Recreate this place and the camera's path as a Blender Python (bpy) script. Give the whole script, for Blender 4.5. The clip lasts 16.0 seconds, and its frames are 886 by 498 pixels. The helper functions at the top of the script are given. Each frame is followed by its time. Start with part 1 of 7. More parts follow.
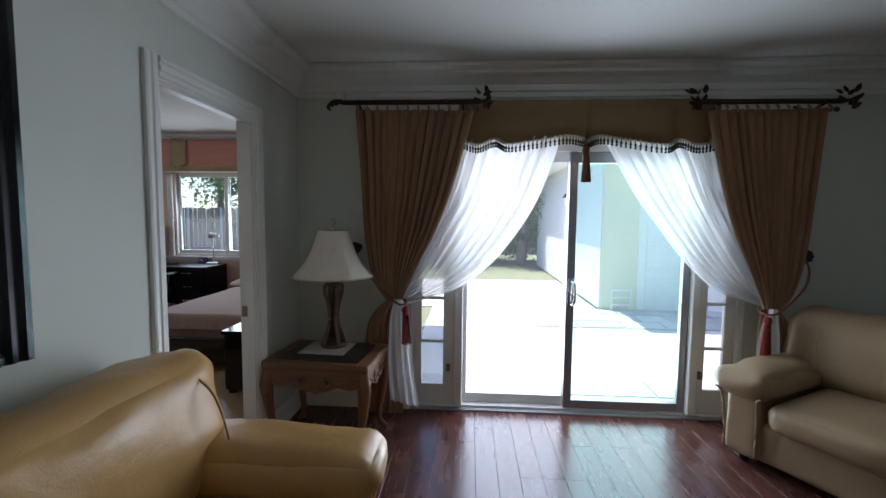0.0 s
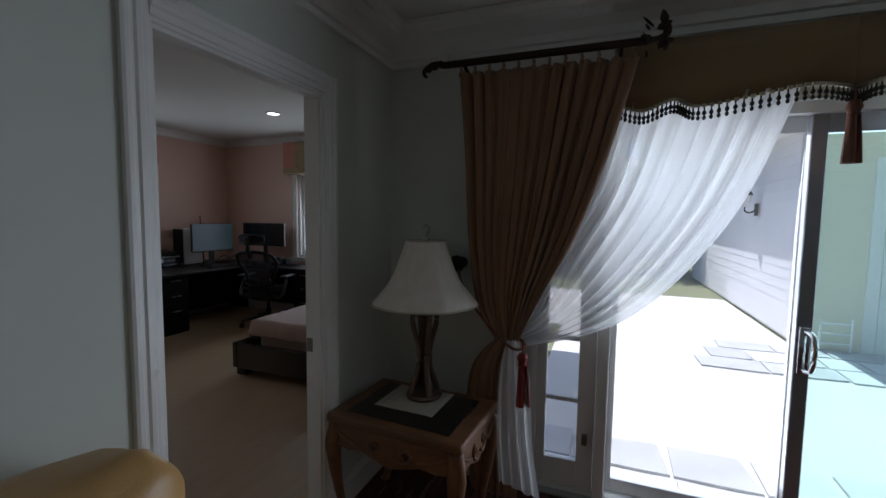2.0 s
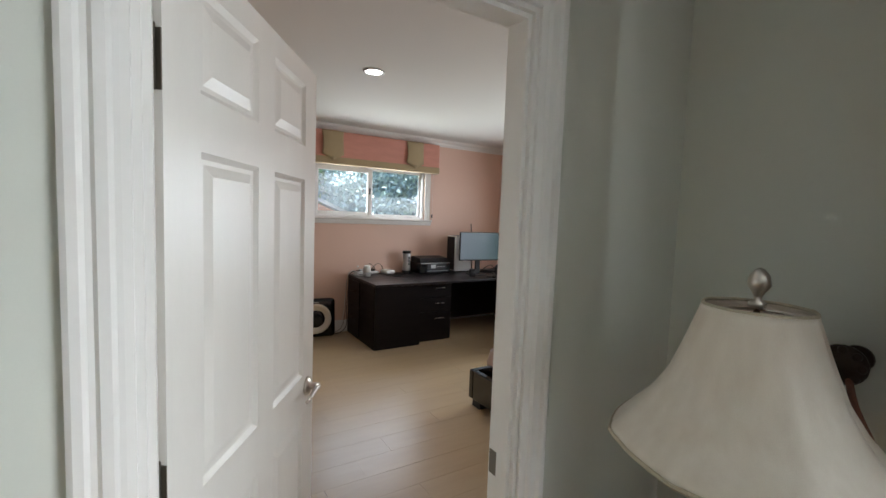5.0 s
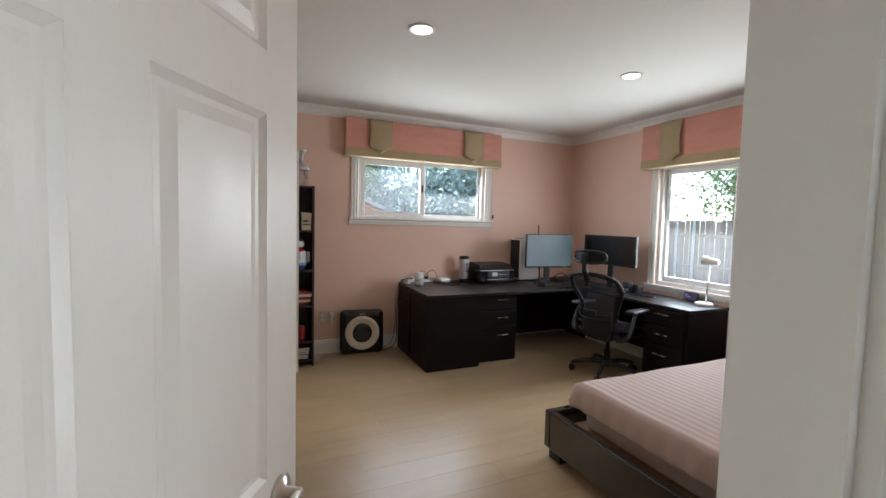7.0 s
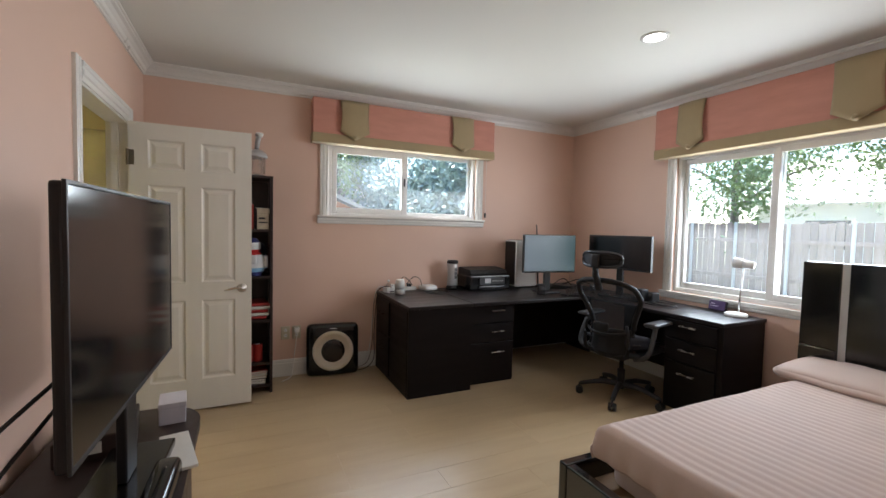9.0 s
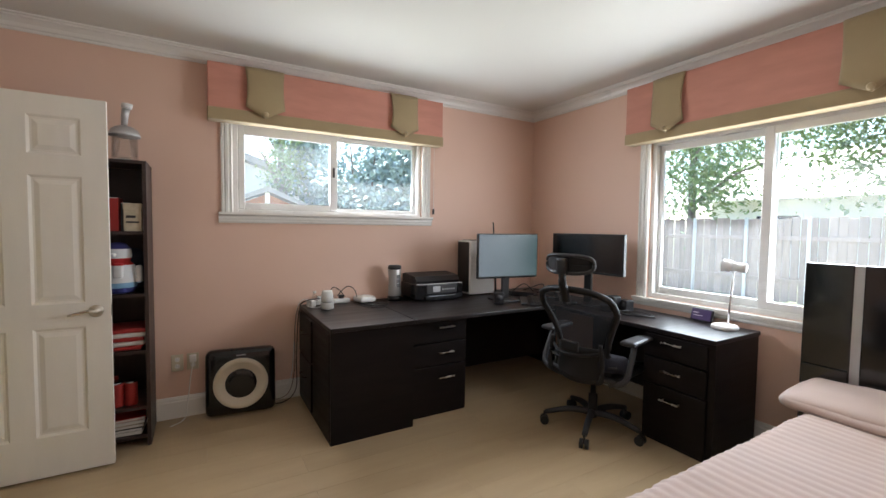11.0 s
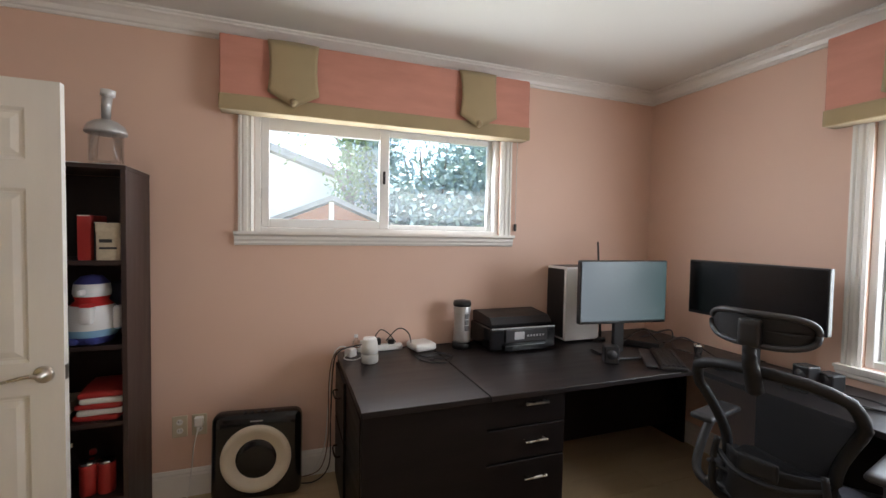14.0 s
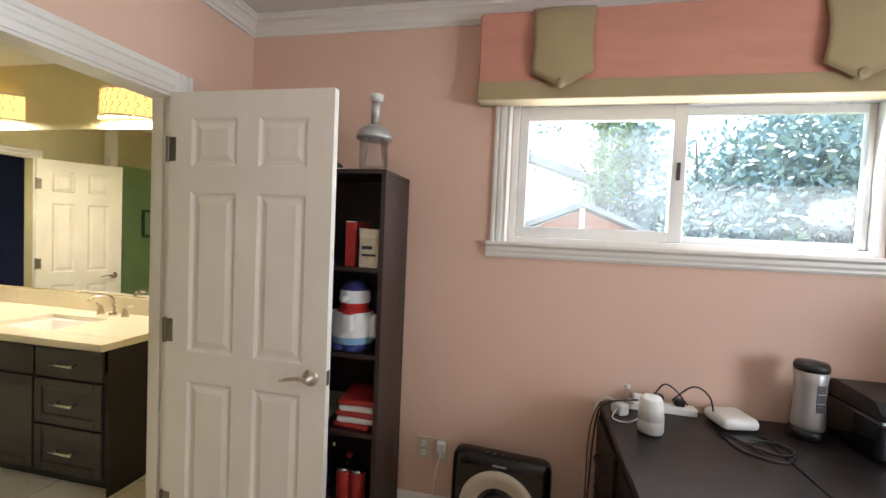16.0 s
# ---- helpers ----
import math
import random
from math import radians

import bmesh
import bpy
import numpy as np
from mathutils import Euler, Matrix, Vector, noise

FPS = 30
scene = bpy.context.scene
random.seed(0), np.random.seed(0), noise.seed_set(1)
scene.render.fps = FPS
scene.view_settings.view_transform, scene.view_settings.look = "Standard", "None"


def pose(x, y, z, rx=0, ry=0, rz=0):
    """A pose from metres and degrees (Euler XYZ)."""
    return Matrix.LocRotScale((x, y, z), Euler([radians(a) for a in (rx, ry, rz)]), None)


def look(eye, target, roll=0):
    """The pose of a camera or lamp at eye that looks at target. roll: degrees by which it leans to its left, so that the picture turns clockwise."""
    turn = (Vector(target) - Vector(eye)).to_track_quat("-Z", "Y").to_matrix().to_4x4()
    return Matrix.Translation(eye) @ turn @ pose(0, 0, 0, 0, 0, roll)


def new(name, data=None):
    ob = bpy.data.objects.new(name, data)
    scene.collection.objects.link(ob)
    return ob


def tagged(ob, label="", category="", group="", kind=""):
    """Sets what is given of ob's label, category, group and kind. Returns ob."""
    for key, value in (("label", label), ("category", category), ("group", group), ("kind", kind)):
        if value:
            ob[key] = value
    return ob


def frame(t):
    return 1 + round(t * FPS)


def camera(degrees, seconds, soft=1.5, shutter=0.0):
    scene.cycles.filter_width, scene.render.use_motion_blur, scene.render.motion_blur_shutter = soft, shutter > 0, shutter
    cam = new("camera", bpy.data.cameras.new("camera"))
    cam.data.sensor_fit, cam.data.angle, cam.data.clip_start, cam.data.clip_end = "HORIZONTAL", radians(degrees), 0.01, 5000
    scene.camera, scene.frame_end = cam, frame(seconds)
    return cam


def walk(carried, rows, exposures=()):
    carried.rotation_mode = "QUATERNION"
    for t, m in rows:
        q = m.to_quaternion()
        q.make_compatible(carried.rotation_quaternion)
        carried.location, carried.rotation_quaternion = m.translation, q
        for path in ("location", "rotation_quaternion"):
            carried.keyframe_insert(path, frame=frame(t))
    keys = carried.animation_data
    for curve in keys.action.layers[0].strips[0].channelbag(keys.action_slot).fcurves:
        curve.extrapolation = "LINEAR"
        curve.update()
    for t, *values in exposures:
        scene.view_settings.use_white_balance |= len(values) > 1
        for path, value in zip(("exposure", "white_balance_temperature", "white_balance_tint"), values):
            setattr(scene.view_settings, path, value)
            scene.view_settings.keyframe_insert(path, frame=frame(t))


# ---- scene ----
cam = camera(92.7, 16.0)
PATH = [
    (0, (0.026, -0.086, 1.446), (-0.101, 1.904, 1.297), 0.6),
    (0.5, (0.031, 0.14, 1.446), (-0.229, 2.118, 1.303), 0.6),
    (1, (0.007, 0.359, 1.439), (-0.391, 2.313, 1.295), 0.8),
    (1.5, (-0.04, 0.569, 1.451), (-0.582, 2.489, 1.308), 1.0),
    (2, (-0.071, 0.771, 1.47), (-0.78, 2.635, 1.317), 0.8),
    (2.5, (-0.097, 0.963, 1.443), (-0.989, 2.749, 1.318), 1.2),
    (3, (-0.147, 1.125, 1.447), (-1.21, 2.815, 1.327), 1.4),
    (3.5, (-0.224, 1.277, 1.46), (-1.458, 2.846, 1.335), 1.6),
    (4, (-0.298, 1.416, 1.495), (-1.711, 2.825, 1.356), 1.7),
    (4.5, (-0.386, 1.543, 1.511), (-1.957, 2.772, 1.368), 1.8),
    (5, (-0.489, 1.653, 1.512), (-2.186, 2.701, 1.364), 2.1),
    (7.3, (-1.21, 2.058, 1.417), (-3.047, 2.84, 1.302), 1.6),
    (7.5, (-1.262, 2.104, 1.405), (-3.105, 2.874, 1.295), 1.7),
    (8, (-1.416, 2.142, 1.387), (-3.256, 2.923, 1.283), 1.7),
    (8.5, (-1.555, 2.224, 1.363), (-3.387, 3.021, 1.27), 1.5),
    (9, (-1.693, 2.291, 1.366), (-3.502, 3.138, 1.271), 1.3),
    (9.5, (-1.818, 2.386, 1.346), (-3.606, 3.279, 1.251), 1.0),
    (10, (-1.939, 2.498, 1.346), (-3.705, 3.431, 1.248), 0.9),
    (12.5, (-2.671, 3.099, 1.437), (-4.376, 4.139, 1.343), 0.5),
    (13, (-2.805, 3.144, 1.447), (-4.538, 4.137, 1.358), 0.5),
    (13.5, (-2.947, 3.168, 1.469), (-4.746, 4.036, 1.381), 0.8),
    (14, (-3.089, 3.178, 1.479), (-4.967, 3.863, 1.403), 1.0),
    (14.5, (-3.233, 3.188, 1.484), (-5.184, 3.622, 1.411), 1.4),
    (15, (-3.369, 3.163, 1.508), (-5.36, 3.334, 1.424), 1.9),
    (15.5, (-3.505, 3.122, 1.513), (-5.5, 3.026, 1.421), 2.3),
    (16, (-3.643, 3.109, 1.496), (-5.6, 2.7, 1.42), 2.5),
]
EXPOSURES = [(0, 1.05, 5700, 13), (0.5, 0.85, 5700, 13), (1.0, 0.6, 5700, 13), (2.0, 0.1, 5700, 13), (3.0, -0.2, 5800, 13), (3.5, -0.02, 5900, 13), (4.0, 0.95, 6100, 13), (4.5, 1.83, 6250, 13), (5.0, 2.26, 6250, 12), (7.3, 2.36, 6200, 12), (8, 2.33, 6200, 12), (9, 2.38, 6250, 12), (10, 2.5, 6300, 12), (12.5, 2.57, 6350, 12), (14.0, 2.5, 6450, 13), (16, 2.85, 6300, 12)]
walk(cam, [(t, look(eye, target, roll)) for t, eye, target, roll in PATH], EXPOSURES)

# ---- world, sun, window light, exposure ----
world = bpy.data.worlds.new("world")
scene.world = world
world.use_nodes = True
wn = world.node_tree.nodes
sky = wn.new("ShaderNodeTexSky")
sky.sky_type, sky.sun_disc = "NISHITA", False
sky.sun_elevation, sky.sun_rotation = radians(72), radians(-51)
world.node_tree.links.new(sky.outputs[0], wn["Background"].inputs["Color"])
wn["Background"].inputs["Strength"].default_value = 0.15

sun = new("sun", bpy.data.lights.new("sun", "SUN"))
sun.data.energy, sun.data.angle, sun.data.color = 5.0, radians(0.5), (1.0, 0.95, 0.87)
sun.matrix_world = look((-4.2, 3.4, 16.5), (0, 0, 0))


def window_light(name, eye, target, w, h, power, col=(0.93, 0.97, 1.0)):
    ob = new(name, bpy.data.lights.new(name, "AREA"))
    ob.data.shape, ob.data.size, ob.data.size_y, ob.data.energy, ob.data.color = "RECTANGLE", w, h, power, col
    ob.matrix_world = look(eye, target)
    return ob


window_light("skylight_patio_door", (0.78, 3.16, 1.0), (0.78, 2.0, 0.9), 1.6, 1.7, 25)
window_light("skylight_side_window", (-3.55, 5.97, 1.45), (-3.55, 4.0, 1.2), 1.4, 1.05, 9)
window_light("skylight_high_window", (-5.80, 3.78, 1.8), (-4.0, 3.78, 1.5), 1.4, 0.5, 4.5)

# ---- small building tools ----
def part(name, bm, material, parent=None, label="", smooth=False):
    """One mesh object from a bmesh, under a thing or a part."""
    me = bpy.data.meshes.new(name)
    bmesh.ops.recalc_face_normals(bm, faces=bm.faces[:])
    bm.to_mesh(me)
    bm.free()
    if smooth:
        for p in me.polygons:
            p.use_smooth = True
    me.materials.append(material)
    ob = new(name, me)
    if parent is not None:
        ob.parent = parent
    if label:
        ob["label"] = label
    return ob


def thing(name, m, label, category, group=""):
    ob = new(name)
    ob.empty_display_size = 0.1
    ob.matrix_world = m
    ob.matrix_basis = m
    return tagged(ob, label, category, group)


def struct(name, bm, material, label="", category="", smooth=False):
    return tagged(part(name, bm, material, None, "", smooth), label, category, "", "structure")


def box(bm, x0, x1, y0, y1, z0, z1, bevel=0.0, seg=2, m=None):
    geo = bmesh.ops.create_cube(bm, size=1.0)
    vs = geo["verts"]
    for v in vs:
        v.co = Vector((x0 + (v.co.x + 0.5) * (x1 - x0), y0 + (v.co.y + 0.5) * (y1 - y0), z0 + (v.co.z + 0.5) * (z1 - z0)))
    if bevel > 0:
        es = list({e for v in vs for e in v.link_edges})
        r = bmesh.ops.bevel(bm, geom=es, offset=bevel, segments=seg, profile=0.5, affect="EDGES")
        vs = list({v for f in r["faces"] for v in f.verts} | {v for v in vs if v.is_valid})
    if m is not None:
        bmesh.ops.transform(bm, matrix=m, verts=vs)
    return bm


def bx(x0, x1, y0, y1, z0, z1, bevel=0.0, seg=2, m=None):
    return box(bmesh.new(), x0, x1, y0, y1, z0, z1, bevel, seg, m)


def cyl(bm, r0, r1, z0, z1, seg=24, m=None, caps=True):
    geo = bmesh.ops.create_cone(bm, cap_ends=caps, segments=seg, radius1=r0, radius2=r1, depth=z1 - z0)
    mm = Matrix.Translation((0, 0, (z0 + z1) / 2))
    bmesh.ops.transform(bm, matrix=(m @ mm) if m is not None else mm, verts=geo["verts"])
    return bm


def lathe(bm, prof, seg=28, m=None, rx=1.0, ry=1.0):
    """A turned body: prof is a list of (radius, height)."""
    rings = []
    for r, z in prof:
        rings.append([bm.verts.new((r * rx * math.cos(2 * math.pi * i / seg), r * ry * math.sin(2 * math.pi * i / seg), z)) for i in range(seg)])
    for a, b in zip(rings, rings[1:]):
        for i in range(seg):
            bm.faces.new((a[i], a[(i + 1) % seg], b[(i + 1) % seg], b[i]))
    for ring in (rings[0], rings[-1]):
        try:
            bm.faces.new(ring)
        except ValueError:
            pass
    if m is not None:
        bmesh.ops.transform(bm, matrix=m, verts=[v for ring in rings for v in ring])
    return bm


def tube(bm, pts, r, seg=8, r_end=None, caps=True):
    """A round bar along a line of points, tapering to r_end."""
    pts = [Vector(p) for p in pts]
    rings = []
    for i, p in enumerate(pts):
        d = (pts[min(i + 1, len(pts) - 1)] - pts[max(i - 1, 0)]).normalized()
        side = d.cross(Vector((0, 0, 1)))
        if side.length < 0.05:
            side = d.cross(Vector((1, 0, 0)))
        side.normalize()
        up = side.cross(d)
        rr = r if r_end is None else r + (r_end - r) * i / (len(pts) - 1)
        rings.append([bm.verts.new(p + rr * (math.cos(2 * math.pi * k / seg) * side + math.sin(2 * math.pi * k / seg) * up)) for k in range(seg)])
    for a, b in zip(rings, rings[1:]):
        for k in range(seg):
            bm.faces.new((a[k], a[(k + 1) % seg], b[(k + 1) % seg], b[k]))
    if caps:
        bm.faces.new(rings[0])
        bm.faces.new(rings[-1])
    return bm


def spline(pts, n=8):
    """Points of a smooth line through pts."""
    pts = [Vector(p) for p in pts]
    out = []
    for i in range(len(pts) - 1):
        p0, p1, p2, p3 = pts[max(i - 1, 0)], pts[i], pts[i + 1], pts[min(i + 2, len(pts) - 1)]
        for k in range(n):
            t = k / n
            out.append(0.5 * (2 * p1 + (p2 - p0) * t + (2 * p0 - 5 * p1 + 4 * p2 - p3) * t * t + (3 * p1 - p0 - 3 * p2 + p3) * t ** 3))
    return out + [pts[-1]]


def extrude_profile(bm, prof, a, b, place):
    """A straight moulding: prof is a closed outline of (u, v); place(u, v, s) gives the point at s along it."""
    ra = [bm.verts.new(place(u, v, a)) for u, v in prof]
    rb = [bm.verts.new(place(u, v, b)) for u, v in prof]
    n = len(prof)
    for i in range(n):
        bm.faces.new((ra[i], ra[(i + 1) % n], rb[(i + 1) % n], rb[i]))
    bm.faces.new(ra)
    bm.faces.new(rb)
    return bm


def sheet(bm, fn, nu, nv, thick=0.0):
    """A grid surface fn(u, v) with u, v from 0 to 1, given a thickness along its normals."""
    g = [[bm.verts.new(fn(i / nu, j / nv)) for j in range(nv + 1)] for i in range(nu + 1)]
    fs = [bm.faces.new((g[i][j], g[i + 1][j], g[i + 1][j + 1], g[i][j + 1])) for i in range(nu) for j in range(nv)]
    if thick:
        bm.normal_update()
        h = [[bm.verts.new(v.co + v.normal * thick) for v in row] for row in g]
        for i in range(nu):
            for j in range(nv):
                bm.faces.new((h[i][j], h[i][j + 1], h[i + 1][j + 1], h[i + 1][j]))
            bm.faces.new((g[i][0], h[i][0], h[i + 1][0], g[i + 1][0]))
            bm.faces.new((g[i][nv], g[i + 1][nv], h[i + 1][nv], h[i][nv]))
        for j in range(nv):
            bm.faces.new((g[0][j], g[0][j + 1], h[0][j + 1], h[0][j]))
            bm.faces.new((g[nu][j], h[nu][j], h[nu][j + 1], g[nu][j + 1]))
    return bm


def wall_x(x0, x1, y0, y1, z0, z1, holes=()):
    """A wall slab along y, from x0 to x1 thick, with holes (y0, y1, z0, z1)."""
    bm = bmesh.new()
    cuts = sorted({y0, y1, *[h[0] for h in holes], *[h[1] for h in holes]})
    for a, b in zip(cuts, cuts[1:]):
        hs = sorted([h for h in holes if h[0] <= a + 1e-6 and h[1] >= b - 1e-6], key=lambda h: h[2])
        z = z0
        for h in hs:
            if h[2] > z + 1e-4:
                box(bm, x0, x1, a, b, z, h[2])
            z = h[3]
        if z < z1 - 1e-4:
            box(bm, x0, x1, a, b, z, z1)
    return bm


def wall_y(y0, y1, x0, x1, z0, z1, holes=()):
    bm = wall_x(y0, y1, x0, x1, z0, z1, holes)
    for v in bm.verts:
        v.co.x, v.co.y = v.co.y, v.co.x
    bmesh.ops.reverse_faces(bm, faces=bm.faces[:])
    return bm

# ---- materials ----
def rgb(h):
    """A base colour from linear red, green, blue."""
    return (*h, 1.0)


def mat(name, col, col2=None, rough=0.6, metal=0.0, scale=6.0, fine=120.0, bump=0.15, dist=0.002, spec=0.5, rvar=0.12, stretch=(1, 1, 1), vary=0.0, coat=0.0, sheen=0.0, crease=0.0):
    """A surface with a broad drift of tone, a fine grain, uneven gloss and fine relief."""
    m = bpy.data.materials.new(name)
    m.use_nodes = True
    t = m.node_tree
    n, l = t.nodes, t.links
    b = n["Principled BSDF"]
    tc = n.new("ShaderNodeTexCoord")
    mp = n.new("ShaderNodeMapping")
    mp.inputs["Scale"].default_value = stretch
    l.new(tc.outputs["Object"], mp.inputs["Vector"])
    vec = mp.outputs["Vector"]
    if vary:
        info = n.new("ShaderNodeObjectInfo")
        add = n.new("ShaderNodeVectorMath")
        add.operation = "ADD"
        mul = n.new("ShaderNodeMath")
        mul.operation = "MULTIPLY"
        mul.inputs[1].default_value = 37.0
        l.new(info.outputs["Random"], mul.inputs[0])
        l.new(vec, add.inputs[0])
        l.new(mul.outputs[0], add.inputs[1])
        vec = add.outputs[0]
    big = n.new("ShaderNodeTexNoise")
    big.inputs["Scale"].default_value = scale
    big.inputs["Detail"].default_value = 5.0
    l.new(vec, big.inputs["Vector"])
    small = n.new("ShaderNodeTexNoise")
    small.inputs["Scale"].default_value = fine
    small.inputs["Detail"].default_value = 3.0
    l.new(vec, small.inputs["Vector"])
    mixf = n.new("ShaderNodeMath")
    mixf.operation = "MULTIPLY_ADD"
    l.new(small.outputs["Fac"], mixf.inputs[0])
    mixf.inputs[1].default_value = 0.35
    l.new(big.outputs["Fac"], mixf.inputs[2])
    ramp = n.new("ShaderNodeValToRGB")
    ramp.color_ramp.elements[0].position, ramp.color_ramp.elements[1].position = 0.42, 0.92
    c2 = col2 or tuple(c * 0.88 for c in col)
    ramp.color_ramp.elements[0].color, ramp.color_ramp.elements[1].color = rgb(c2), rgb(col)
    l.new(mixf.outputs[0], ramp.inputs["Fac"])
    colour = ramp.outputs["Color"]
    if vary:
        hsv = n.new("ShaderNodeHueSaturation")
        mr = n.new("ShaderNodeMapRange")
        mr.inputs["To Min"].default_value, mr.inputs["To Max"].default_value = 1 - vary, 1 + vary
        l.new(info.outputs["Random"], mr.inputs["Value"])
        l.new(mr.outputs["Result"], hsv.inputs["Value"])
        l.new(colour, hsv.inputs["Color"])
        colour = hsv.outputs["Color"]
    l.new(colour, b.inputs["Base Color"])
    rr = n.new("ShaderNodeMapRange")
    rr.inputs["To Min"].default_value, rr.inputs["To Max"].default_value = max(0.02, rough - rvar), min(1.0, rough + rvar)
    l.new(big.outputs["Fac"], rr.inputs["Value"])
    l.new(rr.outputs["Result"], b.inputs["Roughness"])
    b.inputs["Metallic"].default_value = metal
    b.inputs["Specular IOR Level"].default_value = spec
    b.inputs["Coat Weight"].default_value = coat
    b.inputs["Coat Roughness"].default_value = 0.12
    b.inputs["Sheen Weight"].default_value = sheen
    if bump:
        bp = n.new("ShaderNodeBump")
        bp.inputs["Strength"].default_value, bp.inputs["Distance"].default_value = bump, dist
        l.new(small.outputs["Fac"], bp.inputs["Height"])
        if crease:
            fold = n.new("ShaderNodeTexNoise")
            fold.inputs["Scale"].default_value, fold.inputs["Detail"].default_value, fold.inputs["Distortion"].default_value = 3.6, 3.0, 1.2
            l.new(vec, fold.inputs["Vector"])
            bp2 = n.new("ShaderNodeBump")
            bp2.inputs["Strength"].default_value, bp2.inputs["Distance"].default_value = crease, 0.03
            l.new(fold.outputs["Fac"], bp2.inputs["Height"])
            l.new(bp2.outputs["Normal"], bp.inputs["Normal"])
        l.new(bp.outputs["Normal"], b.inputs["Normal"])
    return m


def glass(name, tint=(1, 1, 1), rough=0.0, gloss=0.08, veil=0.0):
    """Thin window glass: clear, with a weak mirror on it; veil mixes in white that imitates glare haze."""
    m = bpy.data.materials.new(name)
    m.use_nodes = True
    t = m.node_tree
    n, l = t.nodes, t.links
    n.remove(n["Principled BSDF"])
    tr = n.new("ShaderNodeBsdfTransparent")
    tr.inputs["Color"].default_value = rgb(tint)
    gl = n.new("ShaderNodeBsdfGlossy")
    gl.inputs["Roughness"].default_value = rough
    fr = n.new("ShaderNodeFresnel")
    fr.inputs["IOR"].default_value = 1.35
    sc = n.new("ShaderNodeMath")
    sc.operation = "MULTIPLY"
    sc.inputs[1].default_value = gloss * 10
    l.new(fr.outputs[0], sc.inputs[0])
    mx = n.new("ShaderNodeMixShader")
    l.new(sc.outputs[0], mx.inputs["Fac"])
    l.new(tr.outputs[0], mx.inputs[1])
    l.new(gl.outputs[0], mx.inputs[2])
    out = mx
    if veil:
        df = n.new("ShaderNodeBsdfTranslucent")
        df.inputs["Color"].default_value = (0.9, 0.93, 0.93, 1)
        m2 = n.new("ShaderNodeMixShader")
        m2.inputs["Fac"].default_value = veil
        l.new(mx.outputs[0], m2.inputs[1])
        l.new(df.outputs[0], m2.inputs[2])
        out = m2
    l.new(out.outputs[0], n["Material Output"].inputs["Surface"])
    return m


def sheer(name, col, clear):
    """Thin woven cloth: part see-through, part lit from behind, denser where it folds."""
    m = bpy.data.materials.new(name)
    m.use_nodes = True
    t = m.node_tree
    n, l = t.nodes, t.links
    n.remove(n["Principled BSDF"])
    tr = n.new("ShaderNodeBsdfTransparent")
    tl = n.new("ShaderNodeBsdfTranslucent")
    tl.inputs["Color"].default_value = rgb(col)
    df = n.new("ShaderNodeBsdfDiffuse")
    df.inputs["Color"].default_value = rgb(col)
    a = n.new("ShaderNodeMixShader")
    a.inputs["Fac"].default_value = 0.5
    l.new(tl.outputs[0], a.inputs[1])
    l.new(df.outputs[0], a.inputs[2])
    tc = n.new("ShaderNodeTexCoord")
    ns = n.new("ShaderNodeTexNoise")
    ns.inputs["Scale"].default_value = 350.0
    l.new(tc.outputs["Object"], ns.inputs["Vector"])
    mr = n.new("ShaderNodeMapRange")
    mr.inputs["To Min"].default_value, mr.inputs["To Max"].default_value = 1 - clear - 0.12, 1 - clear + 0.12
    l.new(ns.outputs["Fac"], mr.inputs["Value"])
    b = n.new("ShaderNodeMixShader")
    l.new(mr.outputs["Result"], b.inputs["Fac"])
    l.new(tr.outputs[0], b.inputs[1])
    l.new(a.outputs[0], b.inputs[2])
    l.new(b.outputs[0], n["Material Output"].inputs["Surface"])
    return m


def lit(name, col, power):
    m = bpy.data.materials.new(name)
    m.use_nodes = True
    b = m.node_tree.nodes["Principled BSDF"]
    b.inputs["Base Color"].default_value = rgb(col)
    b.inputs["Emission Color"].default_value = rgb(col)
    b.inputs["Emission Strength"].default_value = power
    return m


PINK = mat("pink_wall_paint", (0.75, 0.525, 0.415), (0.71, 0.49, 0.385), rough=0.55, scale=1.2, fine=260, bump=0.12, dist=0.001)
SAGE = mat("pale_sage_wall_paint", (0.63, 0.65, 0.58), (0.60, 0.62, 0.555), rough=0.6, scale=1.2, fine=240, bump=0.15, dist=0.001)
YELLOW = mat("yellow_green_bath_paint", (0.66, 0.61, 0.36), (0.62, 0.57, 0.33), rough=0.5, scale=1.5, fine=240, bump=0.1, dist=0.001)
BLUE = mat("dark_blue_wall_paint", (0.05, 0.055, 0.12), rough=0.6)
CEIL = mat("white_ceiling_paint", (0.72, 0.72, 0.68), (0.69, 0.69, 0.65), rough=0.8, scale=1.0, fine=160, bump=0.3, dist=0.001)
WHITE = mat("white_gloss_trim_paint", (0.80, 0.79, 0.75), (0.76, 0.75, 0.71), rough=0.32, scale=3, fine=90, bump=0.05, dist=0.0008)
DOORW = mat("white_painted_door", (0.80, 0.78, 0.72), (0.76, 0.74, 0.68), rough=0.35, scale=2.5, fine=60, bump=0.06, dist=0.001, stretch=(6, 6, 1))
VINYL = mat("white_vinyl", (0.82, 0.82, 0.80), (0.79, 0.79, 0.77), rough=0.3, scale=4, bump=0.02)
OAK = mat("pale_oak_plank", (0.62, 0.50, 0.33), (0.50, 0.39, 0.25), rough=0.42, scale=2.2, fine=40, bump=0.1, dist=0.001, stretch=(1, 7, 1), vary=0.06)
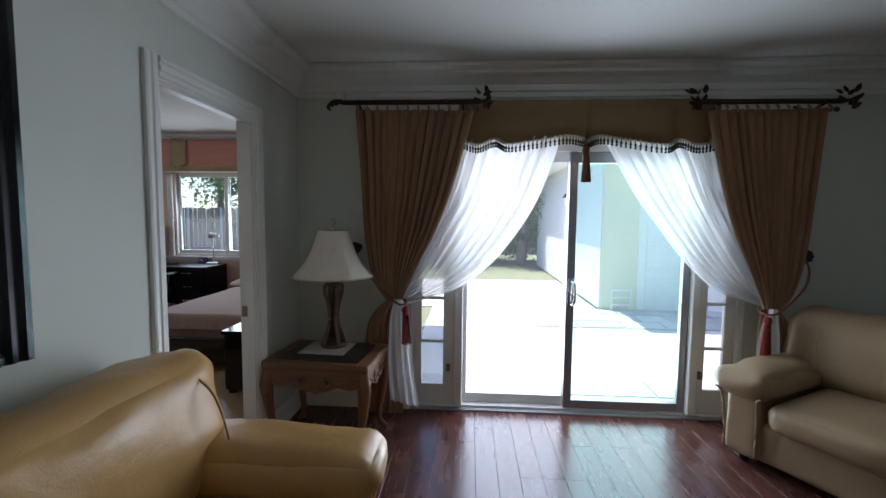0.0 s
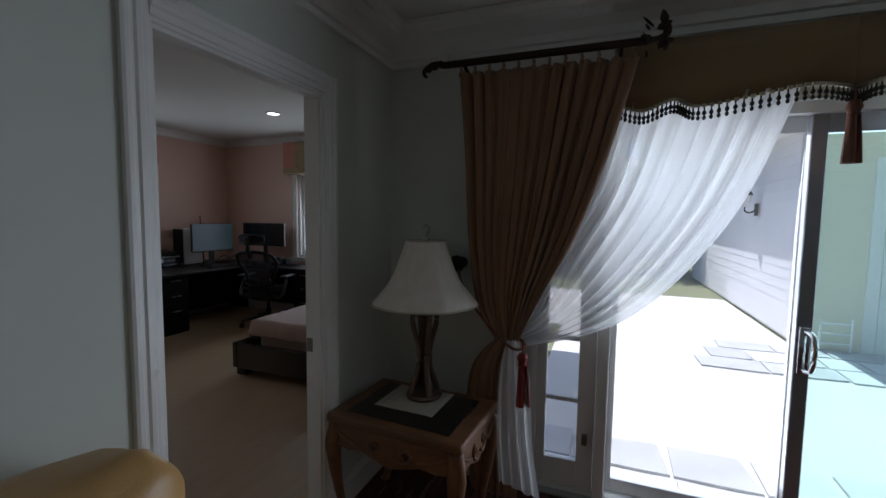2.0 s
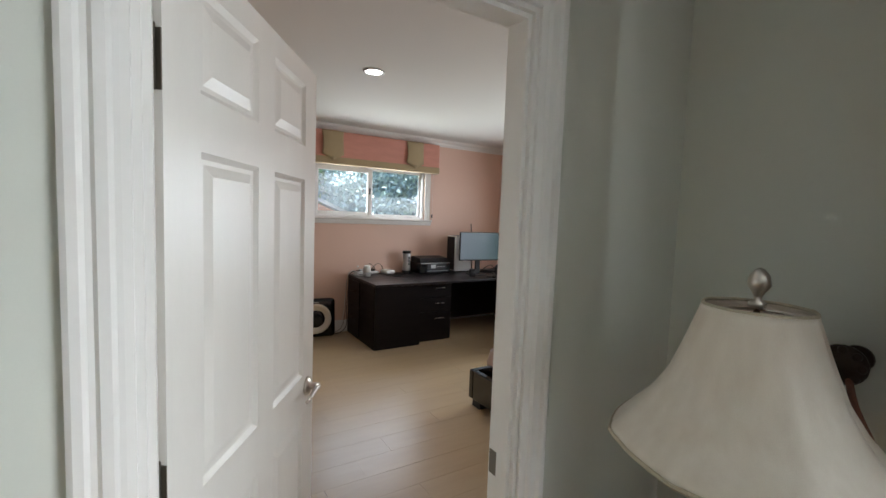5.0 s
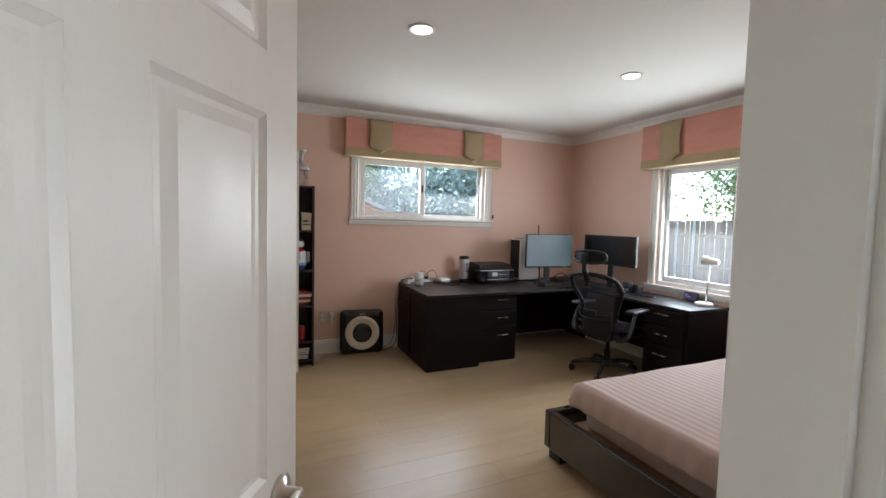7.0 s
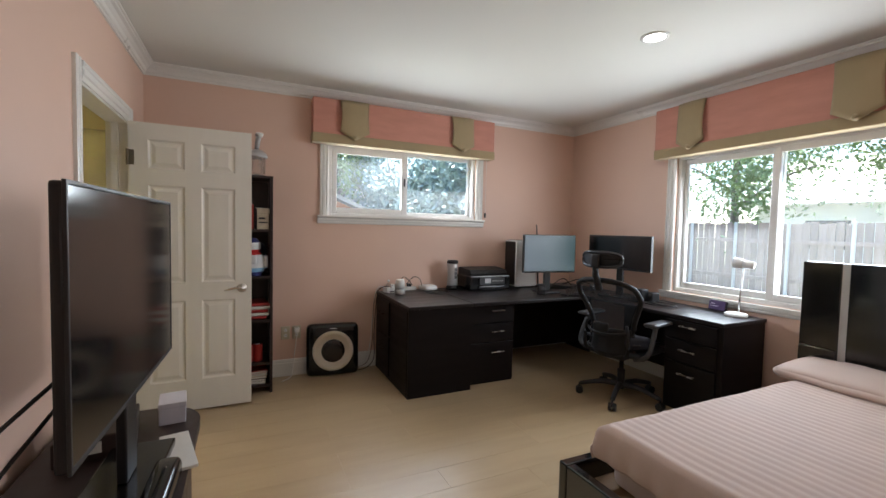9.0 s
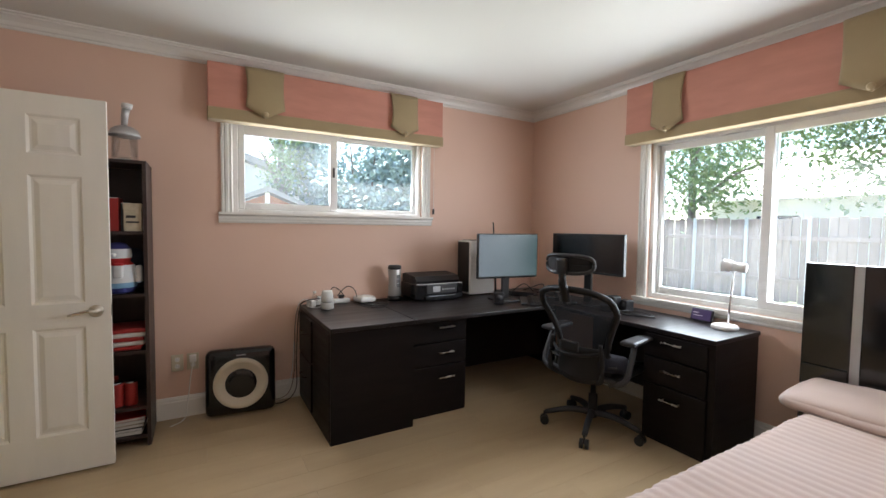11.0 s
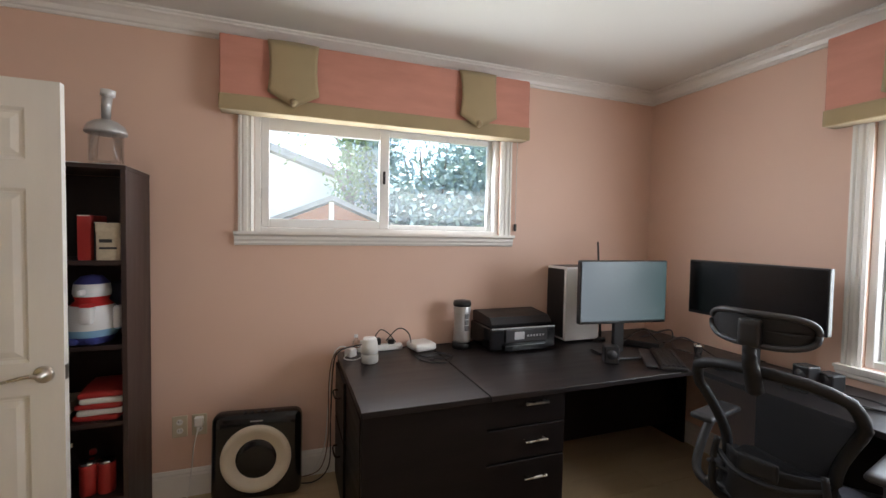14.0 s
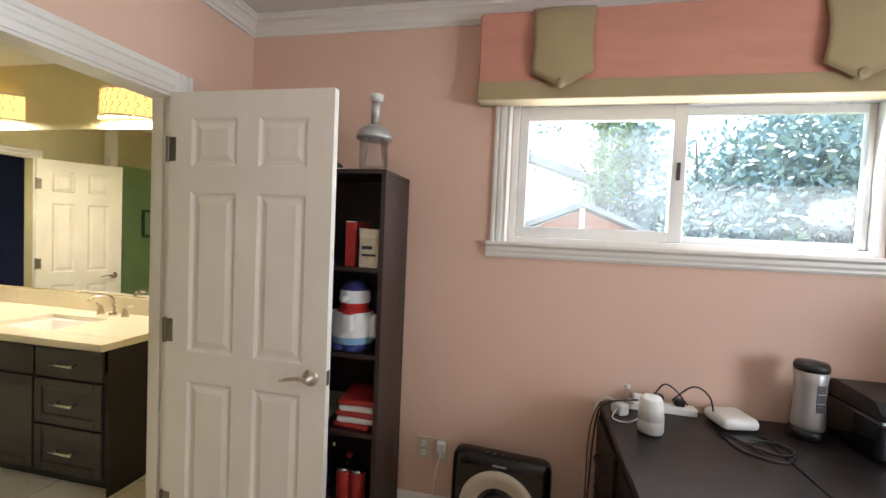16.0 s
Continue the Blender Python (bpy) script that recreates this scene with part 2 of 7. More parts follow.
MAHOG = mat("reddish_brown_plank", (0.105, 0.040, 0.030), (0.050, 0.019, 0.015), rough=0.25, scale=2.5, fine=40, bump=0.18, dist=0.0012, stretch=(7, 1, 1), vary=0.25, coat=0.08)
BLOND = mat("blond_laminate_plank", (0.46, 0.345, 0.205), (0.41, 0.30, 0.176), rough=0.33, rvar=0.08, scale=2.2, fine=45, bump=0.1, dist=0.0008, stretch=(7, 1, 1), vary=0.035)
GAP = mat("dark_joint", (0.045, 0.022, 0.016), rough=0.8)
GAPL = mat("tan_joint", (0.33, 0.26, 0.17), rough=0.8)
TILE = mat("cream_floor_tile", (0.70, 0.66, 0.58), (0.62, 0.58, 0.50), rough=0.3, scale=3, bump=0.03)
GROUT = mat("grey_grout", (0.35, 0.33, 0.30), rough=0.9)
ESPRESSO = mat("espresso_laminate", (0.010, 0.007, 0.0065), (0.005, 0.0035, 0.0035), spec=0.2, rough=0.42, scale=3, fine=50, bump=0.12, dist=0.0008, stretch=(1, 1, 7))
ESPTOP = mat("espresso_laminate_top", (0.014, 0.010, 0.010), (0.008, 0.006, 0.006), spec=0.35, rough=0.34, scale=3, fine=50, bump=0.1, dist=0.0008, stretch=(7, 1, 1))
BROWN = mat("dark_brown_board", (0.038, 0.021, 0.018), (0.025, 0.014, 0.012), rough=0.45, scale=3, fine=60, bump=0.1, stretch=(6, 6, 1))
BLACKGLOSS = mat("black_lacquer", (0.006, 0.006, 0.007), rough=0.08, rvar=0.03, bump=0.0, scale=4, coat=0.6)
BLACK = mat("black_plastic", (0.012, 0.012, 0.013), rough=0.4, scale=8, fine=300, bump=0.1)
BLACKSHINE = mat("glossy_black_plastic", (0.008, 0.008, 0.009), rough=0.14, rvar=0.05, scale=6, bump=0.0)
GREYP = mat("grey_plastic", (0.028, 0.028, 0.030), rough=0.45, scale=8, bump=0.08)
SILVER = mat("silver_plastic", (0.55, 0.55, 0.55), rough=0.35, metal=0.5, scale=8, bump=0.03)
NICKEL = mat("brushed_nickel", (0.62, 0.58, 0.52), rough=0.28, metal=1.0, scale=10, bump=0.02)
CHROME = mat("chrome", (0.75, 0.75, 0.76), rough=0.12, metal=1.0, rvar=0.04, scale=10, bump=0.0)
BRASS = mat("gold_strip", (0.75, 0.66, 0.42), rough=0.18, metal=1.0, rvar=0.05, bump=0.0)
HINGE = mat("aged_steel", (0.22, 0.20, 0.16), rough=0.4, metal=0.9, scale=12, bump=0.1)
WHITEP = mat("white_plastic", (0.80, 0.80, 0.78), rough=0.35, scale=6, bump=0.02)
WPAPER = mat("white_paper", (0.75, 0.73, 0.68), rough=0.8, scale=8)
SCREEN = mat("dark_screen_glass", (0.010, 0.010, 0.011), rough=0.12, rvar=0.02, bump=0.0, scale=3)
SCREENM = mat("matte_dark_screen", (0.005, 0.005, 0.006), rough=0.2, rvar=0.04, bump=0.0, scale=3)
LEATHER = mat("tan_leather", (0.58, 0.35, 0.125), (0.46, 0.27, 0.09), rough=0.36, scale=3.5, fine=180, bump=0.3, dist=0.002, crease=0.22)
LEATHER2 = mat("cream_leather", (0.37, 0.265, 0.155), (0.28, 0.20, 0.115), rough=0.38, scale=3.5, fine=180, bump=0.3, dist=0.002, crease=0.2)
DRAPE = mat("tan_striped_drape", (0.30, 0.165, 0.085), (0.22, 0.115, 0.055), rough=0.75, scale=9, fine=400, bump=0.3, stretch=(4, 4, 0.4), sheen=0.3)
DRAPE2 = mat("tan_shaped_valance_cloth", (0.27, 0.18, 0.085), (0.22, 0.145, 0.065), rough=0.8, scale=6, fine=400, bump=0.3, sheen=0.2)
SHEER = sheer("white_sheer", (0.80, 0.80, 0.79), 0.27)
BRONZE = mat("dark_bronze", (0.045, 0.028, 0.018), rough=0.45, metal=0.6, scale=25, bump=0.4)
RED = mat("red_tassel_thread", (0.30, 0.035, 0.022), (0.2, 0.02, 0.015), rough=0.7, scale=20, fine=300, bump=0.5, stretch=(5, 5, 1))
RUST = mat("rust_tassel_thread", (0.20, 0.075, 0.04), (0.13, 0.045, 0.022), rough=0.75, scale=20, fine=300, bump=0.5, stretch=(5, 5, 1))
BEADS = mat("dark_green_trim_beads", (0.025, 0.024, 0.016), rough=0.5, scale=30)
TRIMC = mat("cream_braid", (0.5, 0.45, 0.33), rough=0.8, scale=40)
CARVED = mat("carved_oak", (0.21, 0.10, 0.042), (0.11, 0.048, 0.02), rough=0.42, scale=5, fine=60, bump=0.3, dist=0.002, stretch=(1, 5, 5))
INLAY = mat("black_table_inlay", (0.02, 0.016, 0.014), rough=0.3, scale=6)
LACE = mat("cream_lace_mat", (0.55, 0.51, 0.42), (0.42, 0.39, 0.31), rough=0.85, scale=25, fine=200, bump=0.6, dist=0.003)
SHADE = mat("ivory_lamp_shade_cloth", (0.80, 0.75, 0.66), (0.70, 0.64, 0.54), rough=0.8, scale=9, fine=260, bump=0.3, stretch=(3, 3, 0.35))
PEWTER = mat("antique_bronze_pewter", (0.20, 0.15, 0.11), (0.12, 0.085, 0.06), rough=0.35, metal=0.75, scale=14, bump=0.2)
SPREAD = mat("pink_cotton_bedspread", (0.53, 0.405, 0.345), (0.47, 0.36, 0.305), rough=0.85, scale=4, fine=220, bump=0.35, dist=0.002, sheen=0.25)
PILLOW = mat("pink_white_pillow_cloth", (0.56, 0.46, 0.43), (0.50, 0.41, 0.385), rough=0.85, scale=4, fine=220, bump=0.3, sheen=0.25)
KHAKI = mat("khaki_cotton", (0.40, 0.31, 0.175), (0.35, 0.27, 0.15), rough=0.85, scale=5, fine=350, bump=0.3, sheen=0.15)
PINKCLOTH = mat("pink_moire_cloth", (0.62, 0.285, 0.215), (0.52, 0.23, 0.17), rough=0.7, scale=4, fine=260, bump=0.2, stretch=(1, 1, 4))
MESHC = sheer("charcoal_mesh_weave", (0.014, 0.0135, 0.0135), 0.30)
CHARP = mat("charcoal_plastic", (0.012, 0.0115, 0.0115), rough=0.55, spec=0.3, rvar=0.1, scale=9, fine=300, bump=0.1)
QUARTZ = mat("cream_quartz", (0.74, 0.69, 0.57), (0.68, 0.63, 0.51), rough=0.2, scale=30, fine=300, bump=0.0)
CERAM = mat("white_ceramic", (0.85, 0.85, 0.84), rough=0.08, bump=0.0)
VANITY = mat("dark_grey_vanity_paint", (0.038, 0.035, 0.037), (0.028, 0.026, 0.028), rough=0.35, scale=4, bump=0.05)
STUCCO = mat("white_stucco", (0.78, 0.76, 0.74), (0.72, 0.70, 0.68), rough=0.9, scale=3, fine=90, bump=0.5, dist=0.004)
SIDING = mat("cream_siding_board", (0.76, 0.71, 0.55), (0.72, 0.67, 0.51), rough=0.6, scale=2, fine=60, bump=0.1, stretch=(1, 1, 5))
SIDINGW = mat("white_siding_board", (0.78, 0.78, 0.80), (0.73, 0.73, 0.75), rough=0.6, scale=2, fine=60, bump=0.1)
CONCRETE = mat("pale_concrete", (0.66, 0.64, 0.61), (0.58, 0.565, 0.54), rough=0.9, scale=1.2, fine=80, bump=0.4, dist=0.003)
FLAG = mat("grey_flagstone", (0.56, 0.56, 0.57), (0.46, 0.46, 0.47), rough=0.85, scale=4, fine=60, bump=0.5, dist=0.004, vary=0.15)
GRASS = mat("lawn_soil", (0.17, 0.20, 0.09), (0.16, 0.15, 0.10), rough=0.95, scale=2.5, fine=60, bump=0.8, dist=0.01)
BLADE = mat("grass_blade", (0.14, 0.24, 0.06), (0.09, 0.16, 0.04), rough=0.7, scale=3, bump=0.0)
LEAF = mat("green_leaf", (0.20, 0.27, 0.10), (0.11, 0.17, 0.06), rough=0.55, scale=1.2, fine=8, bump=0.0)
LEAF2 = mat("grey_green_leaf", (0.27, 0.35, 0.33), (0.17, 0.24, 0.22), rough=0.5, scale=1.2, fine=8, bump=0.0)
BARK = mat("brown_bark", (0.22, 0.18, 0.15), (0.13, 0.105, 0.085), rough=0.95, scale=6, fine=40, bump=0.9, dist=0.01, stretch=(3, 3, 0.6))
POST = mat("galvanised_post", (0.62, 0.63, 0.63), (0.52, 0.53, 0.53), rough=0.5, metal=0.3, scale=6, bump=0.05)
FENCE = mat("weathered_fence_board", (0.34, 0.26, 0.225), (0.24, 0.18, 0.155), rough=0.9, scale=3, fine=40, bump=0.5, dist=0.003, stretch=(5, 5, 0.7), vary=0.18)
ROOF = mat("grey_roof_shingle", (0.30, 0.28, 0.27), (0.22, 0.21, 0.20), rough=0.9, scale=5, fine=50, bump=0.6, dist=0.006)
REDWOOD = mat("redwood_board", (0.36, 0.15, 0.085), (0.28, 0.11, 0.06), rough=0.7, scale=4, bump=0.2)
GLASS = glass("window_glass", veil=0.008)
# bedroom panes: the stronger white veil stands in for glare and hazy reflections
GLASSV = glass("glare_veiled_window_glass", (0.97, 1.0, 1.0), veil=0.018)
GLASSG = glass("green_tinted_door_glass", (0.80, 0.94, 0.91), veil=0.012)
GLASSC = glass("clear_jar_glass", (0.985, 0.99, 0.99), gloss=0.035)
MIRROR = mat("mirror_silver", (0.88, 0.90, 0.89), rough=0.01, metal=1.0, rvar=0.005, bump=0.0)

# ---- the setting ----
BX0, BX1, BY0, BY1, BZ = -5.72, -1.348, 1.57, 5.89, 2.60     # bedroom
LX0, LX1, LY0, LY1, LZ = -1.25, 3.70, -3.2, 3.0, 2.50       # living room
DOOR_Y0, DOOR_Y1, DOOR_Z, BATH_Z = 1.592, 2.365, 2.005, 2.04                # door between them
BATH_X0, BATH_X1 = -5.225, -4.30                             # bath door in the bedroom's wall
MIDX = -1.30
W1 = (2.99, 4.55, 1.46, 2.16)                               # high window (y, y, z, z)
W2 = (-4.34, -2.76, 0.84, 2.08)                             # side window (x, x, z, z)
PD = (-0.41, 1.97, 0.0, 1.98)                               # patio door unit (x, x, z, z)

struct("wall_bedroom_west", wall_x(BX0 - 0.16, BX0, BY0 - 0.12, BY1 + 0.16, 0, BZ, [W1]), PINK, "pink painted bedroom wall with a high window", "wall")
struct("wall_bedroom_north", wall_y(BY1, BY1 + 0.16, BX0, BX1, 0, BZ, [W2]), PINK, "pink painted bedroom wall with a wide window", "wall")
struct("wall_bedroom_south", wall_y(BY0 - 0.055, BY0, BX0, BX1, 0, BZ, [(BATH_X0, BATH_X1, 0, BATH_Z)]), PINK, "pink painted bedroom wall beside the bathroom", "wall")
struct("wall_bath_north", wall_y(BY0 - 0.12, BY0 - 0.055, BX0, BX1, 0, BZ, [(BATH_X0, BATH_X1, 0, BATH_Z)]), YELLOW, "yellow-green painted bathroom wall", "wall")
struct("wall_bedroom_east", wall_x(BX1, MIDX, BY0 - 0.12, BY1 + 0.16, 0, BZ, [(DOOR_Y0, DOOR_Y1, 0, DOOR_Z)]), PINK, "pink painted bedroom wall with a doorway", "wall")
struct("wall_living_west", wall_x(MIDX, LX0, LY0 - 0.15, LY1 + 0.16, 0, BZ, [(DOOR_Y0, DOOR_Y1, 0, DOOR_Z)]), SAGE, "pale sage painted living room wall with a doorway", "wall")
struct("wall_outer_stucco", bx(MIDX, LX0 + 0.01, LY1 + 0.16, BY1 + 0.16, -0.1, BZ), STUCCO, "white stucco outer wall of the bedroom", "wall")
struct("wall_living_north", wall_y(LY1, LY1 + 0.16, LX0, LX1, 0, BZ, [PD]), SAGE, "pale sage painted living room wall with a patio door", "wall")
struct("wall_living_east", bx(LX1, LX1 + 0.15, LY0 - 0.15, LY1 + 0.16, 0, BZ), SAGE, "pale sage painted living room wall", "wall")
struct("wall_living_south", wall_y(LY0 - 0.15, LY0, LX0, LX1, 0, BZ), SAGE, "pale sage painted living room wall", "wall")
struct("ceiling_bedroom", bx(BX0, BX1, BY0, BY1, BZ, BZ + 0.12), CEIL, "white painted bedroom ceiling", "ceiling")
struct("ceiling_living", bx(LX0, LX1, LY0, LY1, LZ, LZ + 0.2), CEIL, "white painted living room ceiling", "ceiling")
struct("floor_bedroom", bx(BX0, MIDX, BY0, BY1, -0.12, -0.012), GAPL, "blond wood laminate plank floor, softly glossy", "floor")
struct("floor_living_base", bx(MIDX, LX1, LY0, LY1, -0.12, -0.006), GAP, "dark joints under the mahogany planks", "floor")

# bathroom shell
TX0, TX1, TY0, TY1, TZ = -6.06, -3.55, -1.6, 1.45, 2.58
struct("wall_bath_west", bx(TX0 - 0.12, TX0, TY0, TY1, 0, TZ), YELLOW, "yellow-green painted bathroom wall behind a mirror", "wall")
struct("wall_bath_east", bx(TX1, TX1 + 0.1, TY0, TY1, 0, TZ), YELLOW, "yellow-green painted bathroom wall", "wall")
struct("wall_bath_south", wall_y(TY0 - 0.1, TY0, TX0 - 0.12, TX1 + 0.1, 0, TZ, [(-5.96, -5.29, 0, 2.04)]), YELLOW, "yellow-green painted bathroom wall with a doorway", "wall")
struct("wall_bath_corner", bx(TX0 - 0.12, BX0 - 0.16, TY1, TY1 + 0.1, 0, TZ), YELLOW, "yellow-green painted bathroom wall", "wall")
struct("ceiling_bath", bx(TX0 - 0.12, TX1 + 0.1, TY0 - 0.1, TY1, TZ, TZ + 0.1), CEIL, "white painted bathroom ceiling", "ceiling")
struct("floor_bath_base", bx(TX0, TX1, TY0 - 1.8, BY0, -0.12, -0.008), GROUT, "grey grout under the bathroom tiles", "floor")
struct("wall_dark_room", bx(-7.2, -4.0, TY0 - 1.8, TY0 - 1.7, 0, TZ), BLUE, "dark blue painted wall of a further room", "wall")
struct("wall_dark_room_side", bx(-4.1, -4.0, TY0 - 1.7, TY0 - 0.1, 0, TZ), BLUE, "dark blue painted wall of a further room", "wall")
struct("wall_dark_room_end", bx(-7.2, -7.1, TY0 - 1.7, TY0 - 0.1, 0, TZ), BLUE, "dark blue painted wall of a further room", "wall")
struct("ceiling_dark_room", bx(-7.2, -4.0, TY0 - 1.8, TY0 - 0.1, TZ, TZ + 0.1), CEIL, "white painted ceiling of a further room", "ceiling")


def moulding(name, prof, runs, material, label):
    """Mouldings along walls: each run is (axis, wall, sign, a, b, z)."""
    bm = bmesh.new()
    for axis, w, s, a, b, z in runs:
        if axis == "x":
            extrude_profile(bm, prof, a, b, lambda u, v, q: (w + s * u, q, z + v))
        else:
            extrude_profile(bm, prof, a, b, lambda u, v, q: (q, w + s * u, z + v))
    return struct(name, bm, material, label, "trim")


CROWN = [(0, 0), (0.012, 0), (0.012, 0.014), (0.022, 0.02), (0.03, 0.04), (0.05, 0.058), (0.068, 0.064), (0.068, 0.074), (0.08, 0.078), (0.08, 0.087), (0, 0.087)]
CROWN2 = [(0, 0), (0.02, 0), (0.02, 0.03), (0.035, 0.036), (0.04, 0.075), (0.075, 0.115), (0.115, 0.135), (0.115, 0.155), (0.15, 0.175), (0.15, 0.198), (0, 0.198)]
BASE = [(0, 0), (0.016, 0), (0.016, 0.115), (0.012, 0.125), (0.012, 0.135), (0.006, 0.15), (0, 0.152)]
zc = BZ - 0.088
moulding("trim_crown_bedroom", CROWN, [("x", BX0, 1, BY0, BY1, zc), ("x", BX1, -1, BY0, BY1, zc), ("y", BY1, -1, BX0 + 0.001, BX1 - 0.001, zc - 0.001), ("y", BY0, 1, BX0 + 0.001, BX1 - 0.001, zc - 0.001)], WHITE, "white stepped crown moulding")
zc = LZ - 0.2
moulding("trim_crown_living", CROWN2, [("x", LX0, 1, LY0, LY1, zc), ("y", LY1, -1, LX0 + 0.001, LX1, zc - 0.001), ("x", LX1, -1, LY0, LY1, zc)], WHITE, "white deep crown moulding")
moulding("baseboard_bedroom", BASE, [("x", BX0, 1, BY0, BY1, 0), ("y", BY1, -1, BX0 + 0.016, BX1 - 0.016, 0), ("y", BY0, 1, BX0 + 0.016, BATH_X0 - 0.11, 0), ("y", BY0, 1, BATH_X1 + 0.11, BX1, 0), ("x", BX1, -1, DOOR_Y1 + 0.1, BY1, 0)], WHITE, "white moulded baseboard")
moulding("baseboard_living", BASE, [("x", LX0, 1, LY0, DOOR_Y0 - 0.09, 0), ("x", LX0, 1, DOOR_Y1 + 0.085, LY1, 0), ("y", LY1, -1, LX0 + 0.016, PD[0] - 0.01, 0), ("y", LY1, -1, PD[1] + 0.01, LX1, 0)], WHITE, "white moulded baseboard")

# door casings: fluted boards round the openings
CASE = [(0, 0), (0.016, 0.0), (0.02, 0.008), (0.02, 0.02), (0.013, 0.026), (0.013, 0.034), (0.019, 0.04), (0.019, 0.054), (0.012, 0.06), (0.012, 0.068), (0.010, 0.08), (0, 0.08)]


def casing(name, axis, w, s, a, b, top, label, wide=1.0, both=True):
    """Casing on a wall face: outline thickness u out of the wall, v across the board."""
    bm = bmesh.new()
    prof = [(u, v * wide) for u, v in CASE]
    wd = 0.08 * wide

    def put(u, q, z):
        return (w + s * u, q, z) if axis == "x" else (q, w + s * u, z)
    if both:
        extrude_profile(bm, prof, 0, top + wd, lambda u, v, q: put(u, a - wd + v, q))
    extrude_profile(bm, prof, 0, top + wd, lambda u, v, q: put(u, b + wd - v, q))
    extrude_profile(bm, prof, a + 0.0005, b - 0.0005, lambda u, v, q: put(u + 0.0015 * (u > 0), q, top + wd - v))
    return struct(name, bm, WHITE, label, "trim")


casing("trim_door_living_side", "x", LX0, 1, DOOR_Y0, DOOR_Y1, DOOR_Z, "white fluted door casing")
casing("trim_door_bedroom_side", "x", BX1, -1, DOOR_Y0, DOOR_Y1, DOOR_Z, "white fluted door casing", both=False)
casing("trim_bath_door", "y", BY0, 1, BATH_X0 + 0.03, BATH_X1, BATH_Z, "white fluted door casing", 1.2)

# jamb linings with stops
bm = bmesh.new()
box(bm, BX1 + 0.0, LX0, DOOR_Y0, DOOR_Y0 + 0.012, 0, DOOR_Z - 0.012)
box(bm, BX1 + 0.0, LX0, DOOR_Y1 - 0.012, DOOR_Y1, 0, DOOR_Z - 0.012)
box(bm, BX1 + 0.0, LX0, DOOR_Y0, DOOR_Y1, DOOR_Z - 0.012, DOOR_Z)
box(bm, BX1 + 0.045, BX1 + 0.085, DOOR_Y1 - 0.024, DOOR_Y1 - 0.012, 0, DOOR_Z - 0.024)
box(bm, BX1 + 0.045, BX1 + 0.085, DOOR_Y0 + 0.012, DOOR_Y0 + 0.024, 0, DOOR_Z - 0.024)
box(bm, BX1 + 0.045, BX1 + 0.085, DOOR_Y0 + 0.012, DOOR_Y1 - 0.012, DOOR_Z - 0.024, DOOR_Z - 0.012)
jamb = struct("trim_door_jamb", bm, WHITE, "white door lining with stops", "trim")
for zz in (0.22, 0.96, 1.71):
    bm = bx(BX1 + 0.001, BX1 + 0.036, DOOR_Y0 + 0.0115, DOOR_Y0 + 0.0145, zz, zz + 0.10, 0.001, 1)
    cyl(bm, 0.007, 0.007, zz - 0.003, zz + 0.103, 12, pose(BX1 - 0.004, DOOR_Y0 + 0.018, 0))
    part("hinge_leaf", bm, HINGE, jamb, "aged steel hinge leaf")
part("strike_plate", bx(BX1 + 0.004, BX1 + 0.04, DOOR_Y1 - 0.015, DOOR_Y1 - 0.0115, 0.835, 0.90, 0.002), HINGE, jamb, "steel strike plate")
bm = bmesh.new()
box(bm, BATH_X0, BATH_X0 + 0.012, BY0 - 0.12, BY0, 0, BATH_Z - 0.012)
box(bm, BATH_X1 - 0.012, BATH_X1, BY0 - 0.12, BY0, 0, BATH_Z - 0.012)
box(bm, BATH_X0, BATH_X1, BY0 - 0.12, BY0, BATH_Z - 0.012, BATH_Z)
box(bm, BATH_X0 + 0.012, BATH_X0 + 0.024, BY0 - 0.09, BY0 - 0.05, 0, BATH_Z - 0.012)
struct("trim_bath_jamb", bm, WHITE, "white door lining", "trim")

# ---- outside ----
def leaf_crown(name, centre, radii, count, size, material, parent, seed, flat=0.5):
    """Many small leaf clumps, denser in several lobes, with gaps."""
    rng = np.random.default_rng(seed)
    lobes = rng.normal(0, 0.5, (9, 3)) * np.array(radii) * 0.9
    verts, faces = [], []
    per = rng.integers(0, len(lobes), count)
    for k in range(count):
        c = np.array(centre) + lobes[per[k]] + rng.normal(0, 0.26, 3) * np.array(radii)
        s = size * rng.uniform(0.5, 1.3)
        a, b = rng.normal(size=3), rng.normal(size=3)
        a = a / np.linalg.norm(a) * s
        b = np.cross(a, b)
        b = b / np.linalg.norm(b) * s * flat
        i = len(verts)
        verts += [tuple(c - a), tuple(c + b), tuple(c + a), tuple(c - b)]
        faces.append((i, i + 1, i + 2, i + 3))
    me = bpy.data.meshes.new(name)
    me.from_pydata(verts, [], faces)
    me.materials.append(material)
    ob = new(name, me)
    ob.parent = parent
    return ob


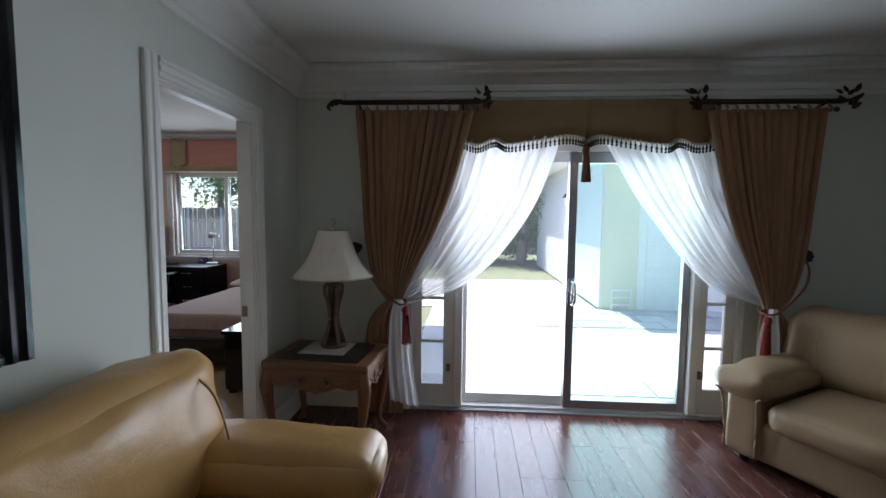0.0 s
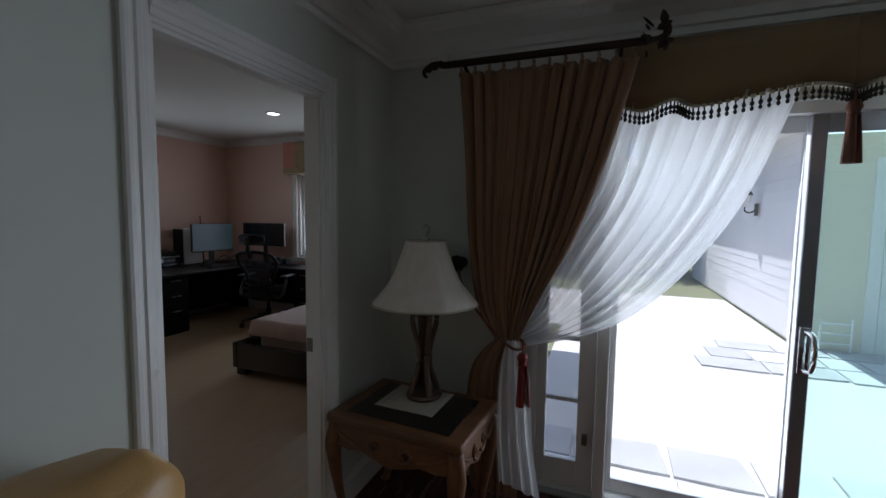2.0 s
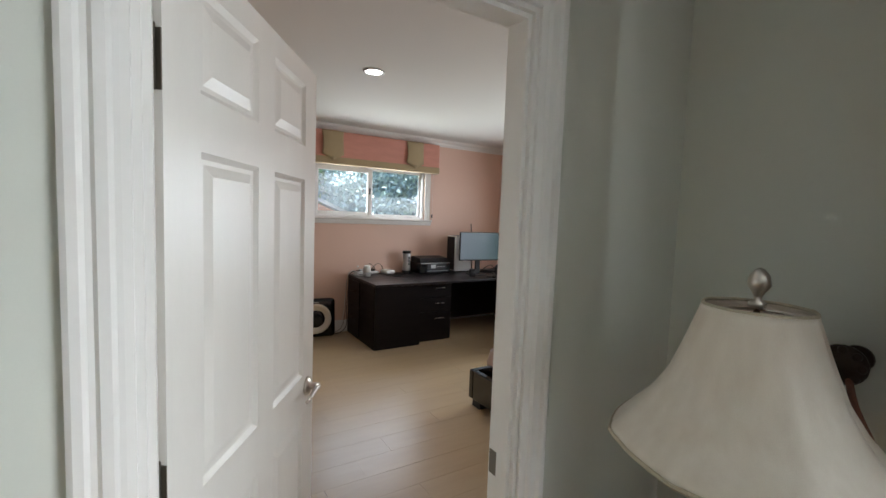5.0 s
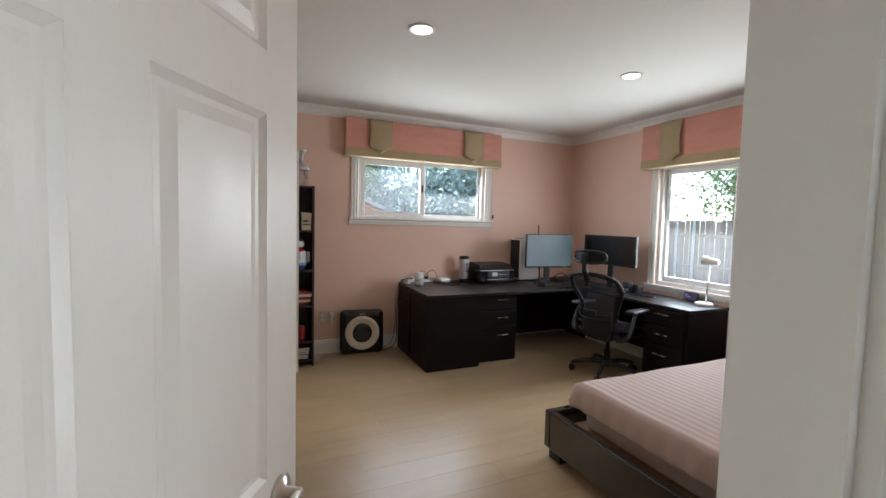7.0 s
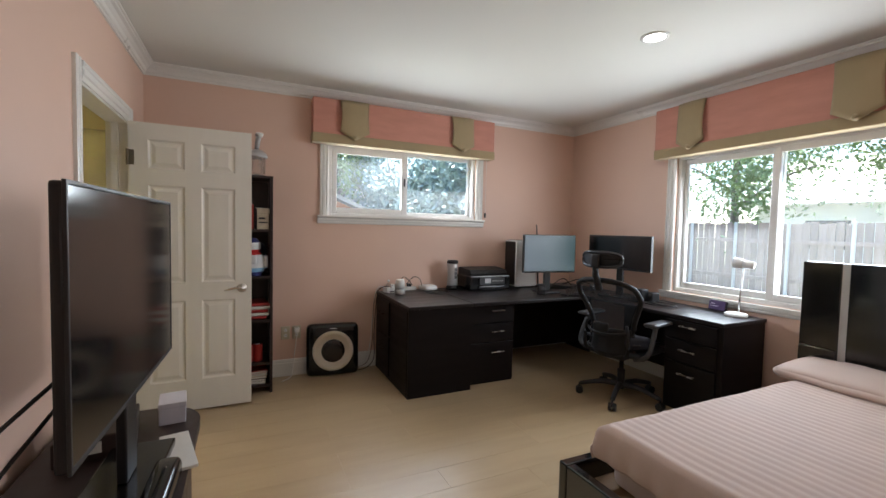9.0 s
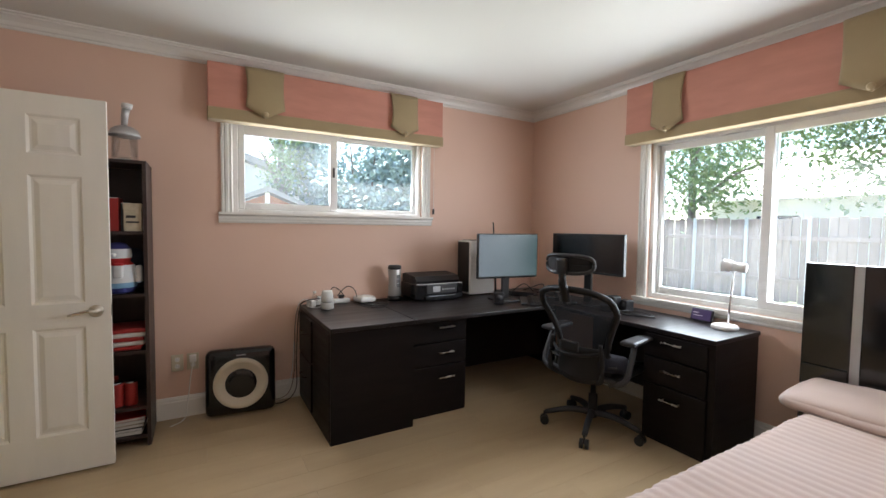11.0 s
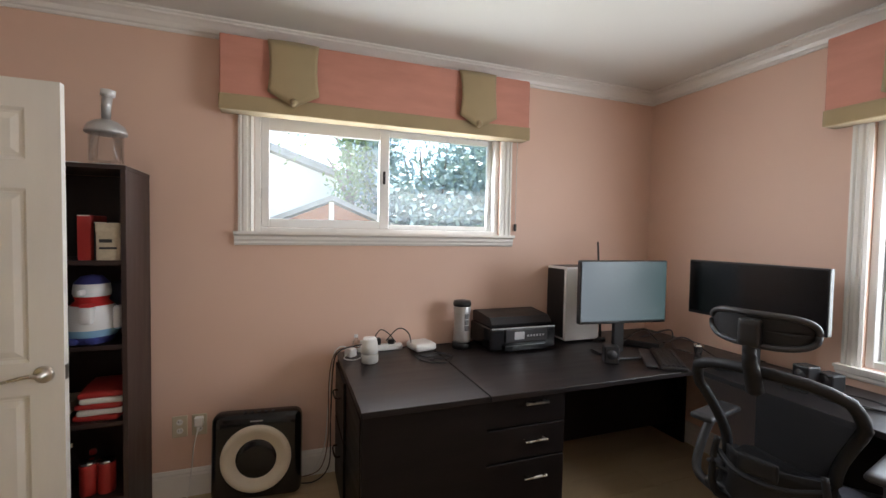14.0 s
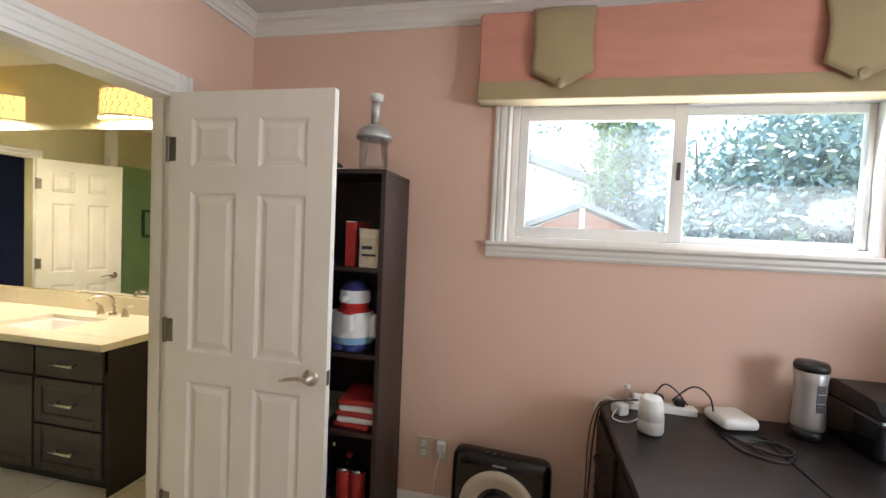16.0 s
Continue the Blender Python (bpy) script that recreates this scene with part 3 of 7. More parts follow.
def tree(label, x, y, z0, h, r, material, seed, count=2600, size=0.13):
    rng = random.Random(seed)
    t = thing("tree", pose(x, y, z0), label, "tree")
    bm = bmesh.new()
    tube(bm, spline([(0, 0, 0), (0.06, 0.03, h * 0.25), (0.0, 0.08, h * 0.5), (0.08, 0.0, h * 0.8)], 5), 0.16, 9, 0.05)
    for k in range(7):
        a = k * 2.4 + rng.random()
        zz = h * (0.32 + 0.07 * k)
        tube(bm, spline([(0.02, 0.04, zz), (0.5 * r * math.cos(a), 0.5 * r * math.sin(a), zz + 0.12 * h), (0.85 * r * math.cos(a), 0.85 * r * math.sin(a), zz + 0.16 * h)], 4), 0.055, 6, 0.015)
    part("trunk", bm, BARK, t, "", True)
    leaf_crown("crown", (0, 0, h * 0.66), (r, r, h * 0.36), count, size, material, t, seed)
    return t


GZ = -0.10
ground = struct("ground", bx(-600, 600, -600, 600, GZ - 0.3, GZ - 0.02), GRASS, "green lawn and soil", "ground")
struct("pavement_patio", bx(-0.6, 14, LY1 + 0.16, 7.18, GZ - 0.2, GZ), CONCRETE, "sunlit pale concrete patio", "patio")
struct("pavement_drive", bx(-1.25, 2.2, 7.18, 10.5, GZ - 0.2, GZ), CONCRETE, "sunlit pale concrete drive", "drive")

# house eaves over the patio and round the bedroom
struct("roof_eave_living", bx(-1.24, 9, LY1 + 0.17, LY1 + 0.62, 2.5, 2.62), WHITE, "white painted roof eave", "roof")
struct("roof_house", bx(-6.4, 9.0, -3.8, 3.16, 2.73, 2.95), ROOF, "grey shingle house roof", "roof")
struct("roof_bedroom_wing", bx(-6.3, -0.85, 3.16, 6.45, 2.73, 2.95), ROOF, "grey shingle house roof", "roof")

# garage: siding boards, roll-up door, eave
garage = thing("garage", pose(2.22, 7.15, GZ), "cream garage with board siding and white door", "garage")
part("wall", bx(0.03, 7.5, 0.03, 6.9, 0, 2.75), SIDING, garage)
k = 0
zz = 0.03
while zz < 2.7:
    bm = bmesh.new()
    extrude_profile(bm, [(0, 0), (0.012, 0), (0.004, 0.15), (0, 0.15)], 0, 0.62, lambda u, v, s: (s, 0.03 - u, zz + v))
    part("board", bm, SIDING, garage)
    bm = bmesh.new()
    extrude_profile(bm, [(0, 0), (0.008, 0), (0.004, 0.15), (0, 0.15)], 0.0, 6.9, lambda u, v, s: (0.03 - u, s, zz + v))
    part("board", bm, SIDINGW, garage, "white siding board")
    zz += 0.152
bm = bmesh.new()
box(bm, 0.62, 0.74, -0.005, 0.05, 0, 2.32)
box(bm, 3.35, 3.47, -0.005, 0.05, 0, 2.32)
box(bm, 0.741, 3.349, -0.004, 0.05, 2.2, 2.32)
part("door_trim", bm, WHITE, garage, "white painted trim")
gd = part("garage_door", bx(0.745, 3.345, 0.015, 0.06, 0.0, 2.2), WHITEP, garage, "white garage door")
for r in range(4):
    part("panel", bx(0.75, 3.34, 0.004, 0.02, 0.012 + r * 0.545, 0.012 + r * 0.545 + 0.53, 0.006), WHITEP, gd)
for k in range(4):
    bm = bmesh.new()
    lathe(bm, [(0.001, 0), (0.24, 0), (0.24, 0.012), (0.001, 0.012)], 24, pose(1.1 + k * 0.63, 0.004, 1.80, 90))
    bmesh.ops.bisect_plane(bm, geom=bm.verts[:] + bm.edges[:] + bm.faces[:], plane_co=(0, 0, 1.80), plane_no=(0, 0, 1), clear_inner=True)
    part("pane", bm, SCREEN, gd, "dark half-round pane")
part("eave", bx(-0.4, 7.8, -0.75, 7.3, 2.75, 2.9), WHITE, garage, "white eave")
bm = bmesh.new()
extrude_profile(bm, [(-0.8, 2.9), (7.2, 2.9), (3.2, 4.1)], -0.45, 7.85, lambda u, v, s: (s, u, v))
part("roof", bm, ROOF, garage)
lamp = thing("wall_lantern", pose(2.215, 8.94, 1.60), "black metal wall lantern with glass sides", "lantern")
bm = bmesh.new()
box(bm, -0.03, 0.0, -0.06, 0.06, -0.05, 0.15, 0.01)
tube(bm, spline([(-0.02, 0, 0.05), (-0.1, 0, 0.0), (-0.17, 0, 0.03), (-0.17, 0, 0.09)], 5), 0.012)
part("bracket", bm, BRONZE, lamp)
part("glass_body", lathe(bmesh.new(), [(0.05, 0.1), (0.085, 0.28), (0.0, 0.28)], 6, pose(-0.17, 0, 0)), WPAPER, lamp, "frosted lantern glass")
part("cap", lathe(bmesh.new(), [(0.11, 0.28), (0.06, 0.36), (0.015, 0.40), (0.012, 0.45), (0.0, 0.46)], 6, pose(-0.17, 0, 0)), BRONZE, lamp)
st = thing("hose_reel", pose(2.60, 7.05, GZ), "white metal hose rack beside the garage", "hose rack")
bm = bmesh.new()
for zz in (0.12, 0.24, 0.36):
    tube(bm, [(-0.22, 0, zz), (0.12, 0, zz)], 0.012)
tube(bm, [(0.1, 0, 0.0), (0.1, 0, 0.42)], 0.012)
tube(bm, [(-0.2, 0, 0.0), (-0.2, 0, 0.4)], 0.012)
part("rack", bm, WHITEP, st)

# flagstones along the garage and the threshold
rng = random.Random(5)
for row, (ya, yb) in enumerate(((6.75, 7.14), (6.32, 6.73), (5.92, 6.3))):
    xx = 1.3 - row * 0.17
    while xx < 6.6:
        w = rng.uniform(0.35, 0.75)
        j = [rng.uniform(-0.03, 0.03) for _ in range(6)]
        bm = bmesh.new()
        extrude_profile(bm, [(xx + 0.01, ya + 0.01 + j[0]), (xx + w * 0.5, ya + 0.01), (xx + w - 0.01, ya + 0.01 + j[2]), (xx + w - 0.01 + j[3], yb - 0.01), (xx + w * 0.4, yb - 0.005 + j[1]), (xx + 0.01 + j[4], yb - 0.01)], GZ + 0.004, GZ + 0.02, lambda u, v, s: (u, v, s))
        part("flagstone", bm, FLAG, bpy.data.objects["pavement_patio"])
        xx += w
for row, (ya, yb) in enumerate(((3.2, 3.55), (3.56, 3.95))):
    xx = -0.5 - row * 0.13
    while xx < 2.6:
        w = rng.uniform(0.3, 0.6)
        bm = bmesh.new()
        extrude_profile(bm, [(xx + 0.01, ya + 0.01), (xx + w - 0.01, ya + rng.uniform(0, 0.03)), (xx + w - rng.uniform(0, 0.05), yb - 0.01), (xx + w * 0.4, yb - rng.uniform(0, 0.04)), (xx + 0.02, yb - 0.01)], GZ + 0.004, GZ + 0.02, lambda u, v, s: (u, v, s))
        part("flagstone", bm, FLAG, bpy.data.objects["pavement_patio"])
        xx += w


# fences
def fence(label, p0, p1, h, steps):
    p0, p1 = Vector(p0), Vector(p1)
    d = p1 - p0
    n = int(d.length / 0.15)
    ang = math.degrees(math.atan2(d.y, d.x))
    f = thing("fence", pose(p0.x, p0.y, GZ, 0, 0, ang), label, "fence")
    bm = bmesh.new()
    box(bm, -0.07, 0.07, -0.009, 0.009, 0, h, 0.003, 1)
    board = part("board", bm, FENCE, f)
    rng = random.Random(int(p0.x * 7 + 50))
    for k in range(1, n):
        o = new("board", board.data)
        o.parent = f
        o.location = (k * 0.15, rng.uniform(-0.006, 0.006), rng.uniform(-0.03, 0.02))
        o.rotation_euler = (0, radians(rng.uniform(-0.4, 0.4)), 0)
    for zz in steps:
        part("rail", bx(0, d.length, -0.05, -0.011, zz, zz + 0.09, 0.004, 1), FENCE, f)
    for k in range(int(d.length / 1.15) + 1):
        part("post", bx(k * 1.15 - 0.03, k * 1.15 + 0.03, -0.11, -0.052, 0, h + 0.02, 0.006, 1), POST, f, "pale galvanised post")
    return f


fence("weathered brown board fence behind the lawn", (-14.0, 13.6), (-0.7, 13.6), 1.78, (0.4, 1.3))
fence("weathered brown board fence beside the lawn", (-9.9, 7.6), (-9.9, 13.5), 1.75, (0.4, 1.3))

# neighbours' houses
nh = thing("neighbour_house", pose(-13.2, 3.0, GZ), "white stucco house with a low gable", "house")
bm = bmesh.new()
extrude_profile(bm, [(-8, 0), (2.9, 0), (2.9, 2.2), (-3.7, 4.47), (-8, 2.95)], -5, 0, lambda u, v, s: (s, u, v))
part("wall", bm, STUCCO, nh)
bm = bmesh.new()
extrude_profile(bm, [(-3.7, 4.48), (3.4, 2.04), (3.45, 2.19), (-3.7, 4.64)], -5.2, 0.35, lambda u, v, s: (s, u, v))
part("roof", bm, ROOF, nh)
for k in range(4):
    part("vent_slat", bx(0.01, 0.05, -1.15, -0.55, 2.92 + k * 0.09, 2.97 + k * 0.09), GREYP, nh)
gz = thing("garden_shed", pose(-10.6, 3.86, GZ), "small shed with redwood gable and pale roof edge", "shed")
part("body", bx(-1.4, -0.05, -1.15, 1.15, 0, 1.60), STUCCO, gz)
bm = bmesh.new()
extrude_profile(bm, [(-1.1, 1.60), (1.1, 1.60), (0, 2.06)], -0.05, 0.0, lambda u, v, s: (s, u, v))
part("gable", bm, REDWOOD, gz)
bm = bmesh.new()
extrude_profile(bm, [(-1.35, 1.54), (0, 2.10), (1.35, 1.54), (1.35, 1.62), (0, 2.19), (-1.35, 1.62)], -1.5, 0.12, lambda u, v, s: (s, u, v))
part("roof", bm, ROOF, gz)
part("king_post", bx(0.001, 0.03, -0.04, 0.04, 1.58, 2.08), WHITEP, gz)
far = thing("far_house", pose(-4.0, 19.5, GZ), "pale house with a wide low roof behind the fence", "house")
part("wall", bx(-7, 7, 0, 6, 0, 2.6), STUCCO, far)
bm = bmesh.new()
extrude_profile(bm, [(-0.7, 2.55), (6.7, 2.55), (3, 4.5)], -7.6, 7.6, lambda u, v, s: (s, u, v))
part("roof", bm, WHITEP, far, "plain white roof")
for k in range(4):
    w = part("window", bx(-5.6 + k * 3.2, -4.2 + k * 3.2, -0.03, 0.02, 1.0, 2.1), WHITE, far)
    part("pane", bx(-5.5 + k * 3.2, -4.3 + k * 3.2, -0.036, -0.028, 1.08, 2.02), SCREEN, w)

def shrub(label, x, y, h, r, material, seed, count, size):
    """A bush that is leafy down to the ground, on several thin stems."""
    rng = random.Random(seed)
    t = thing("shrub", pose(x, y, GZ), label, "shrub")
    for k in range(4):
        a = k * 1.7 + rng.random()
        part("stem", tube(bmesh.new(), spline([(0.1 * math.cos(a), 0.1 * math.sin(a), 0), (0.25 * r * math.cos(a), 0.25 * r * math.sin(a), h * 0.4), (0.5 * r * math.cos(a), 0.5 * r * math.sin(a), h * 0.8)], 5), 0.05, 7, 0.015), BARK, t, "", True)
    leaf_crown("leaves", (0, 0, h * 0.5), (r, r, h * 0.42), count, size, material, t, seed)
    return t


shrub("tall grey-green shrub behind the garden", -11.3, 5.9, 4.0, 1.25, LEAF2, 21, 17000, 0.07)
shrub("tall grey-green shrub behind the garden", -11.6, 7.9, 4.3, 1.35, LEAF2, 22, 15000, 0.075)
tree("leafy green garden tree", -13.0, 10.4, GZ, 7.5, 2.4, LEAF2, 12, 12000, 0.07)
tree("light green garden tree", -12.2, 4.3, GZ, 4.9, 0.75, LEAF, 13, 4200, 0.055)
tree("leafy green garden tree", -9.6, 15.6, GZ, 7.0, 2.4, LEAF, 14, 15000, 0.08)
tree("leafy green garden tree", -5.0, 16.4, GZ, 6.6, 2.2, LEAF, 15, 14000, 0.08)
tree("leafy green garden tree", -1.6, 16.8, GZ, 7.0, 2.4, LEAF2, 17, 9000, 0.08)
tree("leafy green garden tree", 1.7, 13.9, GZ, 5.6, 1.5, LEAF, 16, 9000, 0.07)
shrub("dark green garden shrub beside the lawn", 0.6, 14.9, 2.6, 1.2, LEAF, 23, 9000, 0.07)
shrub("dark green garden shrub beside the garage", 1.9, 15.2, 2.4, 1.0, LEAF, 24, 8000, 0.07)

# ---- windows and doors ----
def puff(bm, x0, x1, y0, y1, z0, z1, r=0.05, n=9, wr=0.0, seed=0, belly=0.0, m=None):
    """A soft rounded block, with wrinkles and a swelling middle."""
    c = Vector(((x0 + x1) / 2, (y0 + y1) / 2, (z0 + z1) / 2))
    h = Vector(((x1 - x0) / 2, (y1 - y0) / 2, (z1 - z0) / 2))
    r = min(r, h.x, h.y, h.z)
    made = {}

    def vert(p):
        key = (round(p[0], 5), round(p[1], 5), round(p[2], 5))
        if key in made:
            return made[key]
        q = Vector((p[0] * h.x, p[1] * h.y, p[2] * h.z))
        inner = Vector([max(-(h[i] - r), min(h[i] - r, q[i])) for i in range(3)])
        d = q - inner
        if d.length > 1e-9:
            d = d.normalized() * r
        w = inner + d
        if belly:
            k = (1 - p[0] ** 2) * (1 - p[1] ** 2) * (1 - p[2] ** 2 * 0)
            w.z += belly * k * (1 if p[2] > 0 else 0)
            ky = (1 - p[0] ** 2) * (1 - p[2] ** 2)
            w.y += belly * 0.6 * ky * p[1]
            w.x += belly * 0.6 * (1 - p[1] ** 2) * (1 - p[2] ** 2) * p[0]
        w = w + c
        if wr:
            nn = noise.noise_vector((w + Vector((seed * 7.3, 0, 0))) * 6.0) * wr + noise.noise_vector((w + Vector((0, seed * 3.1, 0))) * 17.0) * wr * 0.4
            w = w + nn
        if m is not None:
            w = m @ w
        made[key] = bm.verts.new(w)
        return made[key]
    # denser near the edges so that the rounding is smooth
    ts = [math.sin((i / n - 0.5) * math.pi) for i in range(n + 1)]
    for ax in range(3):
        for s in (-1, 1):
            for i in range(n):
                for j in range(n):
                    quad = []
                    for a, b in ((ts[i], ts[j]), (ts[i + 1], ts[j]), (ts[i + 1], ts[j + 1]), (ts[i], ts[j + 1])):
                        p = [0, 0, 0]
                        p[ax], p[(ax + 1) % 3], p[(ax + 2) % 3] = s, a, b
                        quad.append(vert(p))
                    if s < 0:
                        quad.reverse()
                    if len(set(quad)) == 4:
                        bm.faces.new(quad)
    return bm


def ring_xz(bm, x0, x1, z0, z1, y0, y1, l, r, b, t, bevel=0.004):
    """A frame standing across y, with bars of the given widths."""
    box(bm, x0, x0 + l, y0, y1, z0, z1, bevel, 1)
    box(bm, x1 - r, x1, y0, y1, z0, z1, bevel, 1)
    box(bm, x0 + l, x1 - r, y0 + 0.001, y1 - 0.001, z0, z0 + b, bevel * 0.5, 1)
    box(bm, x0 + l, x1 - r, y0 + 0.001, y1 - 0.001, z1 - t, z1, bevel * 0.5, 1)
    return bm


def swap(bm):
    for v in bm.verts:
        v.co.x, v.co.y = v.co.y, v.co.x
    bmesh.ops.reverse_faces(bm, faces=bm.faces[:])
    return bm


# high sliding window in the west wall (built across y, then turned to the wall)
win = struct("window_1", swap(ring_xz(bmesh.new(), 2.99, 4.55, 1.46, 2.16, -5.84, -5.74, 0.035, 0.035, 0.035, 0.035)), VINYL, "white sliding high window with two panes", "window")
part("sash", swap(ring_xz(bmesh.new(), 3.026, 3.775, 1.496, 2.124, -5.785, -5.748, 0.045, 0.062, 0.05, 0.07)), VINYL, win)
part("sash", swap(ring_xz(bmesh.new(), 3.74, 4.514, 1.496, 2.124, -5.825, -5.788, 0.045, 0.028, 0.03, 0.035)), VINYL, win)
p = part("pane", swap(bx(3.07, 3.714, -5.769, -5.764, 1.545, 2.055)), GLASSV, win, "clear glass pane")
p.visible_shadow = False
p = part("pane", swap(bx(3.784, 4.487, -5.809, -5.804, 1.525, 2.09)), GLASSV, win, "clear glass pane")
p.visible_shadow = False
part("latch", bx(-5.752, -5.738, 3.735, 3.75, 1.78, 1.86, 0.003), GREYP, win, "grey sash latch")
bm = bmesh.new()
FL = [(0, 0), (0.018, 0), (0.02, 0.012), (0.012, 0.02), (0.02, 0.028), (0.02, 0.044), (0.012, 0.052), (0.012, 0.06), (0.018, 0.066), (0.01, 0.08), (0, 0.08)]
extrude_profile(bm, FL, 1.452, 2.24, lambda u, v, s: (BX0 + u, 2.91 + v, s))
extrude_profile(bm, FL, 1.452, 2.24, lambda u, v, s: (BX0 + u, 4.63 - v, s))
extrude_profile(bm, FL, 2.991, 4.549, lambda u, v, s: (BX0 + u, s, 2.24 - v))
part("window_casing", bm, WHITE, win)
bm = bmesh.new()
extrude_profile(bm, [(0, 0), (0.012, 0), (0.02, 0.012), (0.02, 0.022), (0.026, 0.034), (0.026, 0.05), (0.038, 0.056), (0.052, 0.062), (0.052, 0.078), (0, 0.078)], 2.89, 4.648, lambda u, v, s: (BX0 + u, s, 1.392 + v))
part("window_sill", bm, WHITE, win)

# wide sliding window in the north wall
win = struct("window_2", ring_xz(bmesh.new(), -4.34, -2.76, 0.84, 2.08, 5.91, 6.01, 0.035, 0.035, 0.035, 0.035), VINYL, "white wide sliding window with two panes", "window")
part("sash", ring_xz(bmesh.new(), -4.30, -3.51, 0.876, 2.044, 5.955, 5.992, 0.028, 0.05, 0.05, 0.045), VINYL, win)
part("sash", ring_xz(bmesh.new(), -3.57, -2.796, 0.876, 2.044, 5.915, 5.952, 0.055, 0.05, 0.05, 0.045), VINYL, win)
p = part("pane", bx(-4.275, -3.56, 5.972, 5.977, 0.92, 2.0), GLASSV, win, "glass pane with a glare veil")
p.visible_shadow = False
p = part("pane", bx(-3.515, -2.845, 5.93, 5.935, 0.92, 2.0), GLASSV, win, "clear glass pane")
p.visible_shadow = False
bm = bmesh.new()
extrude_profile(bm, FL, 0.80, 2.16, lambda u, v, s: (-4.42 + v, BY1 - u, s))
extrude_profile(bm, FL, 0.80, 2.16, lambda u, v, s: (-2.68 - v, BY1 - u, s))
extrude_profile(bm, FL, -4.339, -2.761, lambda u, v, s: (s, BY1 - u, 2.16 - v))
part("window_casing", bm, WHITE, win)
bm = bmesh.new()
extrude_profile(bm, [(0, 0), (0.012, 0), (0.02, 0.012), (0.02, 0.024), (0.032, 0.032), (0.032, 0.046), (0.048, 0.05), (0.048, 0.066), (0, 0.066)], -4.44, -2.66, lambda u, v, s: (s, BY1 - u, 0.772 + v))
part("window_sill", bm, WHITE, win)

# patio door with two paned side lights
unit = struct("door_patio", ring_xz(bmesh.new(), -0.36, 2.02, 0.0, 1.98, 3.03, 3.13, 0.03, 0.03, 0.03, 0.05), VINYL, "white sliding glass patio door with side lights", "door")
bm = bmesh.new()
box(bm, -0.03, 0.03, 2.985, 3.14, 0.03, 1.93, 0.006, 1)
box(bm, 1.66, 1.72, 2.985, 3.14, 0.03, 1.93, 0.006, 1)
part("door_post", bm, WHITE, unit)
for xa, xb in ((-0.329, -0.031), (1.721, 1.989)):
    s = part("side_light", ring_xz(bmesh.new(), xa, xb, 0.031, 1.929, 3.04, 3.08, 0.05, 0.085, 0.15, 0.1) if xa < 0 else ring_xz(bmesh.new(), xa, xb, 0.031, 1.929, 3.04, 3.08, 0.07, 0.07, 0.17, 0.1), WHITE, unit)
    ga, gb = (xa + 0.05, xb - 0.085) if xa < 0 else (xa + 0.07, xb - 0.07)
    for k in range(1, 5):
        part("muntin", bx(ga, gb, 3.045, 3.075, 0.18 + k * 0.33 - 0.011, 0.18 + k * 0.33 + 0.011, 0.003, 1), WHITE, s)
    for k in range(5):
        p = part("pane", bx(ga, gb, 3.058, 3.062, 0.192 + k * 0.33, 0.49 + k * 0.33), GLASS, s, "clear glass pane")
        p.visible_shadow = False
    lx = -0.075 if xa < 0 else 1.755
    part("latch", bx(lx - 0.014, lx + 0.014, 3.012, 3.042, 0.29, 0.345, 0.004), HINGE, s, "dark metal latch")
ALU = mat("grey_aluminium", (0.42, 0.42, 0.44), rough=0.35, metal=0.6, scale=10, bump=0.02)
f = part("fixed_panel", ring_xz(bmesh.new(), 0.031, 0.84, 0.031, 1.929, 3.09, 3.125, 0.03, 0.055, 0.07, 0.07), VINYL, unit)
p = part("pane", bx(0.058, 0.79, 3.106, 3.111, 0.098, 1.862), GLASS, f, "clear glass pane")
p.visible_shadow = False
f = part("sliding_panel", ring_xz(bmesh.new(), 0.785, 1.659, 0.035, 1.925, 3.035, 3.08, 0.06, 0.05, 0.06, 0.08), ALU, unit, "grey framed sliding panel")
p = part("pane", bx(0.842, 1.611, 3.056, 3.061, 0.092, 1.848), GLASSG, f, "green-tinted glass pane")
p.visible_shadow = False
bm = bmesh.new()
tube(bm, spline([(0.815, 3.03, 0.82), (0.83, 2.985, 0.83), (0.835, 2.975, 0.905), (0.83, 2.985, 0.98), (0.815, 3.03, 0.99)], 5), 0.011, 8)
box(bm, 0.795, 0.835, 3.022, 3.036, 0.80, 1.01, 0.004)
part("door_handle", bm, CHROME, f, "chrome pull handle", True)
unit.location.x = -0.05
part("threshold", bx(-0.36, 2.02, 2.99, 3.16, -0.05, 0.012, 0.004), ALU, unit, "grey metal threshold")


# six-panel doors
def lever(parent, x, z, side, turn):
    """Lever handle with its round plate, on the face side (+1 or -1 along y)."""
    bm = bmesh.new()
    lathe(bm, [(0.001, 0), (0.034, 0), (0.034, 0.005), (0.026, 0.011), (0.012, 0.013), (0.012, 0.045), (0.001, 0.047)], 20, pose(x, side * 0.0175, z, -90 * side))
    pts = [(x, side * 0.058, z), (x + turn * 0.03, side * 0.062, z + 0.006), (x + turn * 0.075, side * 0.06, z - 0.002), (x + turn * 0.115, side * 0.056, z - 0.012)]
    tube(bm, spline(pts, 5), 0.0095, 8, 0.006)
    part("door_handle", bm, NICKEL, parent, "brushed nickel lever handle", True)


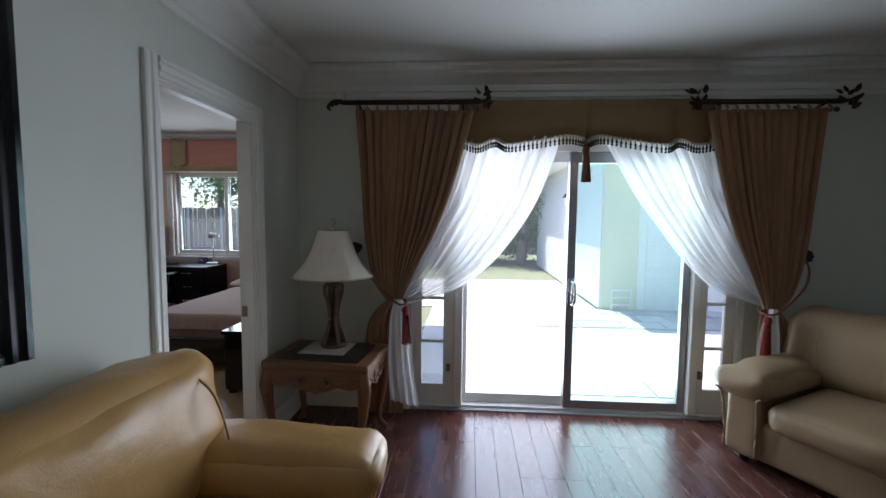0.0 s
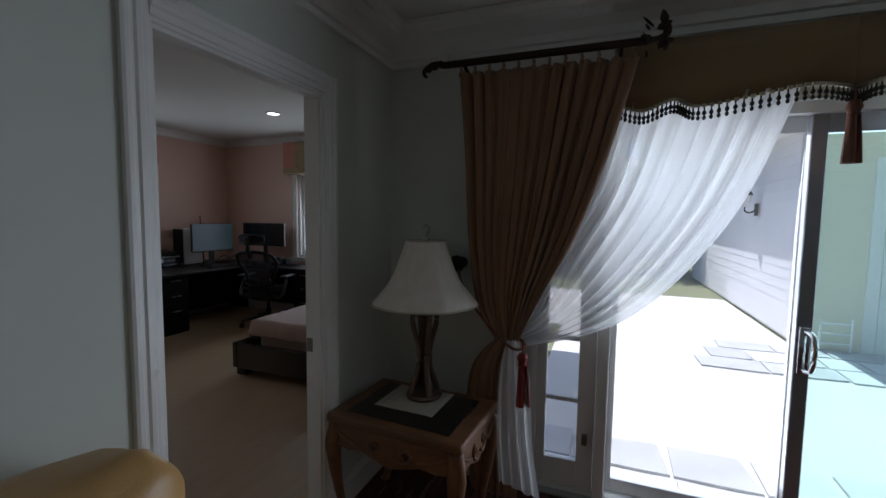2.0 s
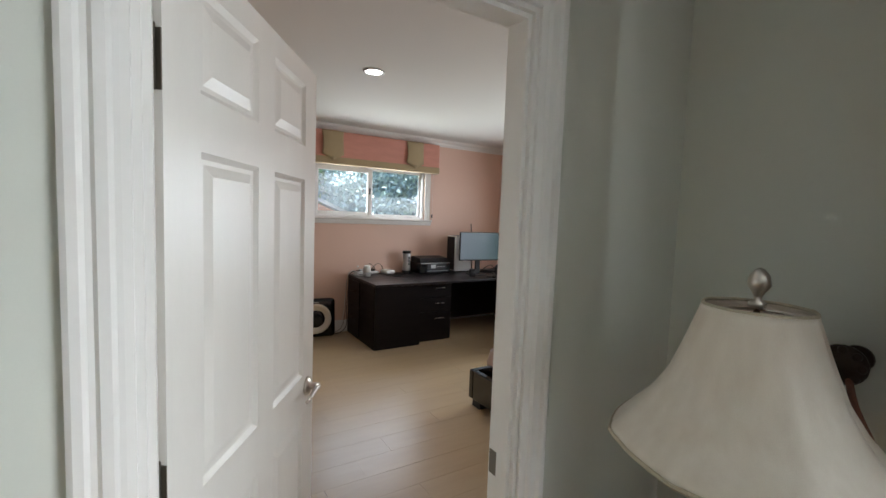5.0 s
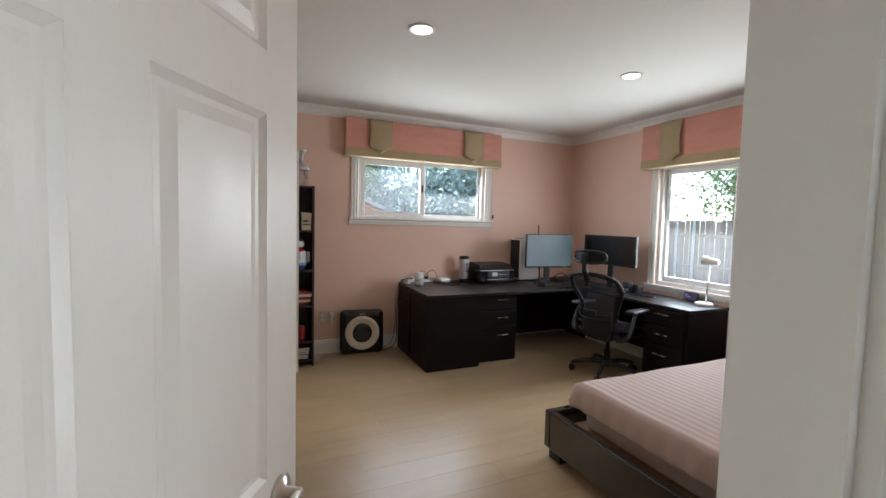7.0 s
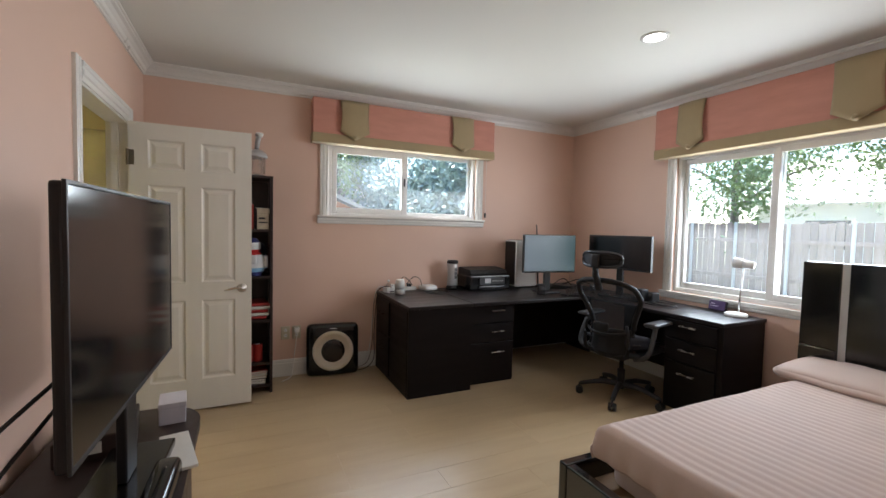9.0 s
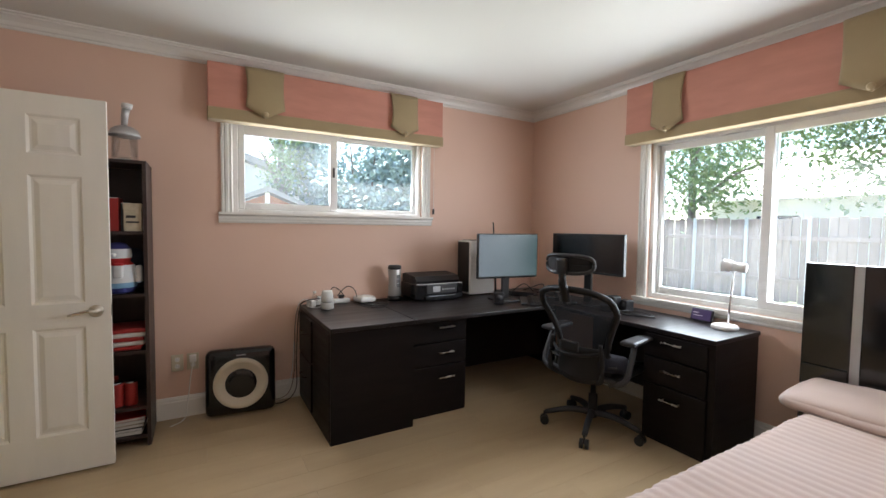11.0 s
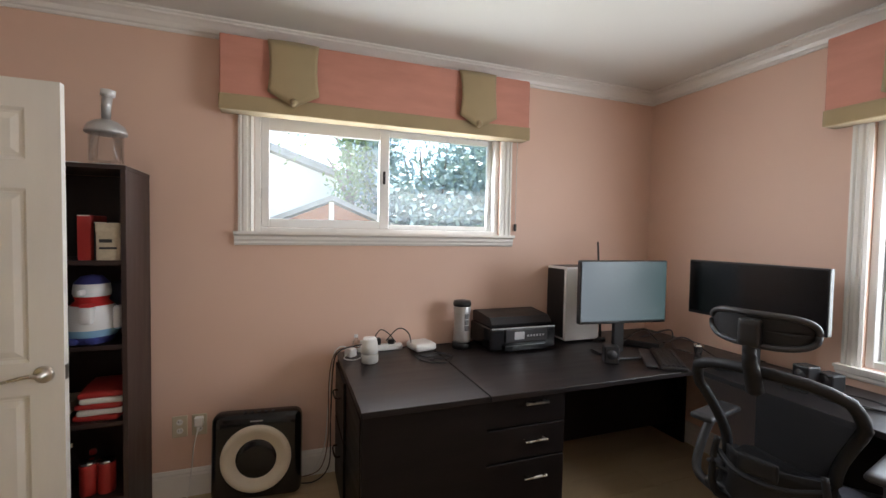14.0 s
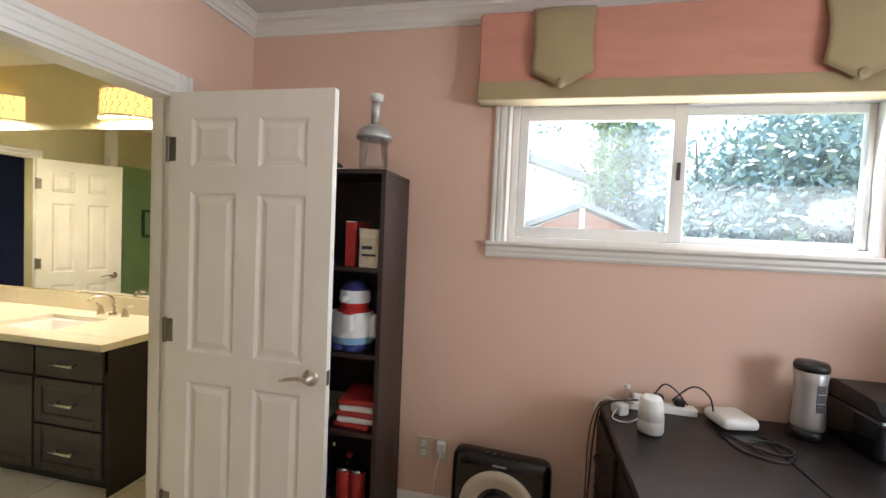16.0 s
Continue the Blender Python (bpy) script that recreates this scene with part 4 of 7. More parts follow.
def panel_door(name, m, w, label, hinge_side=1, h=2.03):
    """A door leaf of height h along +x from its hinge, 35 mm thick, with six raised panels on each face."""
    t = 0.0175
    d = thing(name, m, label, "door")
    bm = bmesh.new()
    st = 0.11
    mid = w / 2
    cols = [(st, mid - 0.05), (mid + 0.05, w - st)]
    rows = [(0.22, 0.80), (0.93, 1.61), (1.72, 1.92)]
    # rails and stiles
    box(bm, 0, st, -t, t, 0, h)
    box(bm, w - st, w, -t, t, 0, h)
    box(bm, mid - 0.05, mid + 0.05, -t, t, 0.22, 1.92)
    for za, zb in ((0, 0.22), (0.80, 0.93), (1.61, 1.72), (1.92, h)):
        if za in (0, 1.92):
            box(bm, st, w - st, -t, t, za, zb)
        else:
            box(bm, st, mid - 0.05, -t, t, za, zb)
            box(bm, mid + 0.05, w - st, -t, t, za, zb)
    leaf = part("door_leaf", bm, DOORW, d)
    for xa, xb in cols:
        for za, zb in rows:
            bm = bmesh.new()
            for s in (-1, 1):
                def pt(x, z, y):
                    return bm.verts.new((x, s * y, z))
                loops = []
                for inset, y in ((0, t - 0.001), (0.012, t - 0.009), (0.022, t - 0.009), (0.045, t - 0.002)):
                    loops.append([pt(xa + inset, za + inset, y), pt(xb - inset, za + inset, y), pt(xb - inset, zb - inset, y), pt(xa + inset, zb - inset, y)])
                for a, b in zip(loops, loops[1:]):
                    for k in range(4):
                        bm.faces.new((a[k], a[(k + 1) % 4], b[(k + 1) % 4], b[k]))
                bm.faces.new(loops[-1])
            part("panel", bm, DOORW, leaf)
    for s in (-1, 1):
        lever(d, w - 0.065, 0.88, s, -1)
    part("latch_plate", bx(w - 0.001, w + 0.002, -0.012, 0.012, 0.85, 0.91, 0.001, 1), HINGE, d, "steel latch plate")
    for zz in (0.2, h / 2 - 0.05, h - 0.29):
        bm = bmesh.new()
        box(bm, -0.003, 0.0, -t, t, zz, zz + 0.10)
        tube(bm, [(-0.004, hinge_side * (t + 0.004), zz - 0.004), (-0.004, hinge_side * (t + 0.004), zz + 0.104)], 0.008)
        box(bm, 0.0, 0.034, hinge_side * t, hinge_side * t + hinge_side * 0.0025, zz, zz + 0.10) if hinge_side > 0 else box(bm, 0.0, 0.034, -t - 0.0025, -t, zz, zz + 0.10)
        part("hinge", bm, HINGE, d, "aged steel hinge")
    return d


panel_door("door_bedroom", pose(-1.361, 1.611, 0.012, 0, 0, 148.0), 0.825, "open white six-panel door with nickel lever", 1, 1.985)
panel_door("door_bathroom", pose(-5.195, 1.578, 0.012, 0, 0, 90.3), 0.755, "open white six-panel door beside the bookcase", -1)


# box valances with hanging tabs
def box_valance(m, length, tabs, h, label):
    """A boxed cloth pelmet, length along x, its front at y = -0.11."""
    v = thing("box_valance", m, label, "valance")
    part("cloth_box", bx(0, length, -0.11, -0.001, 0.07, h, 0.008), PINKCLOTH, v, "pink cloth over a board")
    part("lower_band", bx(-0.004, length + 0.004, -0.116, -0.001, 0, 0.085, 0.008), KHAKI, v, "khaki cloth band")
    for a, b in tabs:
        bm = bmesh.new()

        def fn(u, q):
            x = a + (b - a) * u
            drop = h * (1 - q) + q * (0.035 + 0.075 * abs(2 * u - 1))
            pinch = 0.012 * math.sin(math.pi * q)
            x += pinch * (1 - 2 * u)
            y = -0.119 - 0.022 * math.sin(q * 2.6) - 0.012 * math.sin(math.pi * u) - 0.006 * q
            return (x, y, drop)
        sheet(bm, fn, 14, 10, 0.006)
        tab = part("tab", bm, KHAKI, v, "khaki pointed tab", True)
        part("button", lathe(bmesh.new(), [(0.001, 0), (0.017, 0), (0.02, 0.006), (0.012, 0.013), (0.001, 0.015)], 14, pose((a + b) / 2, -0.150, 0.062, 90)), KHAKI, tab, "", True)
    return v


box_valance(pose(BX0, 2.83, 2.115, 0, 0, 90), 1.875, [(0.235, 0.505), (1.355, 1.615)], 0.395, "pink and khaki boxed valance over the high window")
box_valance(pose(-4.50, BY1, 2.06, 0, 0, 0), 1.90, [(0.235, 0.485), (1.33, 1.60)], 0.45, "pink and khaki boxed valance over the wide window")
cord = thing("blind_cord", pose(BX0 + 0.01, 4.665, 1.50), "wall cleat with thin cord", "cord")
part("cleat", bx(0, 0.018, -0.008, 0.008, 0, 0.05, 0.004), GREYP, cord)
part("line", tube(bmesh.new(), [(0.01, 0, 0.03), (0.012, 0.001, 0.62)], 0.0018, 5), WHITEP, cord)

# recessed lamps
LAMPW = lit("lamp_lens_glow", (1.0, 0.96, 0.9), 6.0)
for x, y in ((-3.60, 4.62), (-3.60, 2.90), (-2.1, 3.6)):
    c = thing("recessed_light", pose(x, y, BZ), "white round recessed ceiling light, switched on", "ceiling light", "recessed lights")
    part("trim_ring", lathe(bmesh.new(), [(0.062, -0.001), (0.083, -0.001), (0.083, -0.006), (0.064, -0.009), (0.062, -0.001)], 32), WHITEP, c, "", True)
    part("lens", lathe(bmesh.new(), [(0.001, -0.001), (0.0615, -0.001), (0.0615, -0.004), (0.001, -0.005)], 28), LAMPW, c, "glowing lens")

# ---- living room ----
def curve_at(pts, t):
    """x at height fraction: pts is a list of (z, x), z falling."""
    for (za, xa), (zb, xb) in zip(pts, pts[1:]):
        if t >= zb:
            k = (za - t) / (za - zb) if za > zb else 0
            k = max(0, min(1, k))
            return xa + (xb - xa) * k
    return pts[-1][1]


def smooth_line(pts, q):
    """A point on a smooth line through pts at q from 0 to 1."""
    s = spline([(a, 0, b) for a, b in pts], 10)
    f = q * (len(s) - 1)
    i = min(int(f), len(s) - 2)
    v = s[i].lerp(s[i + 1], f - i)
    return v.x, v.z


def drape(left, right, y0, folds, amp, mapx, nu, nv, thick, seed, tie_y=0.0):
    """Hanging cloth between two edge lines of (x, z); the folds deepen towards the gather."""
    bm = bmesh.new()
    L = [smooth_line(left, j / nv) for j in range(nv + 1)]
    R = [smooth_line(right, j / nv) for j in range(nv + 1)]

    def fn(u, v):
        j = min(nv, round(v * nv))
        (xl, zl), (xr, zr) = L[j], R[j]
        x = xl + (xr - xl) * u
        z = zl + (zr - zl) * u
        w = abs(xr - xl)
        ph = 2 * math.pi * folds * u + 0.7 * math.sin(3 * v + seed) + 0.5 * noise.noise((u * 5, v * 2, seed))
        a = amp * (0.6 + 0.4 * math.sin(u * 9 + seed))
        y = y0 + a * math.sin(ph) + 0.35 * a * math.sin(2.3 * ph + 1.0) + tie_y * v
        x += 0.25 * w / folds * math.sin(ph + 1.2) * (0.3 + 0.7 * v)
        return (mapx(x), y, z)
    return sheet(bm, fn, nu, nv, thick)


def same(x):
    return x


def flipped(x):
    return 1.571 - 0.9 * x


def tassel(parent_m, label, length, material):
    t = thing("tassel", parent_m, label, "tassel")
    part("head", lathe(bmesh.new(), [(0.001, 0), (0.018, -0.006), (0.026, -0.03), (0.018, -0.05), (0.022, -0.06)], 16), material, t, "", True)
    bm = bmesh.new()
    for k in range(34):
        a = k * 2.4
        r = 0.004 + 0.016 * ((k * 0.618) % 1)
        tube(bm, [(r * math.cos(a), r * math.sin(a), -0.05), (1.5 * r * math.cos(a), 1.5 * r * math.sin(a), -length * 0.6), (1.9 * r * math.cos(a), 1.9 * r * math.sin(a), -length)], 0.004, 5)
    part("fringe", bm, material, t)
    part("cord", tube(bmesh.new(), [(0, 0, 0), (0, 0.004, 0.06)], 0.004, 6), material, t)
    return t


# windings of the two curtain sets
for side, mp, at in (("l", same, pose(-0.065, 0, 0.03)), ("r", flipped, pose(0.05, 0, 0.02))):
    d = thing("drape", at, "tan striped pleated drape tied back at the side", "curtain", "tied-back drapes")
    L = [(-0.70, 2.13), (-0.665, 1.70), (-0.635, 1.30), (-0.575, 1.0), (-0.47, 0.84)]
    R = [(0.10, 2.12), (-0.015, 1.69), (-0.135, 1.35), (-0.265, 1.09), (-0.375, 0.84)]
    part("upper_cloth", drape(L, R, 2.76, 13, 0.026, mp, 150, 34, 0.004, 1.3, 0.02), DRAPE, d, "", True)
    L = [(-0.49, 0.84), (-0.62, 0.66), (-0.64, 0.3), (-0.60, 0.03)]
    R = [(-0.375, 0.84), (-0.36, 0.66), (-0.36, 0.3), (-0.37, 0.03)]
    part("lower_cloth", drape(L, R, 2.80, 6, 0.02, mp, 80, 20, 0.004, 2.1), DRAPE, d, "", True)
    for k in range(12):
        xx = mp(-0.67 + k * 0.068)
        part("pleat", tube(bmesh.new(), spline([(xx, 2.72, 2.10), (xx + 0.004, 2.715, 2.125), (xx, 2.73, 2.145)], 3), 0.011, 6, 0.006), DRAPE, d, "", True)
    c = thing("sheer_curtain", at, "white sheer curtain swept to the side", "curtain", "sheer curtains")
    L = [(-0.02, 1.99), (-0.10, 1.62), (-0.21, 1.34), (-0.30, 1.08), (-0.40, 0.86)]
    R = [(0.70, 1.97), (0.585, 1.63), (0.46, 1.385), (0.27, 1.13), (0.07, 0.955), (-0.13, 0.865), (-0.35, 0.80)]
    if side == "r":
        L = [(1.61, 1.97), (1.70, 1.62), (1.81, 1.34), (1.90, 1.08), (1.98, 0.87)]
        R = [(0.88, 1.95), (1.09, 1.60), (1.26, 1.37), (1.43, 1.15), (1.64, 0.955), (1.83, 0.885), (1.97, 0.84)]
    part("swept_cloth", drape(L, R, 2.90, 9, 0.034, same, 130, 44, 0.0, 0.4, -0.04), SHEER, c, "", True)
    L = [(-0.42, 0.86), (-0.45, 0.7), (-0.46, 0.42), (-0.44, 0.16)]
    R = [(-0.36, 0.86), (-0.31, 0.7), (-0.29, 0.42), (-0.245, 0.12)]
    part("tail_cloth", drape(L, R, 2.715, 4, 0.018, mp, 60, 18, 0.0, 1.9), SHEER, c, "", True)
    k0 = mp(-0.735)
    part("cord", tube(bmesh.new(), spline([(k0, 2.93, 1.18), (mp(-0.68), 2.80, 1.12), (mp(-0.58), 2.695, 1.02), (mp(-0.47), 2.675, 0.91), (mp(-0.38), 2.68, 0.835), (mp(-0.335), 2.75, 0.83), (mp(-0.38), 2.84, 0.84)], 6), 0.007, 8), RUST, d, "rust braided tie cord", True)
    kb = part("holdback", cyl(bmesh.new(), 0.03, 0.03, 0.001, 0.012, 16, pose(k0, LY1, 1.19, 90)), BRONZE, d, "dark carved holdback on the wall")
    part("stem", cyl(bmesh.new(), 0.011, 0.011, 0.012, 0.09, 12, pose(k0, LY1, 1.19, 90)), BRONZE, kb)
    bm = lathe(bmesh.new(), [(0.001, 0.085), (0.03, 0.085), (0.043, 0.095), (0.045, 0.107), (0.034, 0.118), (0.02, 0.122), (0.001, 0.128)], 20, pose(k0, LY1, 1.19, 90))
    part("rosette", bm, BRONZE, kb, "", True)
    for q in range(8):
        bm = bmesh.new()
        bmesh.ops.create_uvsphere(bm, u_segments=8, v_segments=6, radius=0.010, matrix=pose(k0 + 0.034 * math.cos(q * 0.785), LY1 - 0.113, 1.19 + 0.034 * math.sin(q * 0.785)))
        part("petal", bm, BRONZE, kb, "", True)
    tassel(at @ pose(mp(-0.335), 2.69, 0.82), "red thread tassel on the tie-back", 0.26, RED)
    # rod with leaf finials
    rod = thing("curtain_rod", pose(at.translation.x, 0, at.translation.z + 0.01), "dark bronze curtain rod with leaf finials", "curtain rod", "curtain rods")
    xa, xb = (-0.76, 0.13) if side == "l" else (1.43, 2.26)
    part("bar", tube(bmesh.new(), [(xa, 2.74, 2.16), (xb, 2.74, 2.16)], 0.017, 12), BRONZE, rod, "", True)
    for xx in (xa + 0.1, xb - 0.1):
        part("bracket", tube(bmesh.new(), spline([(xx, 2.74, 2.15), (xx, 2.85, 2.13), (xx, 2.998, 2.19)], 4), 0.009), BRONZE, rod)
    for e, sx in ((xa, -1), (xb, 1)):
        bm = bmesh.new()
        if side == "l" and sx < 0:
            tube(bm, spline([(e, 2.74, 2.16), (e - 0.06, 2.73, 2.165), (e - 0.10, 2.72, 2.13), (e - 0.085, 2.72, 2.105)], 6), 0.017, 8, 0.007)
            for q in range(3):
                bmesh.ops.create_uvsphere(bm, u_segments=10, v_segments=6, radius=0.018, matrix=pose(e - 0.02 - q * 0.03, 2.735, 2.165 - 0.008 * q))
        else:
            tube(bm, spline([(e, 2.74, 2.16), (e + sx * 0.04, 2.735, 2.165), (e + sx * 0.075, 2.73, 2.185)], 5), 0.014, 8, 0.006)
        fin = part("finial", bm, BRONZE, rod, "leafy finial", True)
        if not (side == "l" and sx < 0):
            for q in range(11):
                a = q * 0.9
                bm = lathe(bmesh.new(), [(0.001, 0), (0.013, 0.014), (0.017, 0.032), (0.010, 0.052), (0.001, 0.064)], 8, pose(e + sx * 0.03 + 0.03 * math.cos(a * 1.7), 2.73 + 0.02 * math.sin(a), 2.14 + 0.055 * math.sin(a * 2.3) + 0.015, 50 * math.cos(a), sx * (20 + 50 * math.sin(a)), 40 * q), 1.0, 0.35)
                part("leaf", bm, BRONZE, fin, "", True)

# shaped valance between the drapes
va = thing("shaped_valance", pose(-0.055, 0, 0.01), "tan shaped valance edged with dark bead fringe", "valance")
EDGE = [(0.0, 1.975), (0.12, 1.935), (0.24, 1.975), (0.33, 1.94), (0.52, 1.965), (0.72, 1.995), (0.84, 1.975), (0.86, 1.965), (0.95, 1.995), (1.15, 1.965), (1.38, 1.935), (1.46, 1.97), (1.58, 1.935), (1.72, 1.96)]


def edge_z(u):
    return smooth_line(EDGE, u)


bm = bmesh.new()
sheet(bm, lambda u, v: (edge_z(u)[0], 2.865 + 0.006 * math.sin(u * 40), edge_z(u)[1] * v + 2.235 * (1 - v)), 90, 3, 0.006)
part("cloth", bm, DRAPE2, va, "", True)
part("mount_board", bx(0.0, 1.72, 2.875, 2.998, 2.215, 2.235), DRAPE2, va)
bm = bmesh.new()
for k in range(91):
    x, z = edge_z(k / 90)
    box(bm, x - 0.009, x + 0.009, 2.857, 2.868, z - 0.006, z + 0.008)
part("braid", bm, TRIMC, va, "cream braid")
bm = bmesh.new()
for k in range(92):
    x, z = edge_z((k + 0.5) / 92)
    if x > 1.71:
        continue
    lathe(bm, [(0.001, 0), (0.003, -0.004), (0.003, -0.014), (0.0085, -0.022), (0.0085, -0.03), (0.003, -0.036), (0.008, -0.043), (0.006, -0.052), (0.001, -0.056)], 7, pose(x, 2.861, z - 0.004))
tagged(part("bead_fringe", bm, BEADS, va, "dark bead fringe"), kind="stuff")
tassel(pose(0.795, 2.852, 1.935), "rust brown tassel hanging from the valance", 0.24, RUST)

# end table with carved apron and curved legs
tb = thing("end_table", pose(-0.875, 2.545, 0, 0, 0, -4) @ Matrix.Diagonal((1.03, 0.80, 1.086, 1)), "carved oak end table with dark inlaid top", "table")
part("tabletop", bx(-0.325, 0.325, -0.30, 0.30, 0.485, 0.525, 0.012, 3), CARVED, tb)
part("top_inlay", bx(-0.25, 0.25, -0.23, 0.23, 0.5255, 0.5285, 0.001, 1), INLAY, tb, "black inlaid panel")
for ang, wd, dp in ((0, 0.29, 0.275), (90, 0.265, 0.30), (180, 0.29, 0.275), (270, 0.265, 0.30)):
    m = pose(0, 0, 0, 0, 0, ang)
    bm = bmesh.new()
    top = [(-wd, 0.484), (wd, 0.484)]
    low = [(wd, 0.40), (wd * 0.72, 0.385), (wd * 0.5, 0.395), (wd * 0.3, 0.375), (0, 0.355), (-wd * 0.3, 0.375), (-wd * 0.5, 0.395), (-wd * 0.72, 0.385), (-wd, 0.40)]
    extrude_profile(bm, top + low, -0.012, 0.012, lambda u, v, s: m @ Vector((u, -dp + s, v)))
    ap = part("apron", bm, CARVED, tb)
    bm = bmesh.new()
    for s in (-1, 1):
        pts = [(s * wd * 0.06, 0.40), (s * wd * 0.22, 0.385), (s * wd * 0.36, 0.415), (s * wd * 0.28, 0.445), (s * wd * 0.18, 0.43), (s * wd * 0.24, 0.415)]
        tube(bm, spline([m @ Vector((a, -dp - 0.014, b)) for a, b in pts], 5), 0.010, 7, 0.005)
        tube(bm, spline([m @ Vector((s * wd * 0.45, -dp - 0.013, 0.41)), m @ Vector((s * wd * 0.7, -dp - 0.016, 0.43)), m @ Vector((s * wd * 0.95, -dp - 0.013, 0.46))], 5), 0.009, 7, 0.005)
    part("scroll_carving", bm, CARVED, ap, "", True)
    part("pierced_hole", lathe(bmesh.new(), [(0.001, 0), (0.022, 0), (0.022, 0.002), (0.001, 0.002)], 12, m @ pose(wd * 0.25, -dp - 0.0125, 0.43, 90)), INLAY, ap, "dark pierced opening")
    part("pierced_hole", lathe(bmesh.new(), [(0.001, 0), (0.022, 0), (0.022, 0.002), (0.001, 0.002)], 12, m @ pose(-wd * 0.25, -dp - 0.0125, 0.43, 90)), INLAY, ap, "dark pierced opening")
for sx, sy in ((-1, -1), (1, -1), (1, 1), (-1, 1)):
    bm = bmesh.new()
    ctr = spline([(sx * 0.285, sy * 0.26, 0.484), (sx * 0.30, sy * 0.275, 0.38), (sx * 0.285, sy * 0.262, 0.22), (sx * 0.265, sy * 0.245, 0.08), (sx * 0.285, sy * 0.262, 0.02), (sx * 0.30, sy * 0.275, 0.0)], 5)
    rr = [0.035, 0.04, 0.026, 0.018, 0.022, 0.028]
    rings = []
    for i, c in enumerate(ctr):
        f = i / (len(ctr) - 1) * 5
        a = min(int(f), 4)
        r = rr[a] + (rr[a + 1] - rr[a]) * (f - a)
        rings.append([bm.verts.new(c + Vector((r * math.cos(q * math.pi / 4 + 0.39), r * math.sin(q * math.pi / 4 + 0.39), 0))) for q in range(8)])
    for a, b in zip(rings, rings[1:]):
        for q in range(8):
            bm.faces.new((a[q], a[(q + 1) % 8], b[(q + 1) % 8], b[q]))
    bm.faces.new(rings[0])
    bm.faces.new(rings[-1])
    part("leg", bm, CARVED, tb, "", True)
lm = thing("lace_mat", pose(-0.90, 2.60, 0.5745, 0, 0, -3), "cream lace mat under the lamp", "mat")
part("cloth", bx(-0.15, 0.15, -0.13, 0.13, 0, 0.004, 0.001, 1), LACE, lm)
bm = bmesh.new()
for a, b in ((0.125, 0.105), (0.085, 0.07)):
    ring_xz(bm, -a, a, -b, b, 0.004, 0.0055, 0.008, 0.008, 0.008, 0.008, 0.0)
for v in bm.verts:
    v.co.y, v.co.z = v.co.z, v.co.y
part("border", bm, TRIMC, lm, "darker stitched border")

# table lamp
tl = thing("table_lamp", pose(-0.878, 2.655, 0.579) @ Matrix.Diagonal((1, 1, 0.965, 1)), "ivory bell shade lamp on pewter scroll legs", "lamp")
part("base", lathe(bmesh.new(), [(0.001, 0), (0.085, 0), (0.09, 0.012), (0.075, 0.024), (0.045, 0.032), (0.03, 0.05), (0.001, 0.055)], 28, None, 1.0, 1.0), PEWTER, tl, "", True)
for k in range(4):
    a = k * math.pi / 2 + 0.78
    c, s = math.cos(a), math.sin(a)
    pts = [(0.07 * c, 0.07 * s, 0.02), (0.055 * c, 0.055 * s, 0.07), (0.028 * c, 0.028 * s, 0.16), (0.032 * c, 0.032 * s, 0.27), (0.06 * c, 0.06 * s, 0.37), (0.062 * c, 0.062 * s, 0.42), (0.04 * c, 0.04 * s, 0.445)]
    part("leg", tube(bmesh.new(), spline(pts, 6), 0.017, 8, 0.012), PEWTER, tl, "", True)
part("stem", lathe(bmesh.new(), [(0.012, 0.05), (0.012, 0.40), (0.05, 0.425), (0.05, 0.44), (0.012, 0.45), (0.012, 0.56), (0.006, 0.57), (0.006, 0.80)], 16), PEWTER, tl, "", True)
bm = bmesh.new()
prof = [(0.264, 0.488), (0.236, 0.52), (0.192, 0.57), (0.154, 0.635), (0.126, 0.71), (0.105, 0.775), (0.097, 0.80)]
pan = 8


def shade_pt(u, v):
    f = v * (len(prof) - 1)
    i = min(int(f), len(prof) - 2)
    r = prof[i][0] + (prof[i + 1][0] - prof[i][0]) * (f - i)
    z = prof[i][1] + (prof[i + 1][1] - prof[i][1]) * (f - i)
    ph = (u * pan) % 1.0
    r *= 1 - 0.03 * (1 - 4 * (ph - 0.5) ** 2) + 0.006 * noise.noise((u * 90, v * 3, 0.5))
    a = 2 * math.pi * u
    return (r * math.cos(a), r * math.sin(a), z)


sheet(bm, shade_pt, 96, 14, 0.003)
sh = part("shade", bm, SHADE, tl, "ivory cloth bell shade", True)
for v, r in ((0, 0.005), (1, 0.004)):
    part("rim", tube(bmesh.new(), [Vector(shade_pt(k / 96, v)) * 1.002 for k in range(97)], r, 6), TRIMC, sh, "cream rim braid")
bm = bmesh.new()
for k in range(3):
    a = k * 2.094
    tube(bm, [(0, 0, 0.798), (0.095 * math.cos(a), 0.095 * math.sin(a), 0.798)], 0.003, 5)
part("spider", bm, NICKEL, sh)
part("finial", lathe(bmesh.new(), [(0.001, 0.785), (0.016, 0.79), (0.016, 0.80), (0.006, 0.806), (0.008, 0.815), (0.021, 0.838), (0.018, 0.857), (0.009, 0.87), (0.001, 0.874)], 18, pose(0, 0, 0.012)), NICKEL, tl, "", True)
part("socket_bulb", lathe(bmesh.new(), [(0.001, 0.57), (0.02, 0.575), (0.03, 0.63), (0.02, 0.68), (0.001, 0.69)], 14), CERAM, tl, "unlit white bulb", True)


